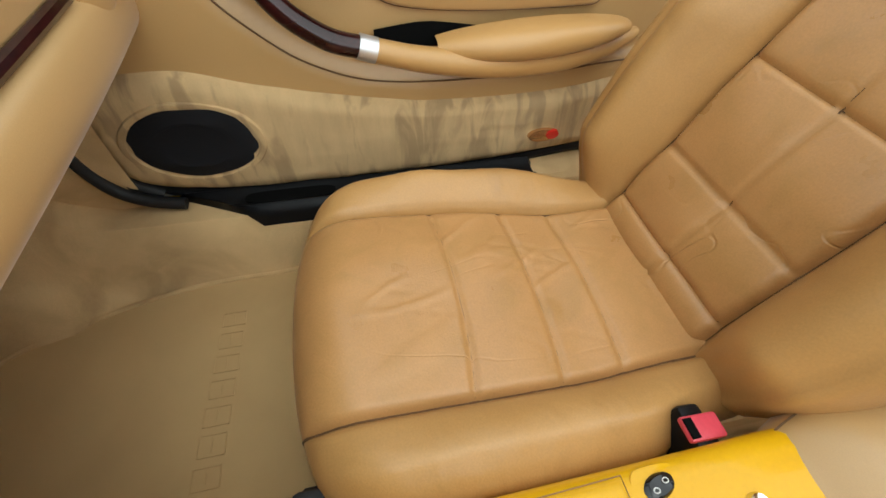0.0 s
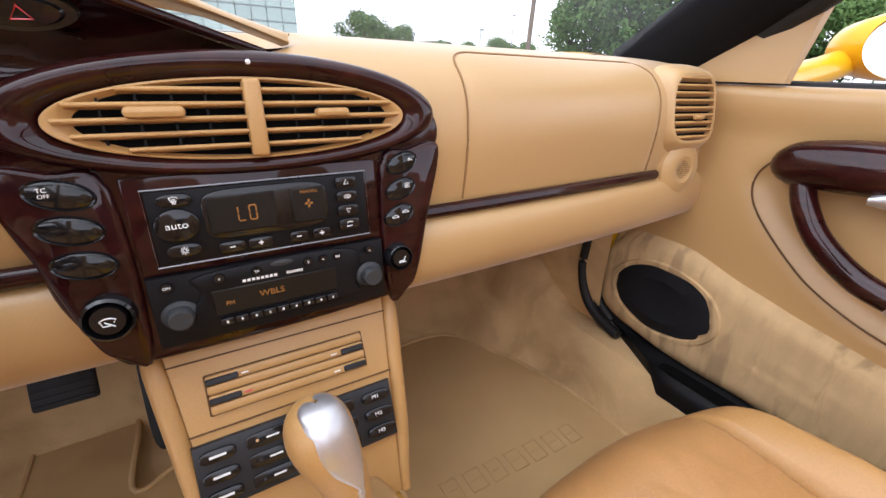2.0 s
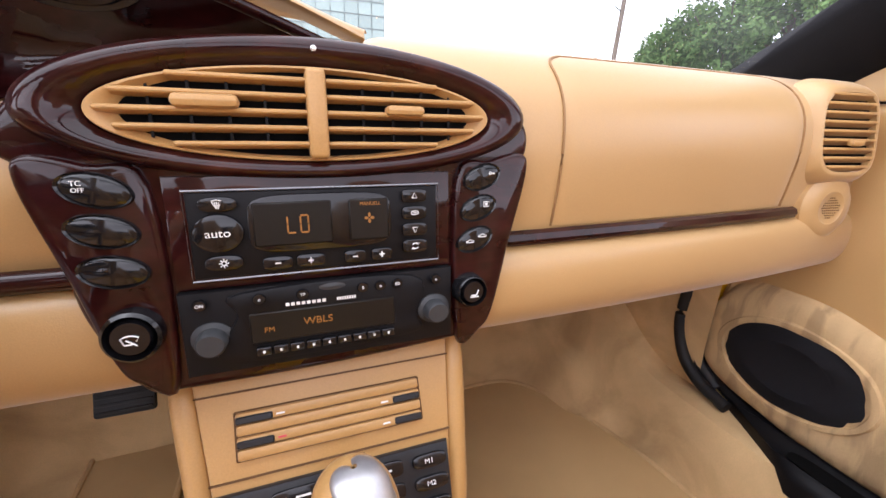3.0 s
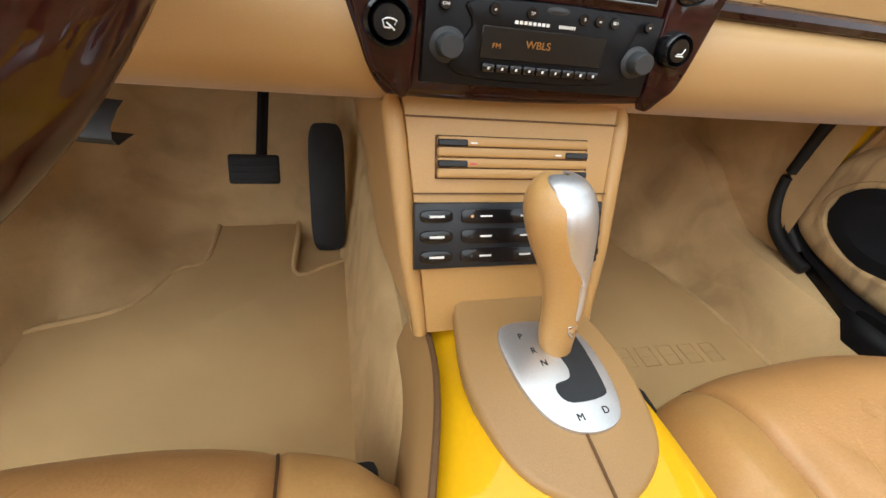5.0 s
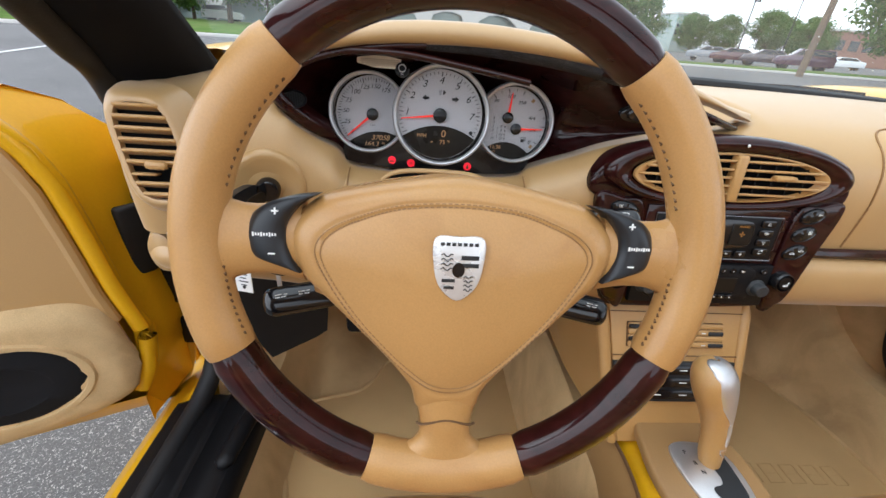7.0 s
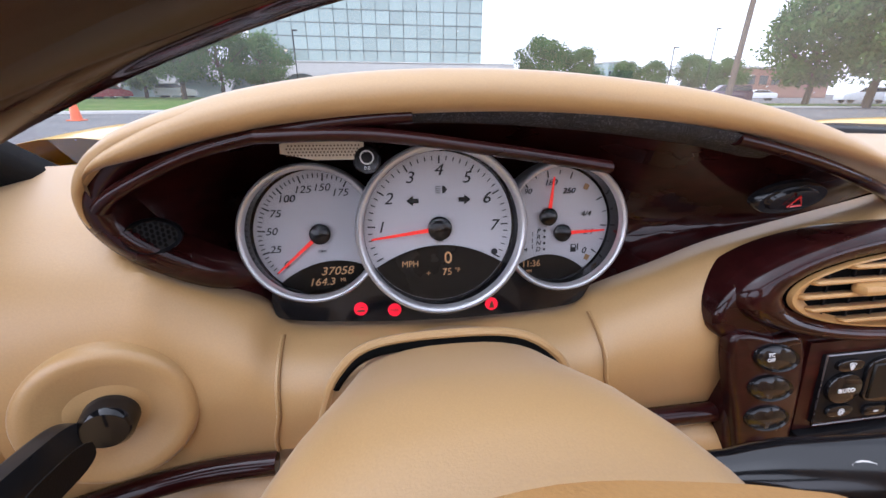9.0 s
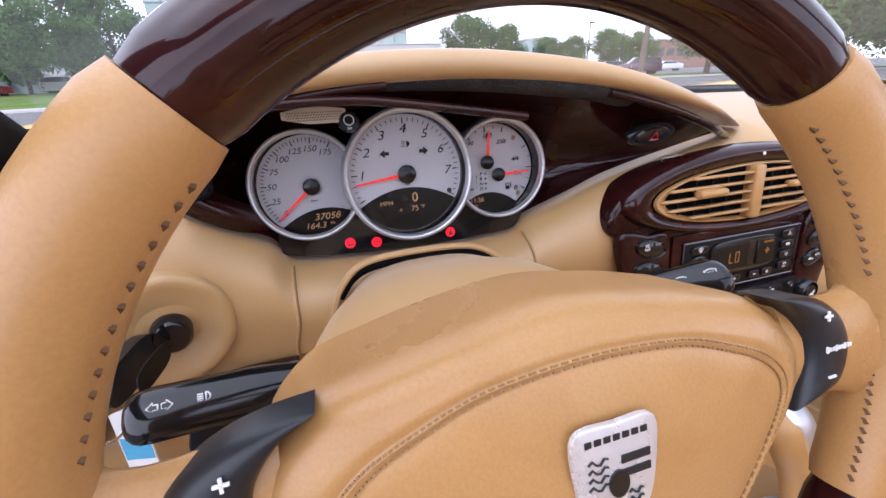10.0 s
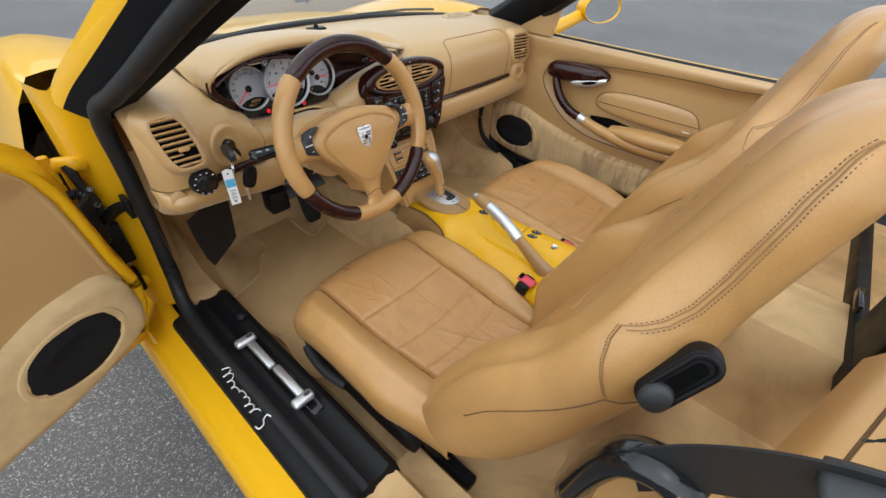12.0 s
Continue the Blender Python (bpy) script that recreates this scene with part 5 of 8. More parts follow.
brake = thing("handbrake", (-0.075, -0.36, 0.49), "handbrake lever with brown leather grip and silver handle", "handbrake")
HB = spline([(-0.078, -0.385, 0.488), (-0.074, -0.32, 0.512), (-0.066, -0.25, 0.545), (-0.055, -0.19, 0.570), (-0.044, -0.125, 0.586), (-0.036, -0.072, 0.593)], 6)
part("leather_lever", tube(HB[:16], np.interp(np.linspace(0, 1, 16), [0, 0.3, 1], [0.030, 0.024, 0.014]), 14, flat=0.62, up=(1, 0, 0)), BROWN, brake, "brown leather lever")
part("silver_handle", tube(HB[13:26], 0.0162, 18), SILVER, brake, "satin silver handle")
part("leather_end", tube(HB[24:], [0.0160, 0.0163, 0.0164, 0.0164, 0.0162, 0.0158, 0.0138], 18), BROWN, brake, "brown stitched leather end")
part("button", tube([tuple(HB[-1] + np.array((0.2, 0.95, 0.1)) * d) for d in (-0.004, 0.004, 0.012, 0.016, 0.018)], [0.0098, 0.0098, 0.0096, 0.0080, 0.003], 16), SILVER, brake, "silver push button")
for k in range(7):
    p = HB[15] + (HB[22] - HB[15]) * k / 6
    along = HB[22] - HB[15]
    along = along / np.linalg.norm(along)
    out_n = np.cross(along, np.cross(np.array((0.60, 0.0, 0.80)), along))
    out_n = out_n / np.linalg.norm(out_n)
    part("nameplate_stroke", box((0.0042, 0.0050, 0.0006), (0, 0, 0), 0, 1, plane(tuple(p + out_n * 0.0168), tuple(along), tuple(np.cross(out_n, along)))), INK, brake)
rest = thing("armrest_box", (0, -0.5, 0.48), "smooth tan padded armrest lid behind the console", "armrest")
rows = []
for y in np.linspace(-0.335, -0.78, 22):
    k = sm(-0.335, -0.42, y)
    w, h = 0.055 + 0.045 * math.sqrt(max(0, min(1, (-0.333 - y) / 0.07))), 0.02 + 0.055 * k
    rows.append([(0.005 + w * math.copysign(abs(math.cos(a)) ** 0.55, math.cos(a)), y, 0.470 + h * max(0, math.sin(a)) ** 0.5) for a in np.linspace(0, math.pi, 15)])
part("lid", sheet(rows), DASH, rest, smooth=70)
part("lid_seam", tube([(r[2][0], r[2][1], r[2][2] + 0.0005) for r in rows[1:]], 0.0012, 5), SEAM, rest)
part("lid_seam", tube([(r[-3][0], r[-3][1], r[-3][2] + 0.0005) for r in rows[1:]], 0.0012, 5), SEAM, rest)


# ---- steering wheel ----
wheel = thing("steering_wheel", (-0.353, 0.042, 0.842), "three-spoke tan leather steering wheel with dark wood segments", "steering wheel")
TILT = radians(16)
WM = plane((-0.353, 0.042, 0.842), (1, 0, 0), (0, math.sin(TILT), math.cos(TILT)))
RIM = 0.1758


def rim_arc(a0, a1, r=0.0165, n=26, lift=0.0):
    pts = [WM @ Vector((RIM * math.cos(a), RIM * math.sin(a), lift)) for a in np.radians(np.linspace(a0, a1, n))]
    rr = [r + 0.0015 * (1 if i not in (0, n - 1) else 0) for i in range(n)]
    return tube(pts, rr, 18, up=tuple(WM.to_3x3() @ Vector((0, 0, 1))), flat=1.06)


for name, a0, a1, m, lab in (("wood_segment", 48, 132, WOOD, "dark lacquered wood segment"), ("leather_segment", 132, 206, WHEEL, ""), ("wood_segment", 206, 250, WOOD, "dark lacquered wood segment"), ("leather_segment", 250, 290, WHEEL, ""), ("wood_segment", 290, 334, WOOD, "dark lacquered wood segment"), ("leather_segment", 334, 408, WHEEL, "")):
    part(name, rim_arc(a0, a1, 0.0152 if m is WOOD else 0.0166, max(10, int((a1 - a0) / 2.5))), m, wheel, lab)
for a0, a1 in ((137, 165), (180, 203), (337, 360), (375, 403)):
    for k in range(14):
        a = radians(a0 + (a1 - a0) * k / 13)
        p = [WM @ Vector(((RIM - 0.0172 + d) * math.cos(a + e), (RIM - 0.0172 + d) * math.sin(a + e), 0.0062 - 2.0 * d)) for d, e in ((-0.0003, -0.010), (0.0012, 0.010))]
        part("stitch", tube(p, 0.0011, 4), SEAM, wheel)
half_out = [(0.045, 0.0485), (0.075, 0.042), (0.099, 0.034), (0.118, 0.012), (0.111, -0.017), (0.085, -0.043), (0.055, -0.073), (0.030, -0.105), (0.022, -0.127)]
half_in = [(0.040, 0.033), (0.066, 0.025), (0.085, 0.016), (0.095, 0.004), (0.092, -0.012), (0.072, -0.044), (0.046, -0.074), (0.024, -0.094), (0.012, -0.101)]
HUB = spline([(0, 0.054)] + half_out + [(0, -0.130)] + [(-x, y) for x, y in half_out[::-1]], 5, True)
HUB_IN = spline([(0, 0.036)] + half_in + [(0, -0.103)] + [(-x, y) for x, y in half_in[::-1]], 5, True)
rows = []
for k, h in ((-0.04, -0.060), (-0.04, -0.016), (-0.01, -0.0085), (0.08, -0.0030), (0.22, 0.0016), (0.45, 0.0056), (0.70, 0.0080), (0.84, 0.0088), (0.91, 0.0082), (0.96, 0.0086)):
    rows.append([WM @ Vector((a[0] + (b[0] - a[0]) * k, a[1] + (b[1] - a[1]) * k, h)) for a, b in zip(HUB, HUB_IN)])
for k, h in ((1.0, 0.0098), (0.975, 0.0090), (0.95, 0.0098), (0.88, 0.0112), (0.76, 0.0128), (0.58, 0.0146), (0.35, 0.0165), (0.12, 0.0175), (0.01, 0.0178)):
    rows.append([WM @ Vector((b[0] * k, -0.022 + (b[1] + 0.022) * k, h)) for b in HUB_IN])
part("airbag_cover", sheet(rows, closed_v=True, caps=True), WHEEL, wheel, "padded leather airbag cover with a stitched edge", 70)
for k in range(len(HUB_IN)):
    a, b = HUB_IN[k], HUB_IN[(k + 1) % len(HUB_IN)]
    for g in (0.05, 0.55):
        p, q = a + (b - a) * g, a + (b - a) * (g + 0.32)
        part("stitch", tube([WM @ Vector((p[0] * 1.012, p[1] * 1.012, 0.0091)), WM @ Vector((q[0] * 1.012, q[1] * 1.012, 0.0091))], 0.0006, 4), SEAM_SOFT, wheel)
        part("stitch", tube([WM @ Vector((p[0] * 0.972, -0.0006 + p[1] * 0.972, 0.0096)), WM @ Vector((q[0] * 0.972, -0.0006 + q[1] * 0.972, 0.0096))], 0.0005, 4), SEAM_SOFT, wheel)
for s in (-1, 1):
    rows = []
    for k in np.linspace(0, 1, 9):
        x = s * (0.108 + 0.062 * k)
        hw, th = 0.031 - 0.006 * math.sin(k * math.pi) + 0.012 * sm(0.70, 1, k), 0.014 - 0.002 * k
        rows.append([WM @ Vector((x, 0.004 + hw * math.cos(a), -0.012 + 0.010 * k + th * math.sin(a))) for a in np.linspace(0, 2 * math.pi, 16, endpoint=False)])
    part("spoke", sheet(rows, closed_v=True, caps=True), WHEEL, wheel)
    outer = spline([(0.0950, 0.0385), (0.1090, 0.0370), (0.1240, 0.0330), (0.1370, 0.0255), (0.1435, 0.0150), (0.1445, 0.0050), (0.1410, -0.0050), (0.1300, -0.0095), (0.1190, -0.0125), (0.1075, -0.0170)], 5)
    inner = spline([(0.0950, 0.0385), (0.1045, 0.0330), (0.1115, 0.0260), (0.1160, 0.0180), (0.1172, 0.0100), (0.1165, 0.0020), (0.1140, -0.0060), (0.1112, -0.0115), (0.1092, -0.0148), (0.1075, -0.0170)], 5)
    rows = []
    for i, (a, b) in enumerate(zip(inner, outer)):
        full = math.sin(math.pi * i / (len(inner) - 1)) ** 0.5
        row = [WM @ Vector((s * a[0], a[1], -0.012)), WM @ Vector((s * a[0], a[1], 0.0035))]
        for k in (0.04, 0.12, 0.25, 0.45, 0.65, 0.82, 0.93, 1.0):
            q = a + (b - a) * k
            row.append(WM @ Vector((s * q[0], q[1], 0.0045 + (0.0045 * min(1.0, k * 6) - 0.0075 * max(0.0, k - 0.6) / 0.4 * max(0.0, k - 0.6) / 0.4) * full)))
        row.append(WM @ Vector((s * b[0], b[1], -0.012)))
        rows.append(row)
    b = part("shift_button", sheet(rows), SLATE, wheel, "black rocker button marked plus and minus", 60)
    for x, y, plus in ((0.122, 0.0265, True), (0.125, -0.0025, False)):
        part("mark", box((0.0045, 0.001, 0.0008), (s * x, y, 0.0094), 0, 1, WM), WHITE, b)
        if plus:
            part("mark", box((0.001, 0.0045, 0.0008), (s * x, y, 0.0094), 0, 1, WM), WHITE, b)
    for k in range(9):
        part("name_stroke", box((0.0010, 0.0018 if k % 3 else 0.0028, 0.0008), (s * 0.1295 - 0.0072 + 0.0018 * k, 0.0105, 0.0090), 0, 1, WM), WHITE, b)
rows = []
for k in np.linspace(0, 1, 12):
    y = -0.112 - 0.056 * k
    hw = 0.026 - 0.006 * math.sin(k * math.pi) + 0.018 * sm(0.6, 1, k)
    rows.append([WM @ Vector((hw * math.cos(a), y, -0.004 + 0.003 * k + 0.012 * math.sin(a))) for a in np.linspace(0, 2 * math.pi, 16, endpoint=False)])
part("spoke", sheet(rows, closed_v=True, caps=True), WHEEL, wheel)
part("spoke_seam", tube([WM @ Vector((x, -0.132 + 0.004 * math.cos(x * 120), -0.0034 + 0.012 * math.sqrt(max(0.0, 1 - (x / 0.0235) ** 2)))) for x in np.linspace(-0.0225, 0.0225, 17)], 0.001, 5), SEAM, wheel)
shield = spline([(-0.0165, 0.020), (0, 0.0215), (0.0165, 0.020), (0.0165, 0.0), (0.012, -0.014), (0, -0.023), (-0.012, -0.014), (-0.0165, 0.0)], 5, True)
SH = on(WM, 0.0005, -0.0055, 0.0172)
crest = part("shield_badge", slab(shield, 0.0022, SH, 0.001), ENAMEL, wheel, "silver shield badge with black bars")
for x, y, w, h in ((0.0075, 0.0075, 0.012, 0.003), (0.0075, 0.0022, 0.012, 0.0028), (-0.0065, -0.0085, 0.009, 0.0022), (-0.0060, -0.0135, 0.007, 0.0020)):
    part("badge_bar", box((w, h, 0.0006), (x, y, 0.0024), 0, 1, SH), INK, crest)
for k in range(4):
    part("badge_mark", tube([SH @ Vector((-0.012 + 0.008 * t, 0.009 - 0.0032 * k + 0.0012 * math.sin(t * 9), 0.0025)) for t in np.linspace(0, 1, 6)], 0.0005, 4), INK, crest)
    part("badge_mark", tube([SH @ Vector((0.004 + 0.006 * t, -0.006 - 0.003 * k + 0.001 * math.sin(t * 9), 0.0025)) for t in np.linspace(0, 1, 6)], 0.0005, 4), INK, crest)
part("badge_middle", slab(ellipse(0.0042, 0.0052, 16), 0.0012, on(SH, 0, -0.001, 0.0018)), GLOSS, crest)
for k in range(7):
    part("badge_stroke", box((0.0026, 0.0022, 0.0005), (-0.0115 + 0.0038 * k, 0.0165, 0.0024), 0, 1, SH), INK, crest)

# ---- steering column ----
column = thing("steering_column", (-0.354, 0.18, 0.74), "tan column shroud with four black stalks and an ignition lock beside it", "steering column")
rows = []
for k in np.linspace(0, 1, 18):
    y = 0.080 + 0.225 * k
    w = np.interp(y, [0.08, 0.14, 0.20, 0.27, 0.31], [0.112, 0.116, 0.096, 0.072, 0.066])
    top = np.interp(y, [0.08, 0.12, 0.17, 0.20, 0.24, 0.31], [0.846, 0.850, 0.852, 0.847, 0.832, 0.812])
    bot = 0.738 - 0.02 * k
    zc, hh = (top + bot) / 2, (top - bot) / 2
    rows.append([(-0.354 + w * (0.86 if math.sin(a) < -0.2 else 1.0) * math.copysign(abs(math.cos(a)) ** 0.75, math.cos(a)), y, zc + hh * math.copysign(abs(math.sin(a)) ** 0.8, math.sin(a))) for a in np.linspace(0, 2 * math.pi, 40, endpoint=False)])
part("shroud", sheet(rows, closed_v=True, caps=True), DASH, column, "", 70)
for x in (-0.474, -0.229):
    lean = 0.006 if x < -0.4 else -0.016
    rise = [dash_roll(x + lean * sm(0.76, 0.83, p[1]), p[0] - 0.0006, p[1]) for p in TOP if p[0] < 0.298]
    part("dash_seam", tube(rise, 0.0012, 6), DASH, column)
    part("seam_gap", tube([(p[0] + (0.0016 if x < -0.4 else -0.0016), p[1] + 0.0003, p[2]) for p in rise], 0.0008, 5), SEAM_SOFT, column)
arch = spline([(-0.448, 0.258, 0.745), (-0.440, 0.256, 0.785), (-0.430, 0.258, 0.812), (-0.408, 0.262, 0.829), (-0.36, 0.264, 0.832), (-0.312, 0.262, 0.829), (-0.284, 0.258, 0.812), (-0.270, 0.256, 0.785), (-0.258, 0.258, 0.745)], 6)
part("column_arch", tube(arch, 0.003, 8), DASH, column, "rounded leather arch over the column")
# black tube laid in as the shade of the gap
part("column_gap", tube((arch + np.array((0, 0.001, -0.006)))[11:-11], 0.0040, 8), VOID, column, "dark gap round the column")

def stalk(a, b, r, w, marks):
    a, b = np.array(a, float), np.array(b, float)
    steps = list(np.linspace(0, 0.9, 11)) + [0.94, 0.965, 0.985, 0.995, 1.0]
    pts = [a + (b - a) * k for k in steps]
    rad = np.interp(steps, [0, 0.35, 0.5, 0.9, 0.94, 0.965, 0.985, 0.995, 1], [r * 0.6, r * 0.7, w, w, w * 0.96, w * 0.86, w * 0.66, w * 0.42, w * 0.08])
    s = part("stalk", tube(pts, rad, 14, flat=0.62, up=(0, -0.5, 0.9)), GLOSS, column, "black control stalk with white symbols", 60)
    n = np.array((0, -0.55, 0.83))
    side = 1 if b[0] > a[0] else -1
    for k, mark in enumerate(marks):
        q = pts[9] + (b - a) * 0.16 * (k - len(marks) / 2 + 0.3) + n * w * 0.61
        icon(mark, plane(tuple(q), tuple((b - a) * side), (0, 0.83, 0.55)), 0, 0, 0.0042, s, 0.0)


lever = part("column_lever", tube(spline([(-0.330, 0.185, 0.728), (-0.331, 0.172, 0.712), (-0.323, 0.166, 0.700), (-0.302, 0.165, 0.697), (-0.272, 0.166, 0.701)], 6), 0.0058, 12, flat=0.8), BLACK, column, "black bent column adjusting lever", 70)
part("lever_bracket", join(box((0.075, 0.02, 0.014), (-0.305, 0.185, 0.728), 0.004), box((0.016, 0.02, 0.030), (-0.332, 0.185, 0.722), 0.004)), BLACK, column)
stalk((-0.42, 0.175, 0.795), (-0.552, 0.150, 0.812), 0.017, 0.0155, ("lamp", "arrows"))
stalk((-0.29, 0.165, 0.808), (-0.172, 0.128, 0.838), 0.016, 0.0150, ("wiper", "defrost"))
stalk((-0.40, 0.135, 0.757), (-0.515, 0.092, 0.756), 0.014, 0.0145, ("bars", "bars"))
stalk((-0.31, 0.135, 0.757), (-0.198, 0.092, 0.756), 0.014, 0.0145, ("bars", "bars"))
M = plane((-0.554, 0.2468, 0.806), (1, 0.26, 0), (0, 0.0, 1))
ign = thing("ignition_lock", (-0.560, 0.255, 0.80), "round tan ignition surround with a black key and paper tag", "ignition")
part("surround", lathe([(0.0135, -0.004), (0.018, -0.0015), (0.026, 0.0008), (0.033, 0.0036), (0.0375, 0.0052), (0.0410, 0.0044), (0.0430, 0.0018), (0.0440, -0.012)], 56, M, 1.0, 1.06), DASH, ign)
part("barrel", lathe([(0, 0.012), (0.011, 0.012), (0.0135, 0.009), (0.0140, -0.01)], 28, M), GLOSS, ign)
part("key_head", slab(ellipse(0.030, 0.0125, 36, 0, 0, 3.4), 0.012, plane((-0.5655, 0.208, 0.806), (-0.13, -0.985, 0.05), (0.0, 0.05, 1)), 0.004, 3), SLATE, ign, "black key head", 60)
part("key_panel", slab(ellipse(0.021, 0.0080, 24, 0, 0, 3.0), 0.0012, plane((-0.5530, 0.205, 0.806), (-0.13, -0.985, 0.05), (0.0, 0.05, 1)), 0.0004), BLACK, ign)
part("key_ring", tube([(-0.578 + 0.006 * math.cos(a), 0.190 + 0.012 * math.cos(a), 0.783 + 0.013 * math.sin(a)) for a in np.linspace(0, 6.28, 20)[:-1]], 0.001, 6, True), CHROME, ign, "steel key ring")
TM = plane((-0.584, 0.212, 0.728), (0.97, -0.22, 0.0), (0.05, 0.03, 1))
tag = part("key_tag", slab([(-0.0105, -0.042), (0.0105, -0.042), (0.0105, 0.040), (0.0, 0.044), (-0.0105, 0.040)], 0.0012, TM), PAPER, ign, "white paper key tag with a blue band")
part("tag_band", box((0.019, 0.019, 0.0004), (0, 0.010, 0.0014), 0, 1, TM), BLUE, tag)
for k in range(6):
    part("tag_line", box((0.012 - 0.004 * (k % 2), 0.0013, 0.0004), (0, -0.008 - 0.0048 * k, 0.0014), 0, 1, TM), GREY_RUB, tag)
for y in (0.033, -0.035):
    part("tag_hole", lathe([(0, 0.0003), (0.0022, 0.0003), (0.0022, 0)], 12, on(TM, 0, y, 0.0013)), INK, tag)
part("key_fob", slab(ellipse(0.015, 0.026, 24, 0, 0, 3), 0.011, plane((-0.538, 0.220, 0.735), (0.95, 0.1, -0.3), (0.3, 0, 0.95)), 0.004), BLACK, ign, "black spare key fob")
part("spare_key", box((0.006, 0.0022, 0.036), (-0.548, 0.224, 0.692), 0.001, 1), SILVER, ign)
M = plane((-0.632, 0.214, 0.758), (1, 0.0, 0), (0, 0.06, 1))
sw = thing("headlamp_switch", (-0.634, 0.25, 0.768), "round black headlamp switch with small white marks", "switch")
part("base", lathe([(0, 0.008), (0.020, 0.008), (0.0255, 0.006), (0.0275, 0.0), (0.028, -0.01)], 40, M), BLACK, sw)
part("knob", lathe([(0, 0.011), (0.016, 0.011), (0.018, 0.010), (0.0185, 0.006)], 32, M), GLOSS, sw)
part("grip", box((0.007, 0.032, 0.008), (0, 0, 0.013), 0.003, 2, M), GLOSS, sw)
for k in range(9):
    a = radians(40 + 32 * k)
    part("mark", box((0.0035, 0.002, 0.0004), (0.0225 * math.cos(a), 0.0225 * math.sin(a), 0.0082), 0, 1, M), WHITE, sw)

# ---- pedals ----
ped = thing("brake_pedal", (-0.30, 0.66, 0.40), "black ribbed rubber brake pedal", "pedal", "pedals")
M = plane((-0.295, 0.645, 0.395), (1, 0, 0), (0, 0.5, 1))
part("pad", box((0.085, 0.052, 0.014), (0, 0, 0), 0.005, 2, M), RUBBER, ped)
for k in range(4):
    part("rib", box((0.078, 0.005, 0.004), (0, -0.018 + 0.012 * k, 0.008), 0.001, 1, M), RUBBER, ped)
part("arm", tube([(-0.285, 0.66, 0.40), (-0.275, 0.74, 0.52), (-0.27, 0.78, 0.62)], 0.010, 8), BLACK, ped)
ped = thing("accelerator_pedal", (-0.165, 0.62, 0.24), "tall black rubber accelerator pedal", "pedal", "pedals")
part("pad", slab(ellipse(0.034, 0.125, 24, 0, 0, 5), 0.014, plane((-0.170, 0.665, 0.345), (1, 0, 0), (0, 0.42, 1)), 0.004), RUBBER, ped)
foot = thing("kick_panel", (-0.60, 0.40, 0.30), "black plastic kick panel below the dash end", "kick panel")
part("plate", sheet([[np.array(a) + (np.array(b) - np.array(a)) * k for k in np.linspace(0, 1, 4)] for a, b in (((-0.665, 0.340, 0.61), (-0.530, 0.42, 0.62)), ((-0.660, 0.348, 0.55), (-0.535, 0.415, 0.54)), ((-0.648, 0.360, 0.47), (-0.542, 0.413, 0.46)), ((-0.634, 0.368, 0.43), (-0.56, 0.405, 0.45)), ((-0.634, 0.40, 0.43), (-0.56, 0.44, 0.45)))]), RUBBER, foot)
part("knee_panel", box((0.40, 0.20, 0.02), (-0.40, 0.46, 0.640), 0.008, 2), BLACK, column, "black panel under the column")


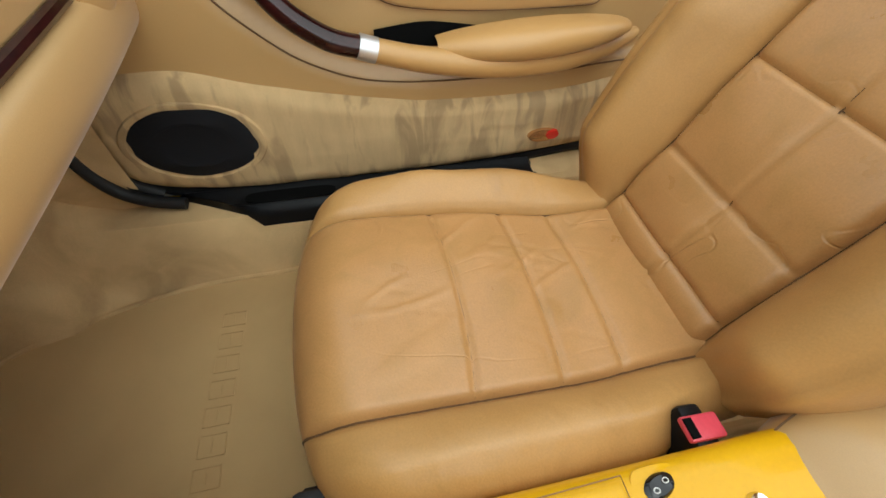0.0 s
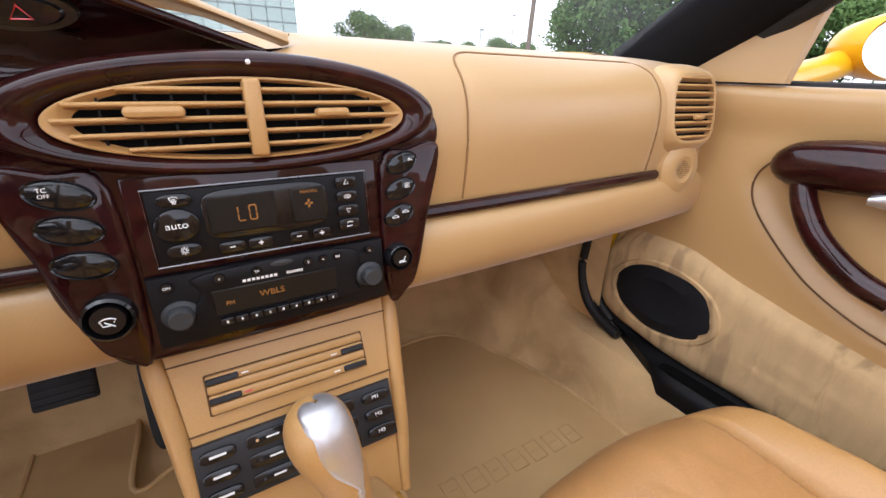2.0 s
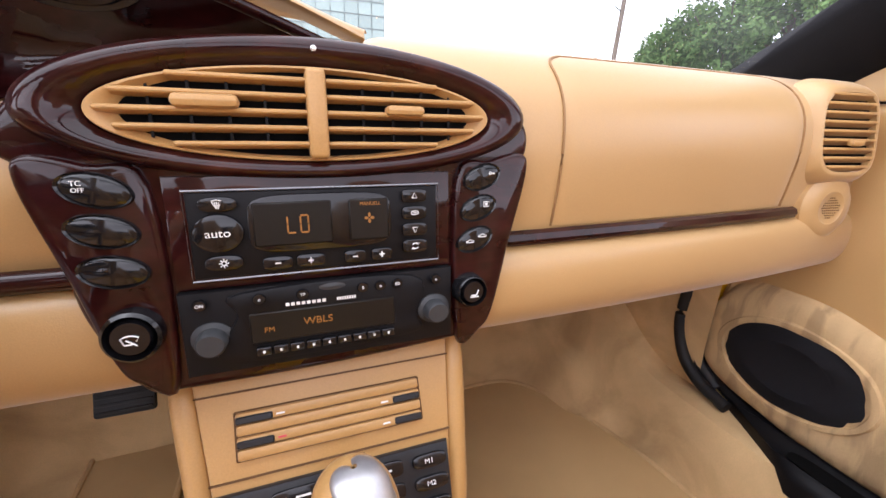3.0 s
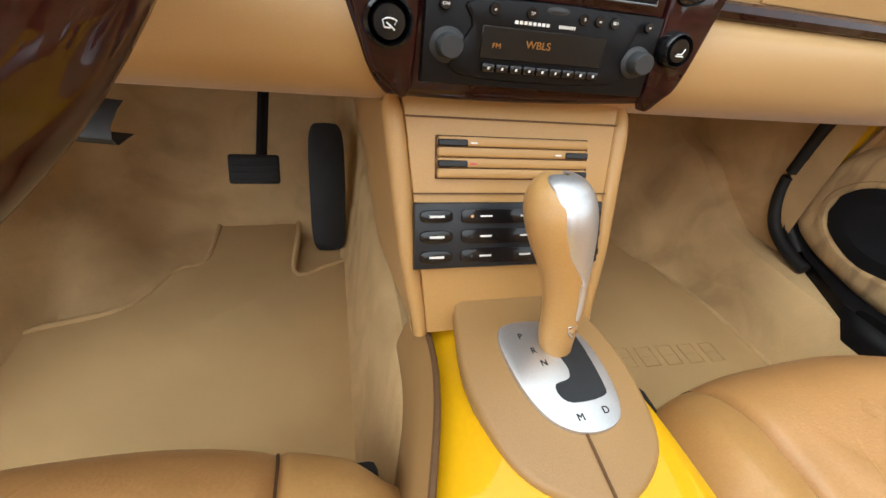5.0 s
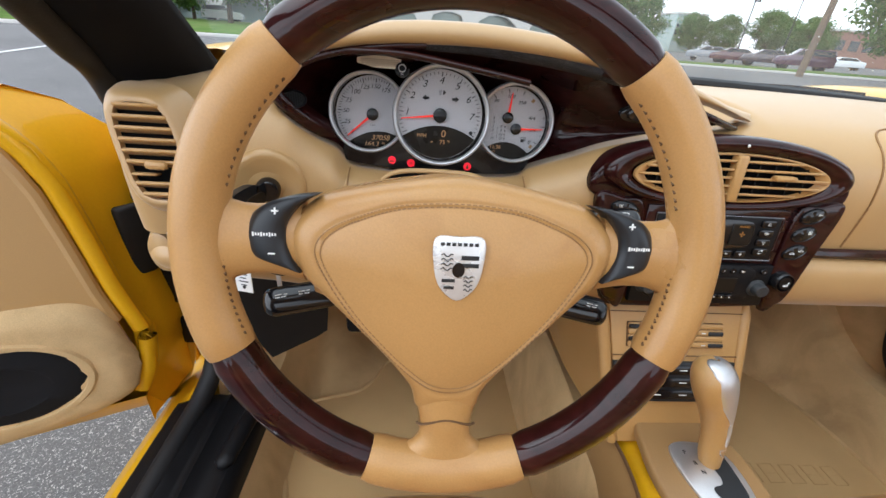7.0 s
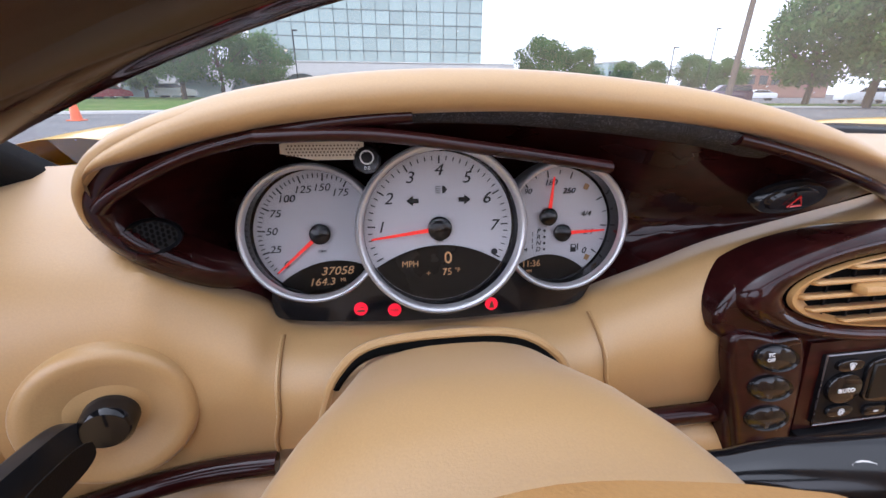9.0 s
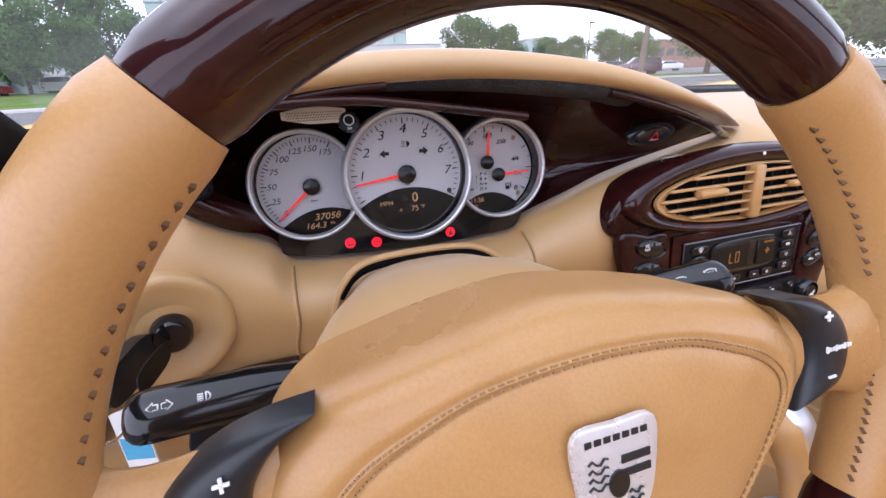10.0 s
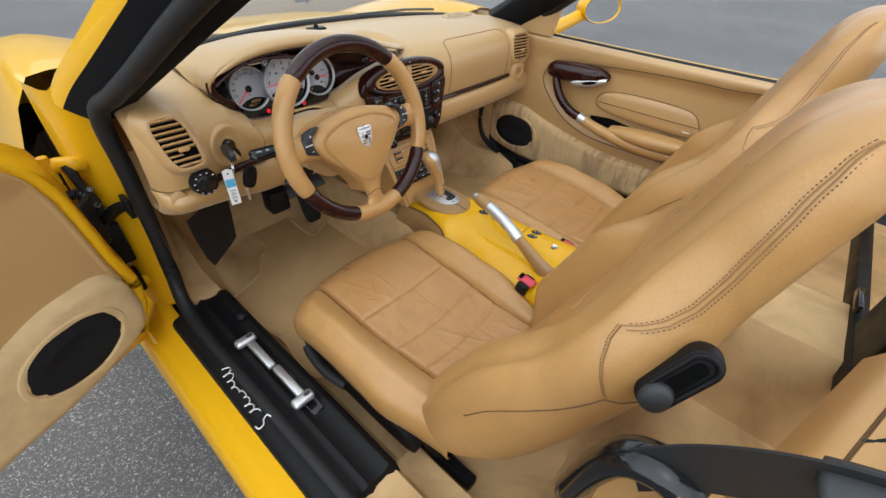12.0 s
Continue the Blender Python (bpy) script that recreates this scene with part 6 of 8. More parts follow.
# ---- seats ----
def seat(cx, out, lean, label):
    """A one-piece sports seat; out is the side towards the door, lean the backrest's angle."""
    s = thing("seat", (cx, -0.2, 0.24), label, "car seat", "front seats")
    rear = -0.43
    CUTS = (-0.105, -0.215, -0.295)

    def seam_at(q, y):
        return (0.150 - 0.022 * sm(-0.10, -0.36, y)) if q == out else (0.150 - 0.006 * sm(-0.2, -0.36, y))

    def half(y):
        return 0.236 - 0.036 * sm(-0.24, -0.42, y)

    def front_of(u):
        return 0.118 - 0.040 * abs(u) ** 2.6

    def wrinkle(a, b, k, amount):
        q = Vector((a * 8 + b * 30 + cx * 9, b * 8 - a * 24, cx * 7 + k))
        w = noise.noise(q + Vector((0, 0, 2 * noise.noise(q * 0.5))))
        return amount * (max(0, 1 - abs(w) * 5) - 0.3)

    def fold(a, b, k):
        """A few long soft creases where the leather has stretched."""
        q = Vector((a * 17 + b * 7 + cx * 9 + k, b * 5 - a * 2, cx * 7 + k))
        w = noise.noise(q + Vector((0, 0, 0.7 * noise.noise(q * 0.6))))
        where = sm(-0.15, 0.25, noise.noise(Vector((a * 9 + k, b * 9 + cx * 11, 2.0))))
        q2 = Vector((a * 36 - b * 12 + k, b * 8 + a * 3, cx * 5 + k))
        w2 = noise.noise(q2 + Vector((0, 0, 0.6 * noise.noise(q2 * 0.5))))
        where2 = sm(-0.05, 0.3, noise.noise(Vector((a * 13 + k + 5, b * 13, 7.0))))
        return where * (max(0.0, 1 - abs(w) * 8) - 0.2) - 0.42 * where2 * max(0.0, 1 - abs(w2) * 12)

    def top(d, y, yf):
        q = 1 if d > 0 else -1
        si, so, a = seam_at(q, y), half(y), abs(d)
        z = 0.447 + 0.026 * sm(-0.30, 0.06, y)
        if a < si:
            z += 0.010 * (1 - (a / si) ** 2) - 0.012 * sm(-0.05, -0.25, y) * (1 - (a / si) ** 2)
            for c in CUTS:
                z -= groove(y - c - 0.012 * (d / 0.15) ** 2, 0.0040, 0.0045)
            e = sm(si, si - 0.05, a) * sm(0.07, -0.04, y)
            z += e * fold(d, y, 0.0) * (0.0036 if cx < 0 else 0.0026) + rough((d, y, cx), 9, 0.005)
        else:
            k = (a - si) / (so - si)
            z += (0.006 + 0.028 * sm(0.09, -0.12, y) - 0.026 * sm(-0.22, -0.40, y)) * math.sin(min(1.0, k * 1.25) * math.pi * 0.62) - 0.022 * max(0, k - 0.62) ** 1.5 / 0.23
            z += rough((d, y, cx), 12, 0.003) + wrinkle(d, y, 5.0, 0.0008)
        z -= groove(a - si, 0.0055, 0.013) * sm(yf + 0.01, yf - 0.03, y)
        f = yf - y
        R = 0.085
        if f < R:
            z -= R * 0.9 * (1 - math.sqrt(max(0.0, 1 - ((R - f) / R) ** 2)))
        return z

    def column(u, side):
        """One strip of the cushion from its lower front lip to its rear; u runs over the middle or a bolster."""
        pts = []
        uu = u if side == 0 else side * (0.636 + 0.364 * u)
        yf = front_of(uu)
        ys = [yf - 0.10 * (1 - math.cos(k * math.pi / 2)) for k in np.linspace(0, 1, 24)] + list(np.linspace(yf - 0.104, rear, 110))
        for y in ys:
            si_l, si_r, so = seam_at(-1, y), seam_at(1, y), half(y)
            if side == 0:
                d = u / 0.636 * (si_r if u > 0 else si_l)
            else:
                d = side * (seam_at(side, y) + u * (so - seam_at(side, y)))
            c = 1 - 0.10 * (1 - math.sqrt(max(0.0, 1 - max(0.0, (y - yf + 0.09) / 0.09) ** 2))) * abs(d) / 0.236
            pts.append((cx + d * c, y, top(d, y, yf)))
        x, y, z = pts[0]
        low = [(x - (x - cx) * 0.05, y - dy, max(0.34, z - dz)) for dy, dz in ((0.022, 0.075), (0.008, 0.048), (0.001, 0.022))]
        return low + pts
    part("centre_panel", sheet([column(u, 0) for u in np.linspace(-0.636, 0.636, 71)]), SEAT_WORN, s, "creased leather centre of the cushion", 75)
    for c in CUTS:
        line = []
        for u in np.linspace(-0.97, 0.97, 40):
            d = u * (seam_at(1, c) if u > 0 else seam_at(-1, c))
            y = c + 0.012 * (d / 0.15) ** 2
            line.append((cx + d, y, top(d, y, 0.118) - 0.0002))
        part("cross_seam", tube(line, 0.0009, 4), SEAM_SOFT, s)
    for q in (-1, 1):
        strips = [column(u, q) for u in np.linspace(0, 1, 22)]
        last = strips[-1]
        for dx, dz in ((0.006, -0.006), (0.0105, -0.020), (0.012, -0.05), (0.008, -0.08), (-0.004, -0.10)):
            strips.append([(p[0] + q * dx * sm(0.0, 0.03, p[2] - 0.345 + 0.02), p[1], max(0.335, p[2] + dz)) for p in last])
        part("bolster", sheet(strips), SEAT, s, "", 75)
        # dark cord along the groove, its colour carries the groove's shade
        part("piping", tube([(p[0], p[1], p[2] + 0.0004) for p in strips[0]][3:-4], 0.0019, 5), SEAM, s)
    part("base", box((0.40, 0.44, 0.12), (cx, -0.19, 0.335), 0.02, 2), BLACK, s, "black plastic seat base")
    part("side_valance", slab(spline([(-0.33, 0.315), (-0.05, 0.315), (0.01, 0.335), (0.03, 0.375), (0.0, 0.385), (-0.33, 0.365)], 5, True), 0.02, Matrix(((0, 0, out, cx + out * 0.218), (1, 0, 0, 0), (0, 1, 0, 0), (0, 0, 0, 1)))), BLACK, s, "black side trim with adjusters")
    part("height_handle", box((0.03, 0.05, 0.115 if out > 0 else 0.095), (cx - out * 0.208, 0.090 if out > 0 else 0.072, 0.368 if out > 0 else 0.352), 0.008, 2), RUBBER, s, "black height handle")
    part("adjuster", tube(spline([(cx + out * 0.240, -0.14, 0.345), (cx + out * 0.250, -0.08, 0.347), (cx + out * 0.247, -0.02, 0.352), (cx + out * 0.240, 0.01, 0.358)], 5), 0.013, 10, flat=0.7), RUBBER, s)
    for q in (-1, 1):
        part("rail", box((0.03, 0.62, 0.03), (cx + q * 0.17, -0.17, 0.245), 0.004, 1), BLACK, s, "black seat rail")
    # backrest
    O = np.array((cx, -0.407, 0.424))
    U, F = np.array((0, -math.sin(radians(lean)), math.cos(radians(lean)))), np.array((0, math.cos(radians(lean)), math.sin(radians(lean))))
    S0, ROWS, ARCH = 0.765, (0.048, 0.148, 0.285), 0.43
    shoulder = spline([(0, 0.205), (0.08, 0.235), (0.20, 0.247), (0.34, 0.243), (0.43, 0.230), (0.49, 0.219), (0.535, 0.198), (0.575, 0.168), (0.62, 0.147), (0.67, 0.137), (0.718, 0.122), (0.75, 0.096), (0.765, 0.060)], 5)

    def width(t):
        return float(np.interp(t, shoulder[:, 0], shoulder[:, 1]))

    def inner(t):
        return float(np.interp(t, [0, 0.05, 0.28, 0.38, 0.43, 0.54, 0.68, 0.765], [0.132, 0.128, 0.123, 0.115, 0.100, 0.088, 0.070, 0.030]))

    def bulge(d, t):
        a, wi, wo = abs(d), inner(t), width(t)
        z = 0.0
        if a >= wi:
            k = (a - wi) / max(1e-4, wo - wi)
            amp = 0.066 * sm(-0.02, 0.10, t) * (1 - sm(0.28, 0.50, t)) + 0.004
            z += amp * math.sin(min(1, k * 1.15) * math.pi * 0.72)
        z += (0.026 * sm(0.40, 0.50, t) + 0.012 * sm(0.50, 0.66, t)) * (1 - (a / (wo + 1e-4)) ** 2 * 0.55)
        z -= groove(a - wi, 0.007, 0.012) * (1 - sm(0.40, 0.45, t))
        if a < wi and t < 0.43:
            edges = (0.0,) + ROWS + (ARCH,)
            for c in ROWS:
                z -= groove(t - c, 0.0034, 0.0046)
            for lo, hi in zip(edges[:-1], edges[1:]):
                if lo <= t < hi:
                    z += 0.006 * math.sin(math.pi * (t - lo) / (hi - lo)) ** 0.8
            z -= groove(d + 0.01 * out, 0.0034, 0.0046) * (1 - sm(0.30, 0.36, t))
            z += fold(d, t, 9.0) * 0.0016 * sm(wi, wi - 0.03, a)
            z -= groove(t - ARCH + 0.02 * (a / wi) ** 2, 0.008, 0.012)
        z += rough((d, t, cx), 9, 0.004)
        e = S0 - t
        if e < 0.08:
            z -= 0.06 * (1 - math.sqrt(max(0, 1 - ((0.08 - e) / 0.08) ** 2)))
        return z

    TS = list(np.linspace(0, 0.685, 160)) + list(S0 - 0.08 * (1 - np.sin(np.linspace(0.05, 1, 18) * math.pi / 2)))

    def back_panel(nd, edge=0):
        rows = []
        for t in TS:
            row = []
            wi, wo = inner(t), width(t)
            a0, a1 = (-wi, wi) if edge == 0 else (edge * wi, edge * wo)
            for d in np.linspace(a0, a1, nd):
                row.append(O + U * t + F * (0.02 + bulge(d, t)) + np.array((d, 0, 0)))
            if edge:
                depth = np.interp(t, [0, 0.2, 0.45, 0.60, 0.71, 0.765], [0.10, 0.118, 0.104, 0.084, 0.062, 0.02])
                p0 = row[-1]
                rel = float(np.dot(p0 - O, F))
                for k, dx in ((0.06, 0.006), (0.16, 0.012), (0.28, 0.0155), (0.42, 0.016), (0.56, 0.012), (0.72, 0.002), (0.88, -0.018), (1.0, -0.05)):
                    row.append(p0 + np.array((edge * dx * min(1, wo / 0.16), 0, 0)) - F * (rel + depth - 0.03) * k)
            rows.append(row)
        return rows
    part("backrest_centre", sheet(back_panel(47)), SEAT_WORN, s, "creased leather centre of the backrest with seams", 75)

    def on_back(d, t, h=0.0196):
        return O + U * t + F * (h + bulge(d, t)) + np.array((d, 0, 0))
    for c in ROWS:
        # backrest seams drawn dark, with the shade of the creases in their colour
        w = inner(c) - 0.003
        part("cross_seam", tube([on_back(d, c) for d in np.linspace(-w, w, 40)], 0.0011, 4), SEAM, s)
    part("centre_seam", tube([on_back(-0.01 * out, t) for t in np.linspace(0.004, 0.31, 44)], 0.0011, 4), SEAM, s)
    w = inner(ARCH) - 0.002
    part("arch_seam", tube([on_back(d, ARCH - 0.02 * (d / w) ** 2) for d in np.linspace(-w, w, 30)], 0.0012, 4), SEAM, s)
    shells = []
    for q in (-1, 1):
        P = back_panel(18, q)
        shells.append(P)
        part("backrest_bolster", sheet(P), SEAT, s, "", 75)
        # same darkened cord for the shade beside the backrest bolster
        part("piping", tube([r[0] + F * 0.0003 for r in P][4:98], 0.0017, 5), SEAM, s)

        def skin(t, j, P=P):
            i = int(np.interp(t, TS, range(len(TS))))
            a = float(np.interp(t, TS, range(len(TS)))) - i
            i2, j0 = min(i + 1, len(TS) - 1), int(j)
            j2, b = min(j0 + 1, len(P[0]) - 1), j - j0
            return (P[i][j0] * (1 - b) + P[i][j2] * b) * (1 - a) + (P[i2][j0] * (1 - b) + P[i2][j2] * b) * a
        for o in (0.0, 0.42):
            line = [skin(t, np.interp(t, [0.533, 0.547, 0.561, 0.582, 0.616, 0.649, 0.679, 0.717, 0.742], [18.7, 19.8, 20.6, 21.1, 21.0, 20.6, 20.2, 19.4, 18.4]) + o) for t in np.linspace(0.533 + 0.004 * o, 0.742, 64)]
            line = [p + np.array((q * 0.0004, 0, 0)) for p in line]
            part("double_seam", tube(line, 0.0010, 4), SEAM_SOFT, s)
            if q == out:
                fwd = -F if o else F
                for i in range(2, len(line) - 1):
                    m0, m1 = line[i] * 0.72 + line[i + 1] * 0.28, line[i] * 0.28 + line[i + 1] * 0.72
                    part("stitch", tube([m0 + fwd * 0.0030 + np.array((q * 0.0006, 0, 0)), m1 + fwd * 0.0030 + np.array((q * 0.0006, 0, 0))], 0.0006, 4), SEAM, s)
        low = [skin(t, np.interp(t, [0.25, 0.307, 0.388, 0.468, 0.478], [19.9, 20.3, 21.1, 22.2, 24.4])) + np.array((q * 0.0005, 0, 0)) for t in list(np.linspace(0.25, 0.465, 30)) + list(np.linspace(0.468, 0.478, 8))]
        part("side_seam", tube(low, 0.0010, 4), SEAM, s)
        down = [skin(t, np.interp(t, [0.472, 0.480, 0.502, 0.520, 0.533], [22.2, 21.6, 20.0, 19.0, 18.7])) + np.array((q * 0.0005, 0, 0)) for t in np.linspace(0.533, 0.472, 24)]
        part("side_seam", tube(down, 0.0010, 4), SEAM_SOFT, s)
        if q == out:
            for i in range(0, len(down) - 1):
                m0, m1 = down[i] * 0.75 + down[i + 1] * 0.25, down[i] * 0.25 + down[i + 1] * 0.75
                part("stitch", tube([m0 + F * 0.0030 + np.array((q * 0.0008, 0, 0)), m1 + F * 0.0030 + np.array((q * 0.0008, 0, 0))], 0.0006, 4), SEAM, s)
    part("back_shell", sheet([[a + (b - a) * k - F * 0.02 * math.sin(math.pi * k) for k in np.linspace(0, 1, 7)] for a, b in zip([r[-1] for r in shells[0]], [r[-1] for r in shells[1]])]), SEAT, s, "", 75)
    ends = [list(shells[0][-1][:0:-1]) + [O + U * S0 + F * (0.02 + bulge(0.0, S0))] + list(shells[1][-1][1:])][0]
    mid = sum(ends) / len(ends) + U * 0.006
    part("top_cap", sheet([[p + (mid - p) * k + U * 0.006 * math.sin(k * math.pi / 2) for p in ends] for k in (0, 0.3, 0.6, 0.98)], closed_v=True), SEAT, s, "", 75)
    # recliner: a flat capsule with a raised rim, a slot and a sliding grey thumb piece
    A = U * 0.92 - np.array((out * 0.36, 0, 0))
    A = A / np.linalg.norm(A)
    N = np.array((out * 0.93, 0, 0)) + U * 0.36
    N = N / np.linalg.norm(N)
    C = O + U * 0.535 - F * 0.045 + np.array((out * 0.206, 0, 0))
    CAP = plane(tuple(C), tuple(A), tuple(np.cross(N, A)))

    def stadium(length, r, n=12):
        return [(length + r * math.cos(a), r * math.sin(a)) for a in np.linspace(-math.pi / 2, math.pi / 2, n)] + [(-length + r * math.cos(a), r * math.sin(a)) for a in np.linspace(math.pi / 2, 3 * math.pi / 2, n)]
    lev = part("recliner_surround", slab(stadium(0.026, 0.0175), 0.020, on(CAP, 0, 0, -0.008), 0.005, 3), BLACK, s, "black recliner lever surround with a slot", 60)
    part("surround_rim", tube([CAP @ Vector((x, y, 0.0125)) for x, y in stadium(0.026, 0.0125)], 0.0030, 8, True), BLACK, lev)
    part("lever_slot", slab(stadium(0.022, 0.0065), 0.0012, on(CAP, 0.002, 0, 0.0118)), VOID, lev)
    part("recliner_lever", lathe([(0, 0.0225), (0.009, 0.0220), (0.0135, 0.0190), (0.0150, 0.0140), (0.0140, 0.0080)], 24, on(CAP, -0.024, 0, 0) @ Matrix.Diagonal((1.15, 0.95, 1, 1))), GREY_RUB, lev, "grey thumb piece", 70)
    return s


seat(-0.352, -1, 24.5, "tan leather sports seat with creased cushion, driver's place")
seat(0.338, 1, 23, "tan leather sports seat with creased cushion, passenger's place")


def buckle(x, y, z, lean):
    b = thing("seat_belt_buckle", (x, y, z - 0.08), "black seat belt buckle with a red release button", "seat belt buckle", "seat belt buckles")
    M = plane((x, y, z), (1, 0, 0), (0, lean, 1))
    part("housing", box((0.030, 0.095, 0.052), (0, -0.045, -0.0), 0.006, 2, M @ Matrix.Rotation(radians(90), 4, "Y")), BLACK, b)
    R = M @ Matrix.Rotation(radians(-90), 4, "X")
    part("release", box((0.026, 0.046, 0.008), (0, 0, 0.004), 0.003, 2, R), RED, b, "red release button")
    part("slot", box((0.020, 0.010, 0.002), (0, 0.017, 0.0085), 0, 1, R), VOID, b)


buckle(-0.130, -0.318, 0.490, -0.15)
buckle(0.108, -0.312, 0.474, -0.15)


# ---- doors ----
CARPET_TOP = spline([(0.415, 0.48), (0.403, 0.555), (0.375, 0.592), (0.33, 0.604), (0.24, 0.600), (0.12, 0.566), (-0.05, 0.533), (-0.17, 0.520), (-0.42, 0.522), (-0.60, 0.555), (-0.80, 0.60)], 6)
CARPET_LOW = spline([(0.415, 0.46), (0.392, 0.405), (0.30, 0.374), (0.14, 0.364), (-0.30, 0.374), (-0.80, 0.42)], 6)
RECESS = spline([(-0.70, 0.835), (-0.45, 0.845), (-0.25, 0.842), (-0.07, 0.828), (0.10, 0.808), (0.175, 0.770), (0.180, 0.715), (0.125, 0.650), (0.05, 0.595), (-0.06, 0.560), (-0.25, 0.553), (-0.46, 0.560), (-0.70, 0.60)], 6, True)


def curve_at(c, y):
    return float(np.interp(-y, -c[:, 0], c[:, 1]))


def near(c, y, z):
    return float(np.sqrt(((c - np.array((y, z))) ** 2).sum(1)).min())


def inside(c, y, z):
    a, b = c, np.roll(c, -1, 0)
    hit = ((a[:, 1] > z) != (b[:, 1] > z)) & (y < (b[:, 0] - a[:, 0]) * (z - a[:, 1]) / (b[:, 1] - a[:, 1] + 1e-12) + a[:, 0])
    return bool(hit.sum() % 2)


RECESS_FINE = spline(RECESS, 4, True)


def door(name, place, label):
    """A door in its own terms: y along the car, z up, w into the cabin; place() sets it in the world."""
    origin = place(0.1, 0.36, 0)
    t = thing(name, origin, label, "car door", "car doors")
    W = lambda P: [[place(*p) for p in row] for row in P]
    pile = SUEDE_EVEN if name == "driver_door" else SUEDE
    rows = []
    def front(z):
        return float(np.interp(z, [0.38, 0.44, 0.51, 0.60, 0.70, 0.77, 0.82, 0.85, 0.885], [0.37, 0.40, 0.412, 0.392, 0.380, 0.370, 0.352, 0.330, 0.295]))
    for k in np.linspace(0, 1, 108):
        row = []
        for v in np.linspace(0, 1, 44):
            y = 0.47 - 1.27 * k
            lo = curve_at(CARPET_TOP, y) - 0.02
            z = lo + (0.872 - lo) * v
            y = min(y, front(z) - 1e-3 * k)
            d = near(RECESS_FINE, y, z)
            w = 0.010
            if inside(RECESS_FINE, y, z):
                w -= 0.012 * sm(0, 0.02, d)
            w -= groove(d, 0.004, 0.005)
            w += 0.012 * sm(0.80, 0.86, z)
            row.append((y, z, w))
        top = 0.872
        y = min(0.47 - 1.27 * k, front(top))
        row += [(y, top + 0.007, 0.016), (y, top + 0.010, 0.004), (y, top + 0.010, -0.02)]
        rows.append(row)
    part("leather_panel", sheet(W(rows)), DASH, t, "tan leather upper panel", 60)
    part("panel_seam", tube([place(p[0], p[1], 0.0100 + 0.012 * sm(0.80, 0.86, p[1])) for p in RECESS_FINE[::2] if p[0] < front(p[1]) - 0.01 and p[0] > -0.69], 0.0016, 5), SEAM, t, "dark seam round the recessed panel")
    part("window_seal", tube([place(y, 0.882, -0.022) for y in np.linspace(0.30, -0.80, 12)], 0.0075, 8), RUBBER, t, "black window seal")
    rows = []
    for y in np.linspace(0.415, -0.80, 90):
        lo, hi = curve_at(CARPET_LOW, y), curve_at(CARPET_TOP, y)
        row = []
        for v in np.linspace(0, 1, 18):
            e = min(v, 1 - v) * max(0.01, hi - lo)
            e = min(e, (0.417 - y) * 1.0)
            row.append((y, lo + (hi - lo) * v, 0.006 + 0.024 * math.sqrt(min(1, e / 0.022)) + rough((y, v, 0), 14, 0.003)))
        rows.append(row)
    part("carpet_panel", sheet(W(rows)), pile, t, "brushed tan suede carpet on the lower door", 60)
    if name != "driver_door":
        part("lower_edge", tube([place(y, curve_at(CARPET_LOW, y) - 0.012, 0.002) for y in np.linspace(0.44, -0.80, 30)], 0.014, 8), BLACK, t, "black lower edge")
    if name != "driver_door":
        part("front_seal", tube([place(y, z, 0.012) for y, z in ((0.43, 0.62), (0.438, 0.52), (0.434, 0.46), (0.412, 0.400), (0.37, 0.372))], 0.014, 10), RUBBER, t, "black rubber door seal")
    sy, sr = (0.255, 0.098) if name == "driver_door" else (0.268, 0.104)
    rows = [[place(sy + sr * k * math.cos(a), 0.484 + 0.070 * k * math.sin(a), w) for a in np.linspace(0, 2 * math.pi, 48, endpoint=False)] for k, w in ((1.14, 0.026), (1.08, 0.034), (1.0, 0.034), (0.97, 0.026))]
    part("speaker_rim", sheet(rows, closed_v=True), pile, t, "suede rim round the speaker")
    rows = [[place(sy + sr * k * math.cos(a), 0.484 + 0.070 * k * math.sin(a), w) for a in np.linspace(0, 2 * math.pi, 48, endpoint=False)] for k, w in ((0.985, 0.029), (0.90, 0.032), (0.60, 0.036), (0.56, 0.034), (0.02, 0.036))]
    part("speaker_cloth", sheet(rows, closed_v=True, caps=True), MESH_BLACK, t, "black oval speaker cover")
    # wood pull handle, silver latch and armrest
    def rod(pts, rad, mat, name, lab="", flat=1.0):
        c = spline(pts, 6)
        return part(name, tube([place(*p) for p in c], np.interp(np.linspace(0, 1, len(c)), np.linspace(0, 1, len(rad)), rad), 16, flat=flat, up=tuple(np.array(place(0, 0.5, 1)) - np.array(place(0, 0.5, 0)))), mat, t, lab, 60)
    rod([(0.152, 0.776, 0.012), (0.130, 0.781, 0.030), (0.075, 0.787, 0.036), (0.01, 0.791, 0.034), (-0.045, 0.793, 0.024), (-0.082, 0.791, 0.008)], [0.018, 0.032, 0.035, 0.034, 0.028, 0.010], WOOD, "wood_grip_top", "dark lacquered wood grip")
    rod([(0.122, 0.775, 0.030), (0.105, 0.735, 0.046), (0.070, 0.690, 0.056), (0.020, 0.655, 0.060), (-0.025, 0.640, 0.058)], [0.015, 0.0155, 0.016, 0.0165, 0.0165], WOOD, "wood_pull", "curved dark wood door pull")
    rod([(-0.022, 0.6415, 0.058), (-0.048, 0.633, 0.057)], [0.0185, 0.0185], SILVER, "silver_collar", "silver collar")
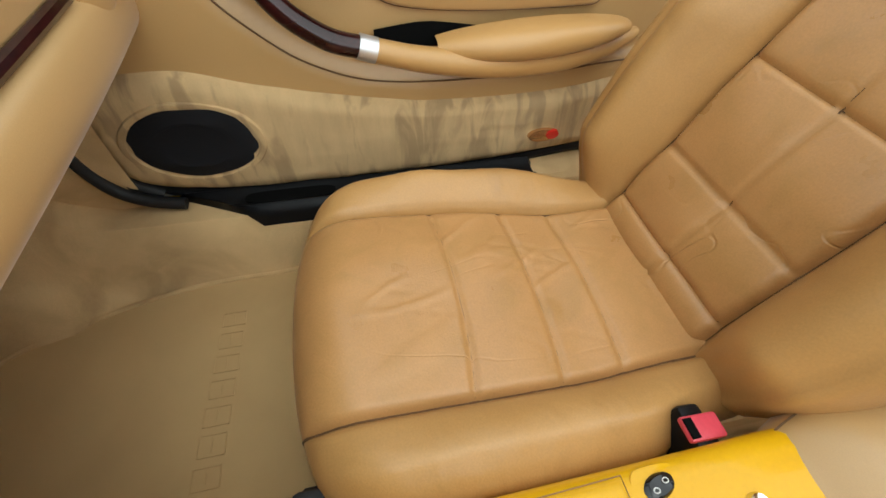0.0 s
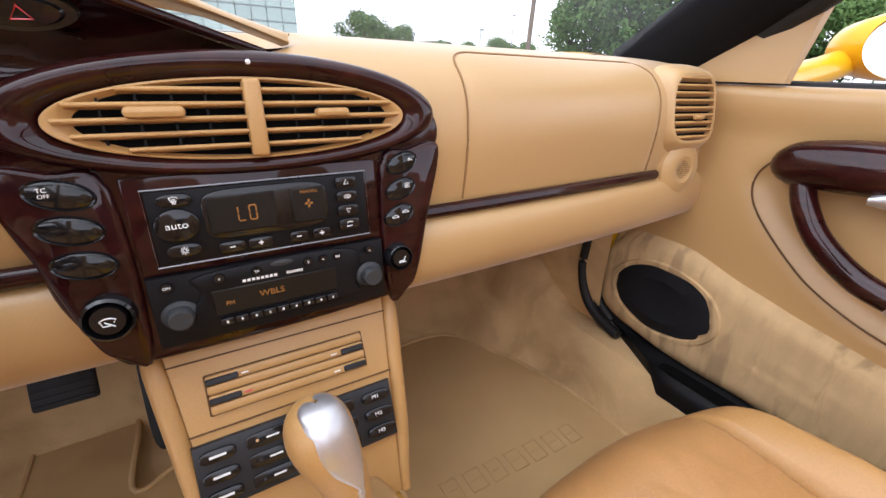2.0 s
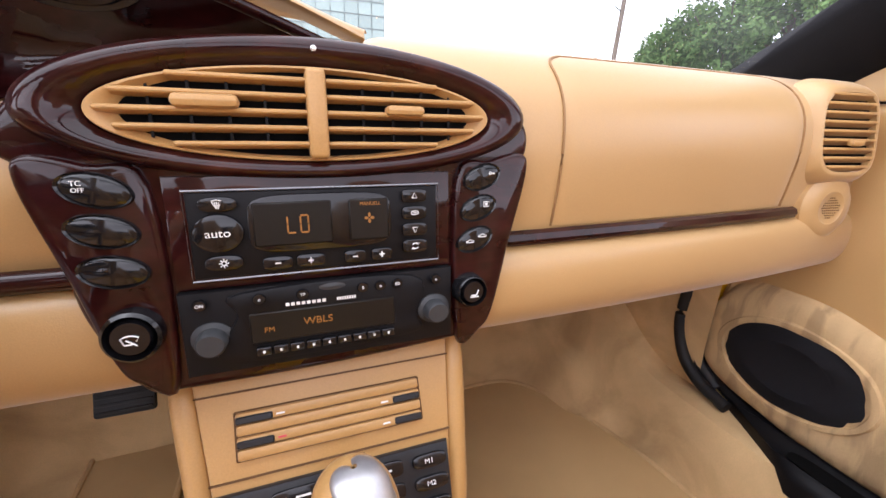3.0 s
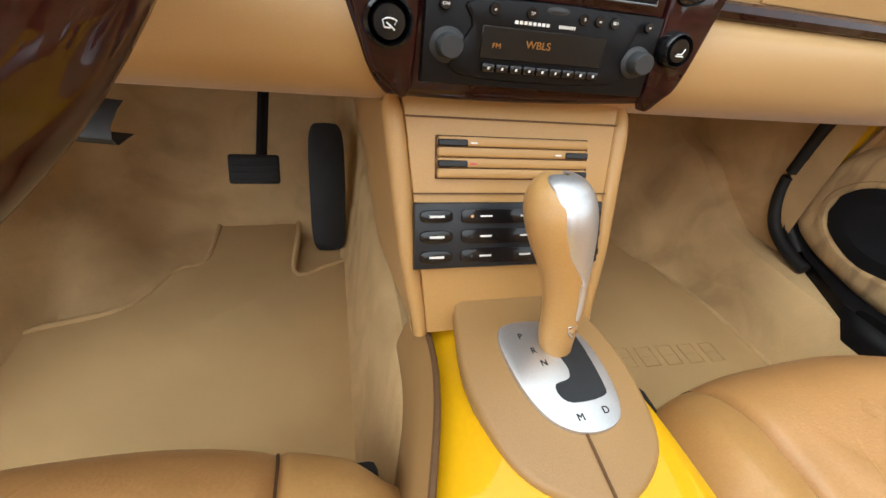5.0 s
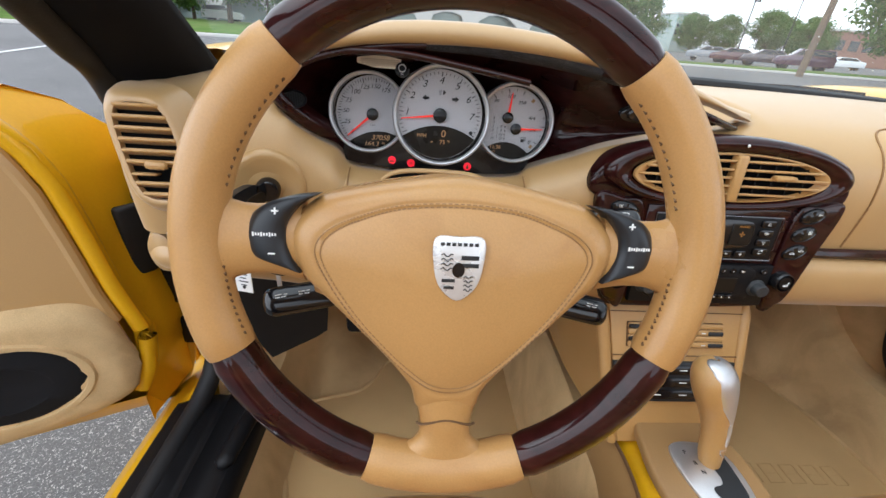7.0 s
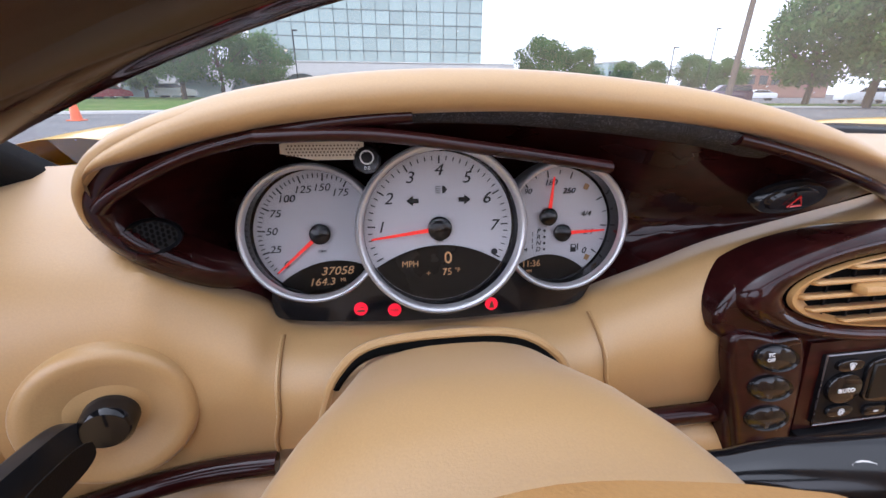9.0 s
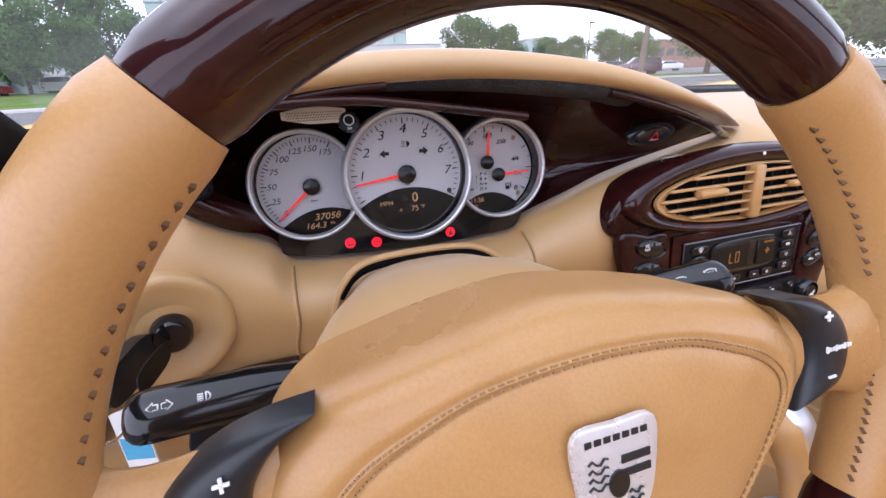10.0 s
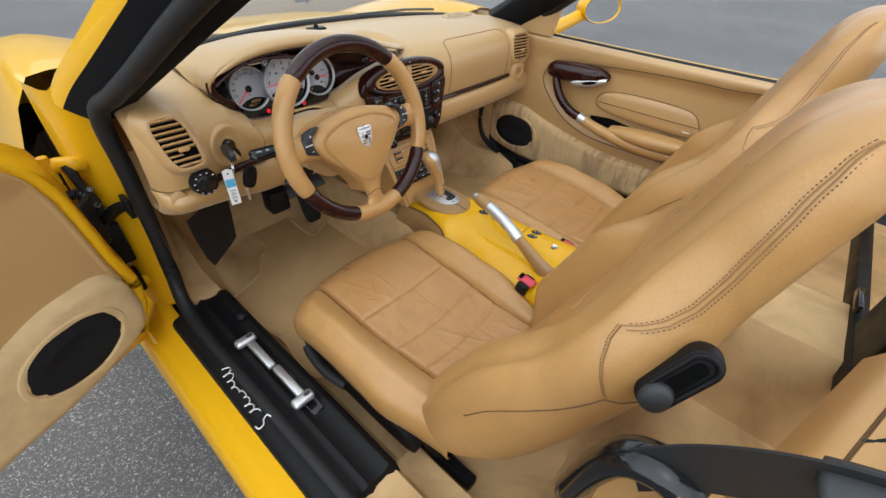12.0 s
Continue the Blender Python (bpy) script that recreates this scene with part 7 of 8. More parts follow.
    rod([(-0.045, 0.634, 0.057), (-0.10, 0.618, 0.054), (-0.17, 0.604, 0.050), (-0.26, 0.594, 0.046), (-0.36, 0.592, 0.040), (-0.45, 0.600, 0.028), (-0.52, 0.612, 0.008)], [0.0175, 0.019, 0.021, 0.023, 0.022, 0.018, 0.010], LEATHER, "armrest_rail", "leather-covered armrest rail")
    rows = []
    for k in np.linspace(0, 1, 22):
        y = -0.145 - 0.34 * k
        h = 0.030 * math.sin(math.pi * min(1, 0.06 + k * 0.92)) ** 0.45
        zc = 0.622 + 0.012 * k
        rows.append([place(y, zc + h * math.sin(a) * 0.9, 0.020 + (0.060 * math.sin(math.pi * min(1, 0.08 + 0.88 * k)) ** 0.5) * max(0, math.cos(a)) ** 0.5) for a in np.linspace(-math.pi / 2, math.pi / 2, 13)])
    part("armrest_pad", sheet(rows), LEATHER, t, "padded leather armrest", 70)
    # flat black sheet painted as the pocket's shade
    part("pocket", sheet([[place(y, z, 0.006) for z in np.linspace(0.612, 0.652 - 0.25 * abs(y + 0.13) ** 1.3, 4)] for y in np.linspace(-0.050, -0.23, 9)]), VOID, t, "dark pocket behind the armrest")
    pad = spline([(-0.055, 0.700), (-0.075, 0.735), (-0.16, 0.752), (-0.30, 0.755), (-0.39, 0.745), (-0.425, 0.705), (-0.430, 0.668), (-0.38, 0.662), (-0.20, 0.664), (-0.085, 0.676)], 6, True)
    c = pad.mean(0)
    rows = [[place(c[0] + (p[0] - c[0]) * k, c[1] + (p[1] - c[1]) * k, w) for p in pad] for k, w in ((1.02, -0.004), (1.0, 0.004), (0.97, 0.010), (0.90, 0.013), (0.5, 0.015), (0.02, 0.016))]
    part("door_pad", sheet(rows, closed_v=True, caps=True), DASH, t, "padded leather inset with a seam", 70)
    part("pad_seam", tube([place(y, 0.704 - 0.02 * (y + 0.06) * 0.2, 0.0158) for y in np.linspace(-0.07, -0.425, 14)], 0.0013, 5), SEAM, t)
    part("pad_outline", tube([place(p[0], p[1], 0.003) for p in pad], 0.0022, 5, True), SEAM, t)
    rows = [[place(-0.395 + 0.020 * k * math.cos(a), 0.683 + 0.010 * k * math.sin(a), w) for a in np.linspace(0, 2 * math.pi, 20, endpoint=False)] for k, w in ((1, 0.012), (0.9, 0.017), (0.05, 0.018))]
    bd = part("oval_badge", sheet(rows, closed_v=True, caps=True), DASH, t, "small oval marking")
    part("mark", tube([place(-0.383 - 0.024 * k, 0.683, 0.0182) for k in np.linspace(0, 1, 4)], 0.0016, 4), WHITE, bd)
    rows = []
    for k in np.linspace(0, 1, 14):
        y = 0.040 - 0.122 * k
        h = 0.0175 * math.sin(math.pi * (0.06 + 0.86 * k)) ** 0.8 + 0.002
        rows.append([place(y, 0.755 + 0.028 * k + h * math.sin(a), 0.050 - 0.026 * k * k + 0.014 * math.cos(a)) for a in np.linspace(-1.7, 1.7, 9)])
    lt = part("latch_lever", sheet(rows), SILVER, t, "satin silver door latch", 70)
    # black strip painted as the shade in the latch's hollow
    part("latch_hollow", sheet([[place(-0.002 - 0.050 * k, 0.763 + 0.012 * k + 0.008 * v * math.sin(math.pi * (0.1 + 0.8 * k)), 0.0630 - 0.0130 * k) for v in (-0.8, 0.8)] for k in np.linspace(0, 1, 8)]), VOID, lt)
    rows = [[place(-0.372 + 0.034 * k * math.cos(a), 0.432 + 0.015 * k * math.sin(a), w) for a in np.linspace(0, 2 * math.pi, 24, endpoint=False)] for k, w in ((1, 0.028), (0.92, 0.036), (0.05, 0.039))]
    lm = part("door_lamp", sheet(rows, closed_v=True, caps=True), BRASS, t, "clear and red courtesy lamp")
    rows = [[place(-0.390 + 0.0150 * k * math.cos(a), 0.434 + 0.0105 * k * math.sin(a), w) for a in np.linspace(0, 2 * math.pi, 20, endpoint=False)] for k, w in ((1, 0.034), (0.9, 0.0405), (0.05, 0.0415))]
    part("red_lens", sheet(rows, closed_v=True, caps=True), LAMP_RED, lm, "red end of the lens")
    # outer skin and edge
    rows = []
    for y in np.linspace(0.52, -0.82, 44):
        rows.append([(min(q[0], front(min(0.88, max(0.38, q[1]))) + 0.034 + 0.55 * max(0.0, -q[2] - 0.01)), q[1], q[2]) for q in ((y, 0.875, -0.03), (y, 0.885, -0.06), (y, 0.86, -0.10), (y, 0.76, -0.135), (y, 0.62, -0.145), (y, 0.45, -0.13), (y, 0.32, -0.115), (y, 0.29, -0.08), (y, 0.33, -0.03), (y, 0.37, -0.01))])
    part("outer_skin", sheet(W(rows)), YELLOW, t, "yellow painted door skin", 60)
    part("inner_frame", sheet(W([[(front(z) + 0.026 * k + 0.006, z, -0.006 - 0.010 * k) for k in np.linspace(-0.1, 1, 6)] for z in np.linspace(0.40, 0.885, 14)])), YELLOW, t, "yellow painted door frame")
    part("trim_edge", tube([place(front(z) - 0.002, z, 0.004) for z in np.linspace(0.55, 0.88, 12)], 0.009, 8), DASH, t)
    part("door_front", sheet(W([[(front(z) + 0.032 + 0.55 * max(0.0, -w * k - 0.01), z, w * k) for k in np.linspace(-0.05, 1, 8)] for z, w in ((0.885, -0.06), (0.86, -0.10), (0.82, -0.118), (0.76, -0.135), (0.69, -0.14), (0.62, -0.145), (0.53, -0.138), (0.45, -0.13), (0.38, -0.118), (0.32, -0.115))])), YELLOW, t, "yellow painted leading edge")
    part("door_flange", tube([place(front(z) + 0.020, z, -0.004) for z in np.linspace(0.40, 0.875, 24)], 0.014, 10), YELLOW, t, "rounded yellow flange round the trim", 70)
    if name == "driver_door":
        part("strap_mount", box((0.016, 0.040, 0.12), (0, 0, 0), 0.007, 3, Matrix.Translation(place(front(0.66) + 0.062, 0.655, -0.052)) @ Matrix.Rotation(SWING + 0.5, 4, "Z")), RUBBER, t, "black check strap mount")
    P = [(-0.815, z, w) for z, w in ((0.875, 0.012), (0.885, -0.06), (0.86, -0.10), (0.76, -0.135), (0.62, -0.145), (0.45, -0.13), (0.32, -0.115), (0.29, -0.08), (0.33, -0.03), (0.40, 0.005), (0.60, 0.005))]
    bm = bmesh.new()
    bm.faces.new([bm.verts.new(place(*p)) for p in P])
    part("door_end", bm, YELLOW, t)
    return t


def place_right(y, z, w):
    return (0.722 - w + 0.02 * sm(-0.2, -0.8, y), y, z)


HINGE, SWING = np.array((-0.845, 0.455)), radians(-65.5)


def place_left(y, z, w):
    p = np.array((-0.722 + w, y)) - HINGE
    c, s = math.cos(SWING), math.sin(SWING)
    return (HINGE[0] + c * p[0] - s * p[1], HINGE[1] + s * p[0] + c * p[1], z)


door("passenger_door", place_right, "closed car door lined with tan leather and suede carpet")
door("driver_door", place_left, "open yellow car door lined with tan leather and suede")

# ---- body shell ----
body = thing("roadster", (0, 0.3, 0.15), "yellow open roadster with a black windshield frame", "car")
for s in (-1, 1):
    rows = []
    for y in np.linspace(0.62, -0.95, 24):
        rows.append([(s * x, y, z) for x, z in ((0.765, 0.345), (0.785, 0.350), (0.800, 0.340), (0.812, 0.318), (0.830, 0.312), (0.852, 0.300), (0.866, 0.270), (0.868, 0.20), (0.845, 0.14))])
    part("sill", sheet(rows), YELLOW, body, "yellow door sill", 60)
    seal = spline([(s * 0.742, -0.60, 0.365), (s * 0.748, -0.2, 0.362), (s * 0.752, 0.20, 0.365), (s * 0.745, 0.33, 0.385), (s * 0.735, 0.375, 0.45), (s * 0.730, 0.365, 0.60), (s * 0.732, 0.340, 0.76), (s * 0.737, 0.305, 0.90), (s * 0.716, 0.235, 0.95), (s * 0.693, 0.156, 1.0), (s * 0.649, 0.006, 1.10), (s * 0.606, -0.13, 1.185)], 6)
    part("door_seal", tube(seal, 0.017, 10), RUBBER, body, "black rubber door seal")
    rows = []
    for z, d in ((0.345, 0), (0.45, 0.01), (0.60, 0.02), (0.75, 0.015), (0.86, 0.0), (0.93, -0.03)):
        rows.append([(s * x, y + d, z) for x, y in ((0.735, 0.395), (0.765, 0.405), (0.790, 0.44), (0.800, 0.49), (0.803, 0.525))])
    part("hinge_post", sheet(rows), YELLOW, body, "yellow door post")
    inner_e = spline([(s * 0.655, 0.44, 0.886), (s * 0.640, 0.360, 0.924), (s * 0.614, 0.210, 1.00), (s * 0.578, 0.015, 1.10), (s * 0.554, -0.14, 1.18)], 6)
    if s > 0:
        inner_e = spline([(0.652, 0.44, 0.912), (0.643, 0.31, 0.987), (0.608, 0.16, 1.055), (0.576, 0.02, 1.115), (0.555, -0.14, 1.18)], 6)
    outer_e = spline([(s * 0.742, 0.315, 0.885), (s * 0.724, 0.262, 0.93), (s * 0.693, 0.156, 1.0), (s * 0.649, 0.006, 1.10), (s * 0.612, -0.122, 1.185)], 6)
    rows = []
    for a, b in zip(inner_e, outer_e):
        m = (a + b) / 2
        rows.append([a + np.array((s * 0.03, 0.035, 0.02)), a + np.array((s * 0.004, 0.012, 0.007)), a, a * 0.75 + b * 0.25 + np.array((-s * 0.010, -0.012, -0.006)), m + np.array((-s * 0.012, -0.018, -0.010)), a * 0.25 + b * 0.75 + np.array((-s * 0.006, -0.014, -0.006)), b, b + np.array((s * 0.016, 0.020, 0.009)), b + np.array((s * 0.034, 0.048, 0.020))])
    part("pillar_trim", sheet(rows), PILLAR, body, "black trim of the windshield pillar", 60)
    rows = []
    for a, b in zip(inner_e, outer_e):
        rows.append([b + np.array((s * 0.033, 0.047, 0.0195)), b + np.array((s * 0.040, 0.060, 0.026)), b + np.array((s * 0.034, 0.092, 0.042))])
    part("pillar_outer", sheet(rows), YELLOW, body, "yellow outside of the pillar", 60)
for s in (-1, 1):
    part("cowl_side", sheet([[tuple((s if i == 0 else 1) * (a[i] + (b[i] - a[i]) * k) for i in range(3)) for k in np.linspace(0, 1, 8)] for a, b in (((0.690, 0.560, 0.905), (0.738, 0.390, 0.920)), ((0.740, 0.550, 0.902), (0.758, 0.400, 0.912)), ((0.785, 0.535, 0.885), (0.786, 0.432, 0.890)), ((0.802, 0.525, 0.850), (0.801, 0.490, 0.850)))]), YELLOW, body, "yellow bodywork at the pillar's foot", 70)
    # black sheet added as the shade of the open cavity behind the wing
    part("wing_gap_shade", sheet([[(s * x, y, 0.16 + (h - 0.16) * v) for x, y, h in ((0.796, 0.52, 0.825), (0.815, 0.575, 0.800), (0.840, 0.575, 0.765), (0.866, 0.560, 0.69))] for v in np.linspace(0, 1, 8)]), BLACK, body, "black sheet standing for the shade in the gap behind the front wing")
    part("wing_edge", tube([(s * x, 0.520, z) for x, z in ((0.868, 0.20), (0.870, 0.45), (0.868, 0.66))], 0.006, 8), YELLOW, body, "yellow rear edge of the front wing")
part("header", tube(spline([(-0.59, -0.135, 1.185), (-0.3, -0.165, 1.205), (0, -0.17, 1.21), (0.3, -0.165, 1.205), (0.59, -0.135, 1.185)], 6), 0.024, 10), BLACK, body, "black windshield header")
base_line = spline([(-0.66, 0.46, 0.905), (-0.50, 0.58, 0.918), (-0.25, 0.66, 0.924), (0, 0.685, 0.925), (0.25, 0.66, 0.924), (0.50, 0.58, 0.918), (0.66, 0.46, 0.905)], 6)
top_line = spline([(-0.56, -0.135, 1.185), (-0.36, -0.15, 1.20), (-0.18, -0.16, 1.208), (0, -0.16, 1.21), (0.18, -0.16, 1.208), (0.36, -0.15, 1.20), (0.56, -0.135, 1.185)], 6)
rows = [[b + (t - b) * k + np.array((0, 0.02, 0.03)) * math.sin(math.pi * k) for k in np.linspace(0, 1, 9)] for b, t in zip(base_line, top_line)]
ws = part("windshield", sheet(rows), WINDSHIELD, body, "clear curved windshield", 70)
ws.visible_shadow = False
# rain drops left on the outside of the glass
dice = random.Random(41)
drops = []
for n in range(240):
    u, v = dice.random() ** 0.6, 0.06 + 0.80 * dice.random()
    if n % 6 == 0:
        u = dice.random()
    i, j = u * (len(rows) - 1.001), v * 8
    a, b = int(i), int(j)
    p = rows[a][b] * (1 - j + b) + rows[a][min(8, b + 1)] * (j - b)
    q = rows[a + 1][b] * (1 - j + b) + rows[a + 1][min(8, b + 1)] * (j - b)
    c, r = p + (q - p) * (i - a), 0.0006 + 0.0011 * dice.random() ** 2
    drops.append(lathe([(0, r * 0.55), (r * 0.55, r * 0.45), (r, 0.0)], 7, plane(tuple(c + np.array((0, 0.0012, 0.0012))), (1, 0, 0), (0, -0.9, 0.43))))
rain = part("rain_drops", join(*drops), DROP, body, "scattered small rain drops on the glass", 70)
part("windshield_band", tube(base_line + np.array((0, 0.004, -0.004)), 0.012, 8), RUBBER, body, "black band at the windshield's foot")
for s in (-1, 1):
    part("wiper", tube([(s * 0.42 - 0.22, 0.72, 0.922), (s * 0.42, 0.69, 0.926), (s * 0.42 + 0.12, 0.65, 0.924)], 0.005, 6), BLACK, body)
rows = []
for y in np.linspace(0.70, 2.15, 34):
    k = (y - 0.70) / 1.45
    row = []
    for x in np.linspace(-0.90, 0.90, 49):
        a = abs(x)
        z = 0.893 - 0.28 * k ** 1.6
        z += -0.015 * sm(0.2, 0.5, a) + (0.055 * math.exp(-((a - 0.72) / 0.13) ** 2) + 0.02) * math.sin(math.pi * min(1, 0.25 + k * 0.9))
        z -= 0.26 * sm(0.79, 0.92, a)
        z -= 0.01 * math.exp(-((a - 0.53) / 0.012) ** 2)
        yy = y - 0.16 * (min(a, 0.66) / 0.66) ** 2 * (1 - k)
        yy = max(yy, 0.515) if a > 0.70 else yy
        row.append((x * (1 - 0.10 * k ** 3), yy - 0.34 * k ** 2 * (a / 0.88) ** 2.2, z - 0.05 * k ** 6))
    rows.append(row)
for dy, z2, f in ((0.05, 0.50, 0.98), (0.075, 0.38, 0.97), (0.06, 0.26, 0.95), (-0.02, 0.17, 0.92)):
    rows.append([(p[0] * f, p[1] + dy, min(p[2], z2)) for p in rows[33]])
part("front_bodywork", sheet(rows), YELLOW, body, "yellow bonnet and wings", 60)


def wing_sides(name, y0, y1, axle, lip, nose):
    """Body sides with a round wheel opening."""
    for s in (-1, 1):
        rows = []
        for y in np.linspace(y0, y1, 44):
            d = abs(y - axle)
            low = 0.18 if d > 0.35 else 0.30 + math.sqrt(max(0, 0.35 ** 2 - d ** 2))
            k = (y - y0) / (y1 - y0)
            top = lip - 0.10 * k ** 2
            rows.append([(s * (0.872 - 0.03 * abs(v - 0.4) - nose * k ** 4), y, min(low, top - 0.01) + (top - min(low, top - 0.01)) * v) for v in np.linspace(0, 1, 8)])
        part(name, sheet(rows), YELLOW, body, "", 60)


wing_sides("front_wing_side", 0.515, 1.84, 1.35, 0.70, 0.06)
wing_sides("rear_wing_side", -0.84, -1.86, -1.065, 0.74, 0.05)
for s in (-1, 1):
    part("rear_quarter", sheet([[(s * x, y, z) for x, z in ((0.74, 0.915), (0.80, 0.908), (0.845, 0.86), (0.868, 0.78), (0.872, 0.70))] for y in np.linspace(-0.84, -1.24, 5)]), YELLOW, body, "", 60)
rows = []
for y in np.linspace(-1.22, -2.10, 20):
    k = (-1.22 - y) / 0.88
    rows.append([(x * (1 - 0.06 * k ** 3), y + 0.24 * k ** 2 * (abs(x) / 0.88) ** 2.2, 0.925 - 0.13 * k ** 1.8 - 0.25 * sm(0.72, 0.90, abs(x)) + 0.02 * math.cos(x * 2)) for x in np.linspace(-0.88, 0.88, 33)])
for dy, z2, f in ((-0.03, 0.66, 0.99), (-0.05, 0.48, 0.98), (-0.03, 0.32, 0.96), (0.06, 0.20, 0.93)):
    rows.append([(p[0] * f, p[1] + dy, min(p[2], z2)) for p in rows[19]])
part("rear_deck", sheet(rows), YELLOW, body, "", 60)
tagged(part("rear_bulkhead", box((1.45, 0.05, 0.55), (0, -1.24, 0.62), 0.02), CARPET), "tan carpeted bulkhead behind the seats", "bulkhead", kind="structure")

# front wheel behind the open door
for s, yw in ((-1, 1.35), (1, 1.35), (-1, -1.065), (1, -1.065)):
    M = plane((s * 0.785, yw, 0.315), (0, -s, 0), (0, 0, 1))
    tw = thing("road_wheel", (s * 0.785, yw, 0.0), "alloy road wheel with a black tyre", "car wheel", "car wheels")
    part("tyre", lathe([(0.20, -0.10), (0.29, -0.11), (0.315, -0.08), (0.315, 0.04), (0.29, 0.07), (0.22, 0.075)], 40, M), RUBBER, tw)
    part("rim", lathe([(0, 0.05), (0.05, 0.055), (0.06, 0.03), (0.19, 0.05), (0.215, 0.07), (0.225, 0.06)], 40, M), SILVER, tw)

# black sill cover on the driver's side and the passenger's
for s in (-1, 1):
    sill = thing("sill_cover", (s * 0.70, -0.05, 0.33), "black plastic sill cover" + (" with silver script and twin release lever" if s < 0 else " beside the passenger's seat"), "sill cover", "sill covers")
    rows = []
    for y in np.linspace(0.395, -0.375, 40):
        k = sm(0.395, 0.30, y)
        low = 0.055 * (1 - sm(0.395, 0.335, y)) + 0.030 * (1 - sm(-0.375, -0.360, y))
        rows.append([(s * x, y - 0.08 * sm(0.70, 0.80, x) * (1 - k), z - low) for x, z in ((max(x, float(np.interp(y, [0.20, 0.385], [0.634, 0.728]))) if s > 0 else x, z) for x, z in ((0.634, 0.300), (0.634, 0.352), (0.640, 0.366), (0.652, 0.371), (0.664, 0.362), (0.690, 0.362), (0.704, 0.371), (0.712, 0.366), (0.722, 0.366), (0.730, 0.3735), (0.765, 0.3740), (0.786, 0.371), (0.793, 0.362), (0.794, 0.340)))])
    part("cover", sheet(rows), BLACK, sill, "", 50)
    if s < 0:
        part("lever_well", box((0.030, 0.30, 0.006), (-0.677, -0.01, 0.362), 0.003, 1), GLOSS, sill)
        lv = part("release_lever", join(box((0.019, 0.108, 0.014), (-0.690, 0.052, 0.382), 0.005, 2), box((0.019, 0.108, 0.014), (-0.686, -0.060, 0.382), 0.005, 2)), SILVER, sill, "satin silver twin release lever")
        for y, x in ((0.112, -0.690), (-0.122, -0.684)):
            part("lever_end", box((0.050, 0.026, 0.018), (x - 0.006, y, 0.384), 0.008, 3), SILVER, lv)
            part("lever_mark", slab(ellipse(0.008, 0.005, 16), 0.0006, Matrix.Translation((x + 0.006, y, 0.3934))), GREY_RUB, lv)
        # silver script on the sill as plain strokes
        wave = []
        for q in np.linspace(0, 1, 90):
            swing = 0.0085 * (1.6 - sm(0.0, 0.18, q) + 0.35 * math.sin(q * 9))
            wave.append((-0.772 + swing * math.sin(q * 46) + 0.004 * math.sin(q * 13), 0.075 - 0.150 * q + 0.0050 * math.cos(q * 46), 0.3765))
        part("script_stroke", tube(wave, 0.0016, 5), ENAMEL, sill, "silver script drawn as one flowing stroke")
        part("script_stroke", tube(spline([(-0.756, -0.104, 0.3765), (-0.760, -0.094, 0.3765), (-0.770, -0.098, 0.3765), (-0.776, -0.108, 0.3765), (-0.787, -0.110, 0.3765), (-0.790, -0.100, 0.3765)], 6), 0.0018, 5), ENAMEL, sill)
    else:
        # thin black plate painted as the shade in the pocket
        part("pocket", slab(ellipse(0.016, 0.085, 24, 0, 0, 3.5), 0.002, Matrix.Translation((0.677, 0.14, 0.3635))), VOID, sill, "dark pocket in the cover")
    if s < 0:
        part("inner_bin", tube(spline([(s * 0.652, 0.335, 0.360), (s * 0.655, 0.27, 0.372), (s * 0.662, 0.19, 0.372)], 6), [0.004] + [0.015] * 11 + [0.006], 12, flat=0.7), BLACK, sill, "dark moulded end of the sill", 70)

for s in (-1, 1):
    if s > 0:
        part("door_seal", tube(spline([(0.690, 0.440, 0.66), (0.692, 0.456, 0.60), (0.694, 0.4600, 0.530), (0.694, 0.4600, 0.467), (0.692, 0.4350, 0.4072), (0.688, 0.390, 0.3770), (0.684, 0.33, 0.364)], 6), 0.0115, 10), RUBBER, body, "black rubber door seal")
    tagged(part("sill_carpet", sheet([[(s * x, y, z + 0.06 * sm(-0.55, -0.90, y) + rough((x, y, s), 8, 0.004)) for x, z in ((0.56, 0.29), (0.615, 0.300), (0.640, 0.338), (0.665, 0.352), (0.720, 0.356), (0.768, 0.352))] for y in np.linspace(-0.34, -0.98, 16)]), CARPET, None, "", 70), "tan carpet behind the end of the sill cover", "carpet", kind="structure")
    tagged(part("kick_trim", sheet([[(s * (0.702 + 0.012 * math.sin(z * 9) + rough((y, z, s), 6, 0.006) + (0.030 * sm(0.43, 0.35, y) if s < 0 else 0.0)), y, z) for z in np.linspace(0.30, 0.70, 12)] for y in np.linspace(0.345 if s < 0 else 0.40, 1.02, 24)]), CARPET, None, "", 70), "tan carpet on the footwell side", "carpet", kind="structure")

# A-post details behind the open door
hinge = part("door_hinge", box((0.016, 0.05, 0.34), (-0.812, 0.480, 0.60), 0.006, 2), YELLOW, body, "yellow door hinge with black check strap")
for z in (0.43, 0.768):
    part("hinge_arm", tube(spline([(-0.780, 0.440, z), (-0.800, 0.436, z + 0.006), (-0.822, 0.448, z + 0.006), (-0.850, 0.452, z), (-0.880, 0.462, z - 0.004)], 5), 0.012, 10, flat=1.4), YELLOW, hinge, "", 70)
    part("hinge_pin", tube([(-0.838, 0.446, z - 0.030), (-0.838, 0.446, z + 0.030)], 0.0095, 12), YELLOW, hinge)
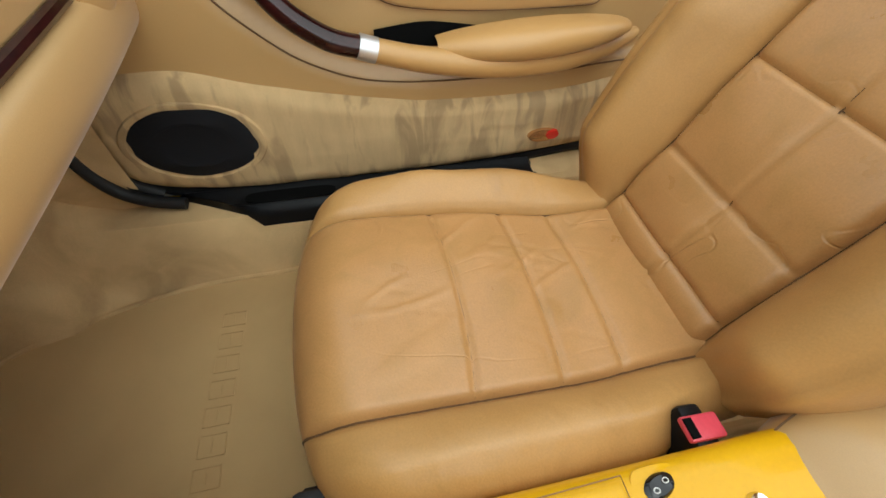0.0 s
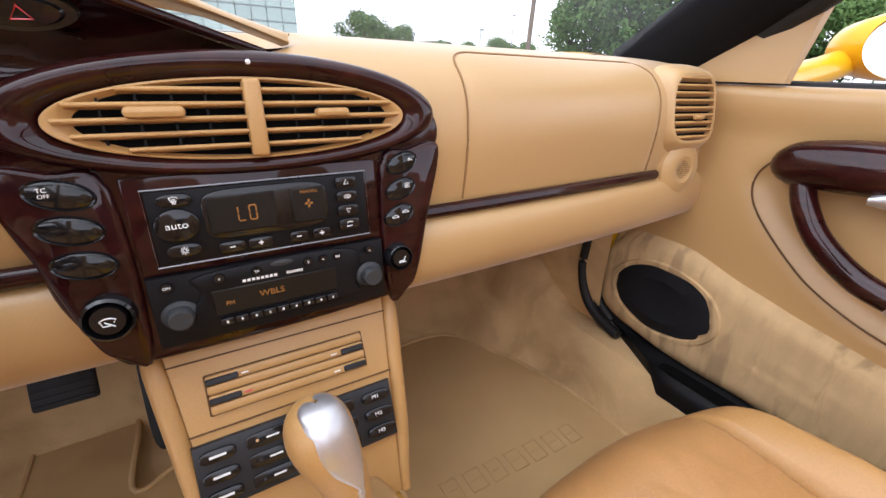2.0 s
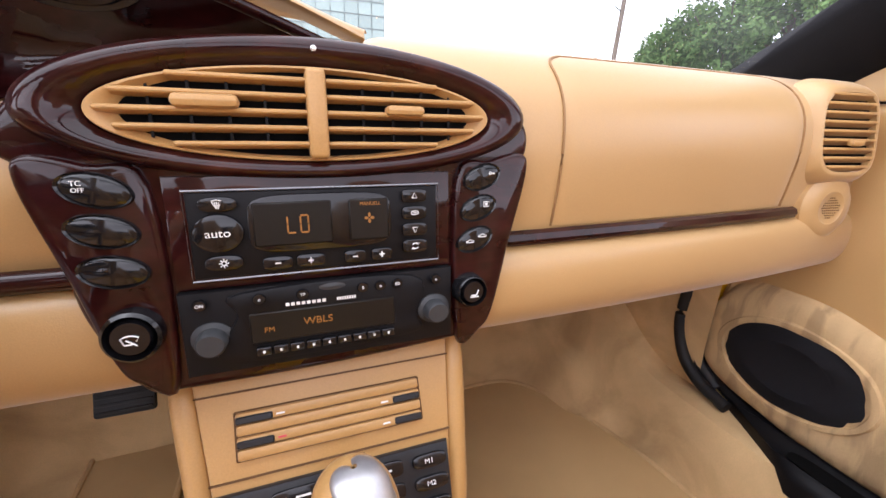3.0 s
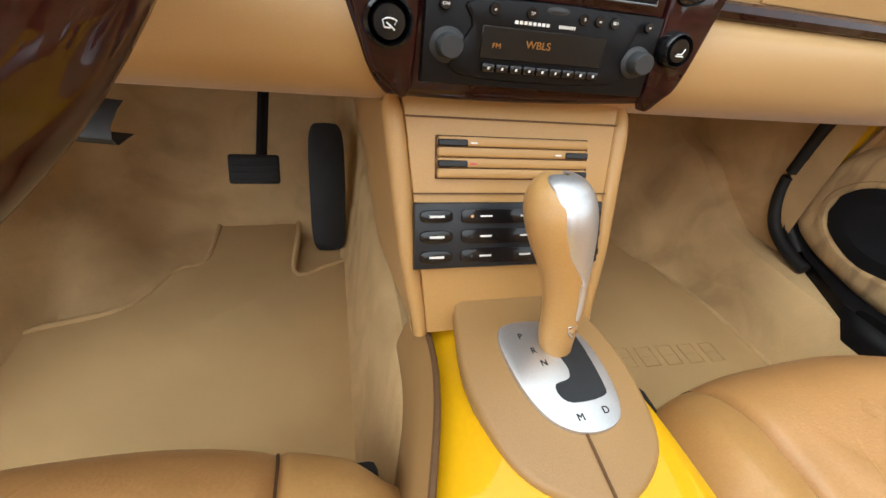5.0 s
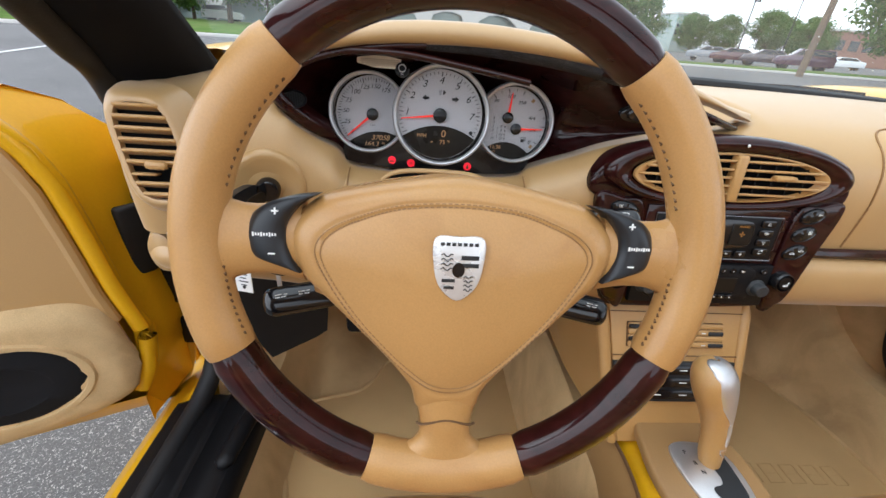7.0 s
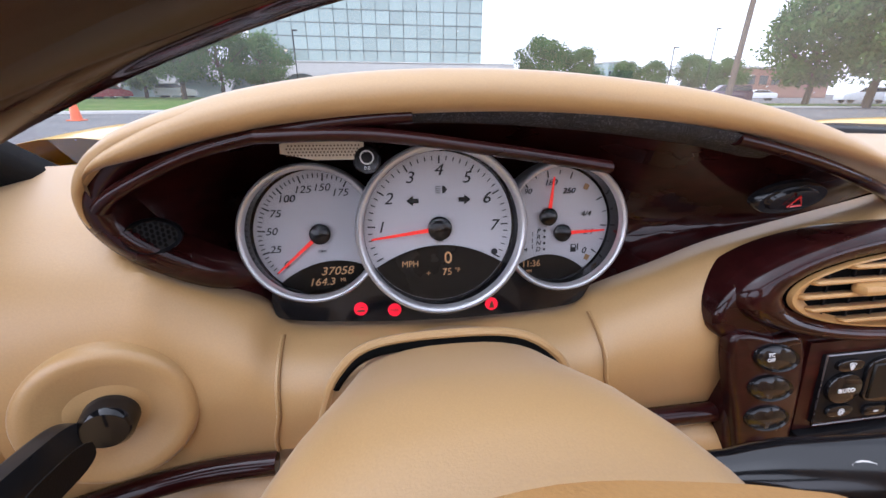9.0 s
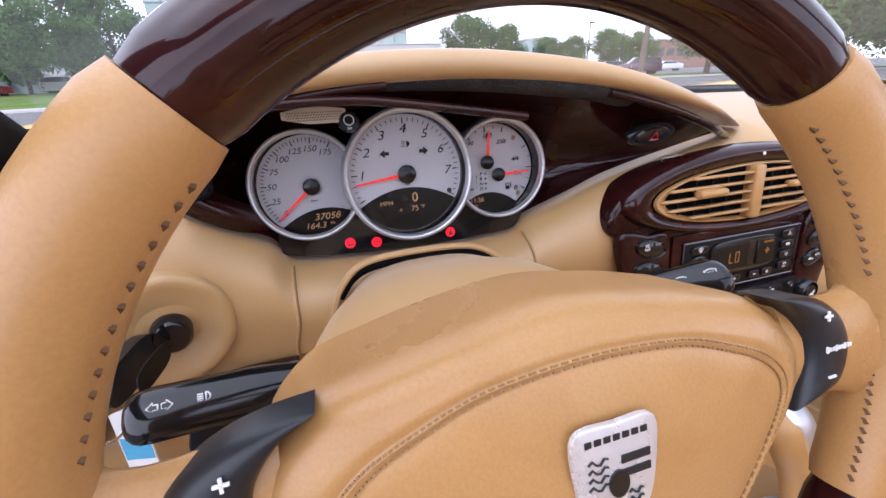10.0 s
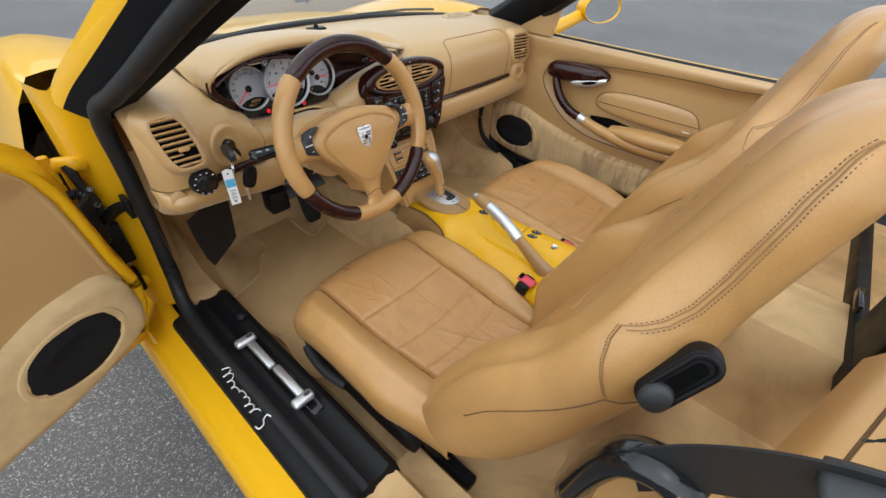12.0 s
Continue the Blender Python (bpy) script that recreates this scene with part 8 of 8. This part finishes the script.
part("check_strap", tube(spline([(-0.8105, 0.422, 0.6248), (-0.797, 0.417, 0.640), (-0.7706, 0.403, 0.6645), (-0.7440, 0.388, 0.6710)], 6), 0.0105, 8, flat=1.3), GLOSS, hinge, "black door check strap")
part("strap_plate", box((0.012, 0.036, 0.050), (-0.752, 0.384, 0.672), 0.003, 2, None), BLACK, hinge)
part("black_cover", box((0.046, 0.05, 0.112), (-0.803, 0.436, 0.570), 0.006, 2), BLACK, hinge, "black cover in the hinge gap")
part("black_cover", box((0.028, 0.04, 0.062), (-0.803, 0.434, 0.448), 0.006, 2), BLACK, hinge, "black cover in the hinge gap")
part("gap_seal", tube(spline([(-0.812, 0.436, 0.775), (-0.808, 0.430, 0.757), (-0.804, 0.428, 0.718), (-0.797, 0.426, 0.680), (-0.800, 0.428, 0.630)], 6), 0.0095, 8), RUBBER, hinge, "black seal in the hinge gap")
boot = spline([(-0.850, 0.440, 0.706), (-0.836, 0.430, 0.7135), (-0.820, 0.424, 0.7145), (-0.811, 0.421, 0.7006), (-0.815, 0.422, 0.660), (-0.811, 0.420, 0.636), (-0.797, 0.416, 0.626)], 8)
part("cable_boot", tube(boot, [0.0095 + 0.002 * (i % 2) for i in range(len(boot))], 12), SLATE, hinge, "ribbed black cable boot")
for x, y, z in ((-0.794, 0.415, 0.720), (-0.796, 0.416, 0.681), (-0.797, 0.43, 0.50)):
    part("bolt", lathe([(0, 0.006), (0.0055, 0.006), (0.0065, 0)], 6, plane((x, y, z), (0, 0, 1), (0.8, 0.6, 0))), SILVER, hinge)


def mirror(s):
    t = thing("door_mirror", (s * 0.86, 0.20, 0.90), "yellow painted door mirror with silvered glass", "door mirror", "door mirrors")
    C = Vector((s * 1.085, 0.165, 0.950))
    M = plane(tuple(C), (1, -0.42 * s, 0), (0, 0.025, 1))
    rows = [[M @ Vector((0.105 * k * math.cos(a), 0.062 * k * math.sin(a) * (1.0 if math.sin(a) > 0 else 0.9), h)) for a in np.linspace(0, 2 * math.pi, 32, endpoint=False)] for k, h in ((0.86, -0.006), (0.96, 0.004), (1.0, -0.004), (0.98, -0.03), (0.85, -0.07), (0.55, -0.10), (0.05, -0.112))]
    part("shell", sheet(rows, closed_v=True, caps=False), YELLOW, t)
    part("glass", slab(ellipse(0.092, 0.053, 32), 0.002, on(M, 0, 0, -0.004)), MIRROR, t, "silvered mirror glass")
    part("stalk", tube([(s * 0.76, 0.25, 0.885), (s * 0.86, 0.25, 0.890), (s * 0.96, 0.245, 0.905), (s * 1.03, 0.23, 0.925)], [0.030, 0.028, 0.026, 0.026], 12), YELLOW, t)


mirror(1)
part("mirror_triangle", slab([(0.33, 0.885), (0.185, 0.885), (0.152, 1.040), (0.30, 0.975)], 0.02, Matrix(((0, 0, 1, 0.70), (1, 0, 0, 0), (0, 1, 0, 0), (0, 0, 0, 1)))), DASH, body, "leather-covered mirror triangle")

# ---- behind the seats ----
deck = thing("wind_deflector", (0.0, -0.905, 0.63), "dark frame of the wind deflector behind the seats", "wind deflector")
part("lower_rail", box((1.16, 0.028, 0.050), (0.03, -0.910, 0.652), 0.010, 2), BLACK, deck)
part("centre_post", box((0.150, 0.026, 0.240), (-0.060, -0.912, 0.790), 0.010, 2), BLACK, deck)
for x in (-0.535, 0.590):
    part("side_post", box((0.045, 0.026, 0.240), (x, -0.912, 0.790), 0.010, 2), BLACK, deck)
part("upper_rail", box((1.16, 0.026, 0.035), (0.03, -0.913, 0.920), 0.010, 2), BLACK, deck)
part("catch", box((0.075, 0.012, 0.020), (0.075, -0.896, 0.690), 0.005, 2), GLOSS, deck)
pad = thing("quarter_pad", (-0.62, -0.80, 0.80), "tan leather pad on the body behind the driver's seat", "trim pad")
part("pad", sheet([[(-0.550 + 0.20 * u + 0.030 * v, -0.768 - 0.061 * u - 0.055 * v, 0.880 - 0.018 * (v - 0.7) ** 2 - 0.05 * max(0.0, 0.25 - v)) for v in np.linspace(-0.15, 1.7, 12)] for u in np.linspace(-0.15, 1.1, 12)]), LEATHER, pad, "", 70)
for v in (0.62, 0.66):
    part("seam", tube([(-0.550 + 0.20 * u + 0.030 * v, -0.768 - 0.061 * u - 0.055 * v, 0.8803 - 0.018 * (v - 0.7) ** 2) for u in np.linspace(-0.14, 1.09, 24)], 0.0010, 4), SEAM, pad)
part("scuff", tube([(-0.500 + 0.020 * u, -0.812 - 0.020 * u, 0.8800 + 0.0006 * math.sin(9 * u)) for u in np.linspace(0, 1, 10)], 0.0016, 5, flat=0.3), BLACK, pad, "dark scuff mark")

belt = thing("seat_belt", (-0.64, -0.70, 0.84), "black seat belt webbing running through its plastic guide", "seat belt")
web = spline([(-0.665, -0.672, 0.885), (-0.66, -0.700, 0.925), (-0.66, -0.735, 0.965), (-0.66, -0.775, 0.992), (-0.66, -0.83, 1.01)], 6)
part("webbing", sheet([[(p[0] + h, p[1] + 0.5 * d, p[2] + 0.85 * d) for d, h in ((-0.023, 0), (-0.008, 0.002), (0.008, 0.002), (0.023, 0), (0.022, -0.0015), (-0.022, -0.0015))] for p in web], closed_v=True), RUBBER, belt)
part("guide", tube(spline([(-0.660, -0.640, 0.775), (-0.660, -0.650, 0.850), (-0.660, -0.664, 0.890), (-0.660, -0.690, 0.903), (-0.660, -0.716, 0.890)], 6), [0.008] + [0.019] * 23 + [0.010], 14, flat=0.7), GLOSS, belt, "black plastic belt guide", 70)
part("tongue", tube(spline([(-0.66, -0.742, 0.980), (-0.66, -0.758, 0.990), (-0.66, -0.775, 0.998)], 5), [0.006] + [0.016] * 9 + [0.008], 12, flat=0.6), GREY_RUB, belt, "grey belt tongue", 70)
side = thing("quarter_trim", (-0.70, -0.85, 0.70), "tan trim panel behind the driver's door opening", "trim panel")
part("panel", sheet([[(-0.70 + 0.05 * v + 0.03 * math.sin(u * 3), -0.66 - 0.50 * u, 0.50 + (0.40 + 0.10 * u) * v) for v in np.linspace(0, 1, 8)] for u in np.linspace(0, 1, 10)]), LEATHER, side, "", 70)
part("ledge", sheet([[(-0.65 - 0.20 * v, -0.70 - 0.50 * u, 0.90 + 0.06 * u + 0.02 * math.sin(v * 3)) for v in np.linspace(0, 1, 6)] for u in np.linspace(0, 1, 8)]), LEATHER, side, "", 70)

# ---- the lot outside ----
def island(name, pts, mat, h, label, category):
    return tagged(part(name, slab(pts, h, Matrix.Translation((0, 0, 0.002)), 0.03), mat), label, category, kind="structure")


lawn = spline([(-60, 21), (-20, 20), (-4, 23.5), (5, 27), (9.5, 32), (9, 40), (2, 52), (-20, 58), (-60, 60)], 6, True)
kerb = spline([(-60.3, 20.7), (-20, 19.7), (-3.9, 23.2), (5.3, 26.7), (9.9, 32), (9.4, 40.2), (2.2, 52.3), (-20, 58.3), (-60.3, 60.3)], 6, True)
island("kerb", kerb, CONCRETE, 0.13, "pale concrete kerb round the lawn", "kerb")
island("lawn", lawn, GRASS, 0.16, "mown green lawn island", "lawn")
island("kerb_east", [(14, 30), (90, 22), (90, 27), (30, 36), (14, 35)], CONCRETE, 0.12, "pale concrete kerb", "kerb")
island("lawn_east", [(14.5, 30.3), (90, 22.4), (90, 26.6), (30, 35.6), (14.5, 34.6)], GRASS, 0.15, "strip of mown grass", "lawn")
for k in range(7):
    x = -14 + 3.0 * k
    tagged(part("parking_line", box((0.11, 5.2, 0.004), (x - 0.4, 10.8, 0.006), 0, 1, Matrix.Rotation(radians(18), 4, "Z")), LINE), "worn white parking bay line", "road marking", "parking lines", "structure")

office = thing("office_building", (-1, 78, 0), "glass office block on a concrete podium with arches", "building")
Y0, XL, XR, Z0, Z1 = 72.0, -19.0, 17.0, 5.0, 24.0
part("core", box((XR - XL - 0.4, 16, Z1 - Z0), ((XL + XR) / 2, Y0 + 8.4, (Z0 + Z1) / 2), 0, 1), MULLION, office)
pane = bpy.data.meshes.new("window_pane")
bm = box((2.0, 0.06, 1.75), (0, 0, 0), 0, 1)
bm.to_mesh(pane)
bm.free()
pane.materials.append(CURTAIN)
for i in range(17):
    for j in range(10):
        o = new("window_pane", pane)
        o.parent, o.matrix_parent_inverse = office, Matrix.Translation(-office.location)
        o.location = (XL + 1.15 + 2.11 * i, Y0 + 0.15, Z0 + 1.0 + 1.88 * j)
for j in range(10):
    part("spandrel", box((XR - XL, 0.10, 0.16), ((XL + XR) / 2, Y0 + 0.12, Z0 + 0.05 + 1.88 * j), 0, 1), MULLION, office)
podium = [(-60, 0), (-60, 5.0), (22, 5.0), (22, 0)]
edge = [(-60.0, 4.9)]
bm = bmesh.new()
top = [(x, 5.1) for x in np.linspace(-60, 22, 60)]
bot = []
for x in np.linspace(-60, 22, 60):
    u = ((x + 60) / 7.45) % 1.0
    bot.append((x, 0.0 if u < 0.10 or u > 0.90 else 1.6 + 1.9 * math.sqrt(max(0, 1 - ((u - 0.5) / 0.42) ** 2))))
part("podium", sheet([[(x, Y0 - 2, z), (x, Y0 - 2, b[1]), (x, Y0 - 1.0, b[1])] for (x, z), b in zip(top, bot)]), CONCRETE, office, "pale concrete podium with wide arches")
part("podium_top", box((82, 20, 0.3), (-19, Y0 + 8, 5.1), 0.05, 1), CONCRETE, office)
part("podium_glass", box((82, 0.2, 4.8), (-19, Y0 + 1, 2.4), 0, 1), CURTAIN, office, "glazing in the shade of the arches")


def tree(x, y, h, r, mat, seed, trunk=0.3):
    rnd = random.Random(seed)
    t = thing("tree", (x, y, 0), "leafy green tree with a dark trunk", "tree", "trees round the lot")
    limbs = [tube(spline([(x, y, 0), (x + 0.1, y, h * 0.25), (x - 0.1, y + 0.1, h * 0.55), (x, y, h * 0.85)], 4), np.interp(np.linspace(0, 1, 13), [0, 1], [h * 0.03, h * 0.008]), 8)]
    tips = []
    for k in range(10):
        a, z0 = rnd.uniform(0, 6.28), rnd.uniform(0.25, 0.7) * h
        L = r * rnd.uniform(0.6, 1.0)
        e = (x + L * math.cos(a), y + L * math.sin(a), z0 + L * 0.7)
        tips.append(e)
        limbs.append(tube([(x, y, z0), ((x + e[0]) / 2, (y + e[1]) / 2, z0 + L * 0.3), e], [h * 0.012, h * 0.008, h * 0.003], 6))
    part("trunk", join(*limbs), BARK, t)
    V, Fc = [], []
    for k in range(64):
        a, q = rnd.uniform(0, 6.28), rnd.uniform(-1, 1)
        rr = math.sqrt(rnd.uniform(0.15, 1))
        zc = h * 0.62 + q * h * 0.36
        wid = r * math.sqrt(max(0.05, 1 - abs(q) ** 2.2)) * rr
        c = (x + wid * math.cos(a), y + wid * math.sin(a), zc)
        cr = r * rnd.uniform(0.20, 0.42)
        for n in range(170):
            d = Vector((rnd.gauss(0, 1), rnd.gauss(0, 1), rnd.gauss(0, 0.8))).normalized() * cr * rnd.uniform(0.55, 1.1)
            p = Vector(c) + d
            s = r * rnd.uniform(0.032, 0.07)
            u = Vector((rnd.gauss(0, 1), rnd.gauss(0, 1), rnd.gauss(0, 1))).normalized() * s
            w = d.cross(u).normalized() * s * 0.7 + d.normalized() * s * rnd.uniform(-0.3, 0.3)
            i = len(V)
            V += [p - u, p + w * 0.6, p + u, p - w * 0.6]
            Fc.append((i, i + 1, i + 2, i + 3))
    me = bpy.data.meshes.new("crown")
    me.from_pydata([tuple(v) for v in V], [], Fc)
    link("crown", me, mat, t, "uneven crown of small leaves", 180)
    return t


def at(az, dist):
    return -0.4 + dist * math.sin(radians(az)), dist * math.cos(radians(az))


for k, (az, dist, h, r, m) in enumerate(((-36, 60, 7.5, 4.0, LEAVES_LIGHT), (-32, 62, 7, 3.8, LEAVES_LIGHT), (-28.5, 64, 7.5, 3.6, LEAVES_LIGHT), (-25.5, 58, 7, 3.2, LEAVES_LIGHT), (-22, 50, 9.5, 3.2, LEAVES), (-18, 52, 8.0, 3.2, LEAVES), (-13.5, 54, 6.5, 3.0, LEAVES), (-40, 40, 11, 4.0, LEAVES), (21, 85, 10.0, 4.6, LEAVES), (25, 90, 8.5, 4.5, LEAVES), (31, 110, 7, 3.5, LEAVES), (34, 110, 7, 3.5, LEAVES), (38, 110, 8, 4, LEAVES), (41, 105, 7, 4, LEAVES), (48.5, 48, 9.0, 4.0, LEAVES), (53, 46, 10.5, 4.5, LEAVES), (58, 44, 11, 4.6, LEAVES), (64, 60, 9, 5, LEAVES), (72, 60, 8, 5, LEAVES), (80, 48, 8, 5, LEAVES_LIGHT), (92, 70, 9, 6, LEAVES), (-48, 60, 9, 5, LEAVES), (-56, 60, 9, 5, LEAVES), (16, 100, 6, 4, LEAVES))):
    tree(*at(az, dist), h, r, m, 11 + k)


def far_car(az, dist, color, heading, name="parked_car", label="", h=1.45, L=4.4):
    x, y = at(az, dist)
    t = thing(name, (x, y, 0), label or "parked car, a few dozen metres off", "car", "parked cars")
    M = Matrix.Translation((x, y, 0)) @ Matrix.Rotation(radians(heading), 4, "Z")
    P = paint("car_paint", color)
    prof = [(-0.5, 0.25), (-0.5, 0.62), (-0.47, 0.70), (-0.36, 0.74), (-0.22, 0.98), (0.12, 1.0), (0.26, 0.74), (0.46, 0.64), (0.5, 0.50), (0.5, 0.25)]
    if h > 1.6:
        prof = [(-0.5, 0.22), (-0.5, 0.60), (-0.48, 0.66), (-0.44, 0.98), (0.10, 1.0), (0.24, 0.68), (0.46, 0.60), (0.5, 0.48), (0.5, 0.22)]
    side = [(a * L, b * h) for a, b in prof]
    TM = M @ Matrix(((1, 0, 0, 0), (0, 0, 1, -0.86), (0, 1, 0, 0), (0, 0, 0, 1)))
    part("body", slab(side, 1.72, TM, 0.05), P, t)
    gl = [(a * L, b * h) for a, b in ([(-0.33, 0.74), (-0.21, 0.95), (0.11, 0.965), (0.23, 0.74)] if h <= 1.6 else [(-0.45, 0.70), (-0.42, 0.94), (0.09, 0.95), (0.20, 0.70)])]
    for s in (-0.87, 0.858):
        part("side_glass", slab(gl, 0.012, M @ Matrix(((1, 0, 0, 0), (0, 0, 1, s), (0, 1, 0, 0), (0, 0, 0, 1)))), TINT, t)
    for wx in (-0.31, 0.31):
        for s in (-1, 1):
            part("wheel", lathe([(0, 0.04), (0.2, 0.04), (0.31, 0.03), (0.32, -0.1), (0.2, -0.12)], 20, M @ Matrix.Translation((wx * L, s * 0.80, 0.32)) @ Matrix.Rotation(radians(-90 * s), 4, "X")), RUBBER, t)


for az, dist, c, hd, h in ((-34.5, 52, (0.5, 0.5, 0.52), 70, 1.45), (-33.0, 53, (0.06, 0.07, 0.09), 70, 1.5), (-31.4, 54, (0.30, 0.32, 0.34), 70, 1.45), (-30.0, 55, (0.35, 0.03, 0.04), 70, 1.45), (-28.9, 56, (0.30, 0.02, 0.03), 70, 1.45), (-22.6, 62, (0.75, 0.75, 0.75), 10, 1.8), (44.5, 80, (0.75, 0.76, 0.77), 150, 1.5), (41.5, 52, (0.10, 0.05, 0.08), 150, 1.75), (38.5, 54, (0.07, 0.05, 0.06), 150, 1.5), (35.5, 56, (0.09, 0.03, 0.04), 150, 1.45), (33.2, 56, (0.25, 0.26, 0.28), 150, 1.45), (52.5, 68, (0.72, 0.73, 0.75), 160, 1.75), (56, 66, (0.55, 0.60, 0.68), 160, 1.7), (15, 66, (0.6, 0.6, 0.6), 100, 1.45), (17.8, 66, (0.7, 0.7, 0.7), 100, 1.45), (86, 36, (0.5, 0.52, 0.55), 10, 1.5), (89, 38, (0.6, 0.6, 0.62), 10, 1.45)):
    far_car(az, dist, c, hd, h=h)

x, y = at(-31.8, 19.0)
cone = thing("traffic_cone", (x, y, 0), "orange traffic cone on the asphalt", "traffic cone")
part("cone", lathe([(0, 1.0), (0.03, 1.0), (0.05, 0.96), (0.16, 0.06), (0.17, 0.03)], 24, Matrix.Translation((x, y, 0))), ORANGE, cone)
part("foot", box((0.42, 0.42, 0.04), (x, y, 0.022), 0.01, 1), ORANGE, cone)
x, y = at(41.8, 34)
pole = thing("utility_pole", (x, y, 0), "leaning brown timber utility pole", "utility pole")
part("post", tube([(x, y, 0), (x + 0.2, y, 6), (x + 0.45, y, 12)], [0.20, 0.17, 0.14], 12), TIMBER, pole)
part("cross_arm", box((2.4, 0.12, 0.14), (x + 0.4, y, 10.6), 0.02, 1), TIMBER, pole)
part("lamp_arm", tube([(x + 0.2, y, 7.6), (x - 0.4, y, 7.9)], 0.04, 6), GREY_RUB, pole)
for k in range(3):
    w = tagged(part("power_line", tube([(x + 0.3, y, 10.4 - 0.8 * k), (x + 20, y - 8, 9.0 - 0.8 * k), (x + 60, y - 22, 10.5 - 0.8 * k)], 0.018, 5), BLACK), "thin black overhead cable", "cable", "overhead cables")
for az, dist, h in ((35.7, 60, 6.0), (39.5, 80, 10.0), (-9.5, 60, 8.0)):
    x, y = at(az, dist)
    lp = thing("street_lamp", (x, y, 0), "dark slim parking lot lamp post", "street lamp", "street lamps")
    part("post", tube([(x, y, 0), (x, y, h)], 0.07, 8), GREY_RUB, lp)
    part("head", box((0.7, 0.3, 0.16), (x + 0.25, y, h), 0.03, 1), GREY_RUB, lp)
x, y = at(54.5, 36)
sg = thing("lot_sign", (x, y, 0), "white rectangular sign on a post", "sign")
part("post", tube([(x, y, 0), (x, y, 2.2)], 0.03, 6), GREY_RUB, sg)
part("board", box((0.6, 0.03, 0.5), (x, y - 0.05, 2.1), 0.01, 1), WHITE, sg)
for az, dist, w, h, m, lab in ((45, 150, 26, 7, BRICK, "low red brick building in the distance"), (29.4, 160, 9, 10, CURTAIN, "small glazed building in the distance")):
    x, y = at(az, dist)
    bd = thing("distant_building", (x, y, 0), lab, "building")
    part("wall", box((w, 12, h), (x, y, h / 2), 0.1, 1), m, bd)
    part("roof_edge", box((w + 0.6, 12.6, 0.5), (x, y, h + 0.2), 0.05, 1), CONCRETE, bd)
    for k in range(7):
        part("window", box((w * 0.09, 0.1, h * 0.3), (x - w * 0.42 + w * 0.14 * k, y - 6.05, h * 0.6), 0, 1), TINT, bd)
x, y = at(97, 26)
bin_ = thing("blue_container", (x, y, 0), "large blue steel container at the lot's edge", "container")
part("box", box((2.4, 5.5, 2.3), (x, y, 1.2), 0.04, 1), paint("blue_container_paint", (0.03, 0.25, 0.50)), bin_)
for k in range(8):
    part("rib", box((0.08, 0.10, 2.1), (x - 1.23, y - 2.4 + 0.68 * k, 1.2), 0.01, 1), paint("blue_container_paint", (0.03, 0.25, 0.50)), bin_)
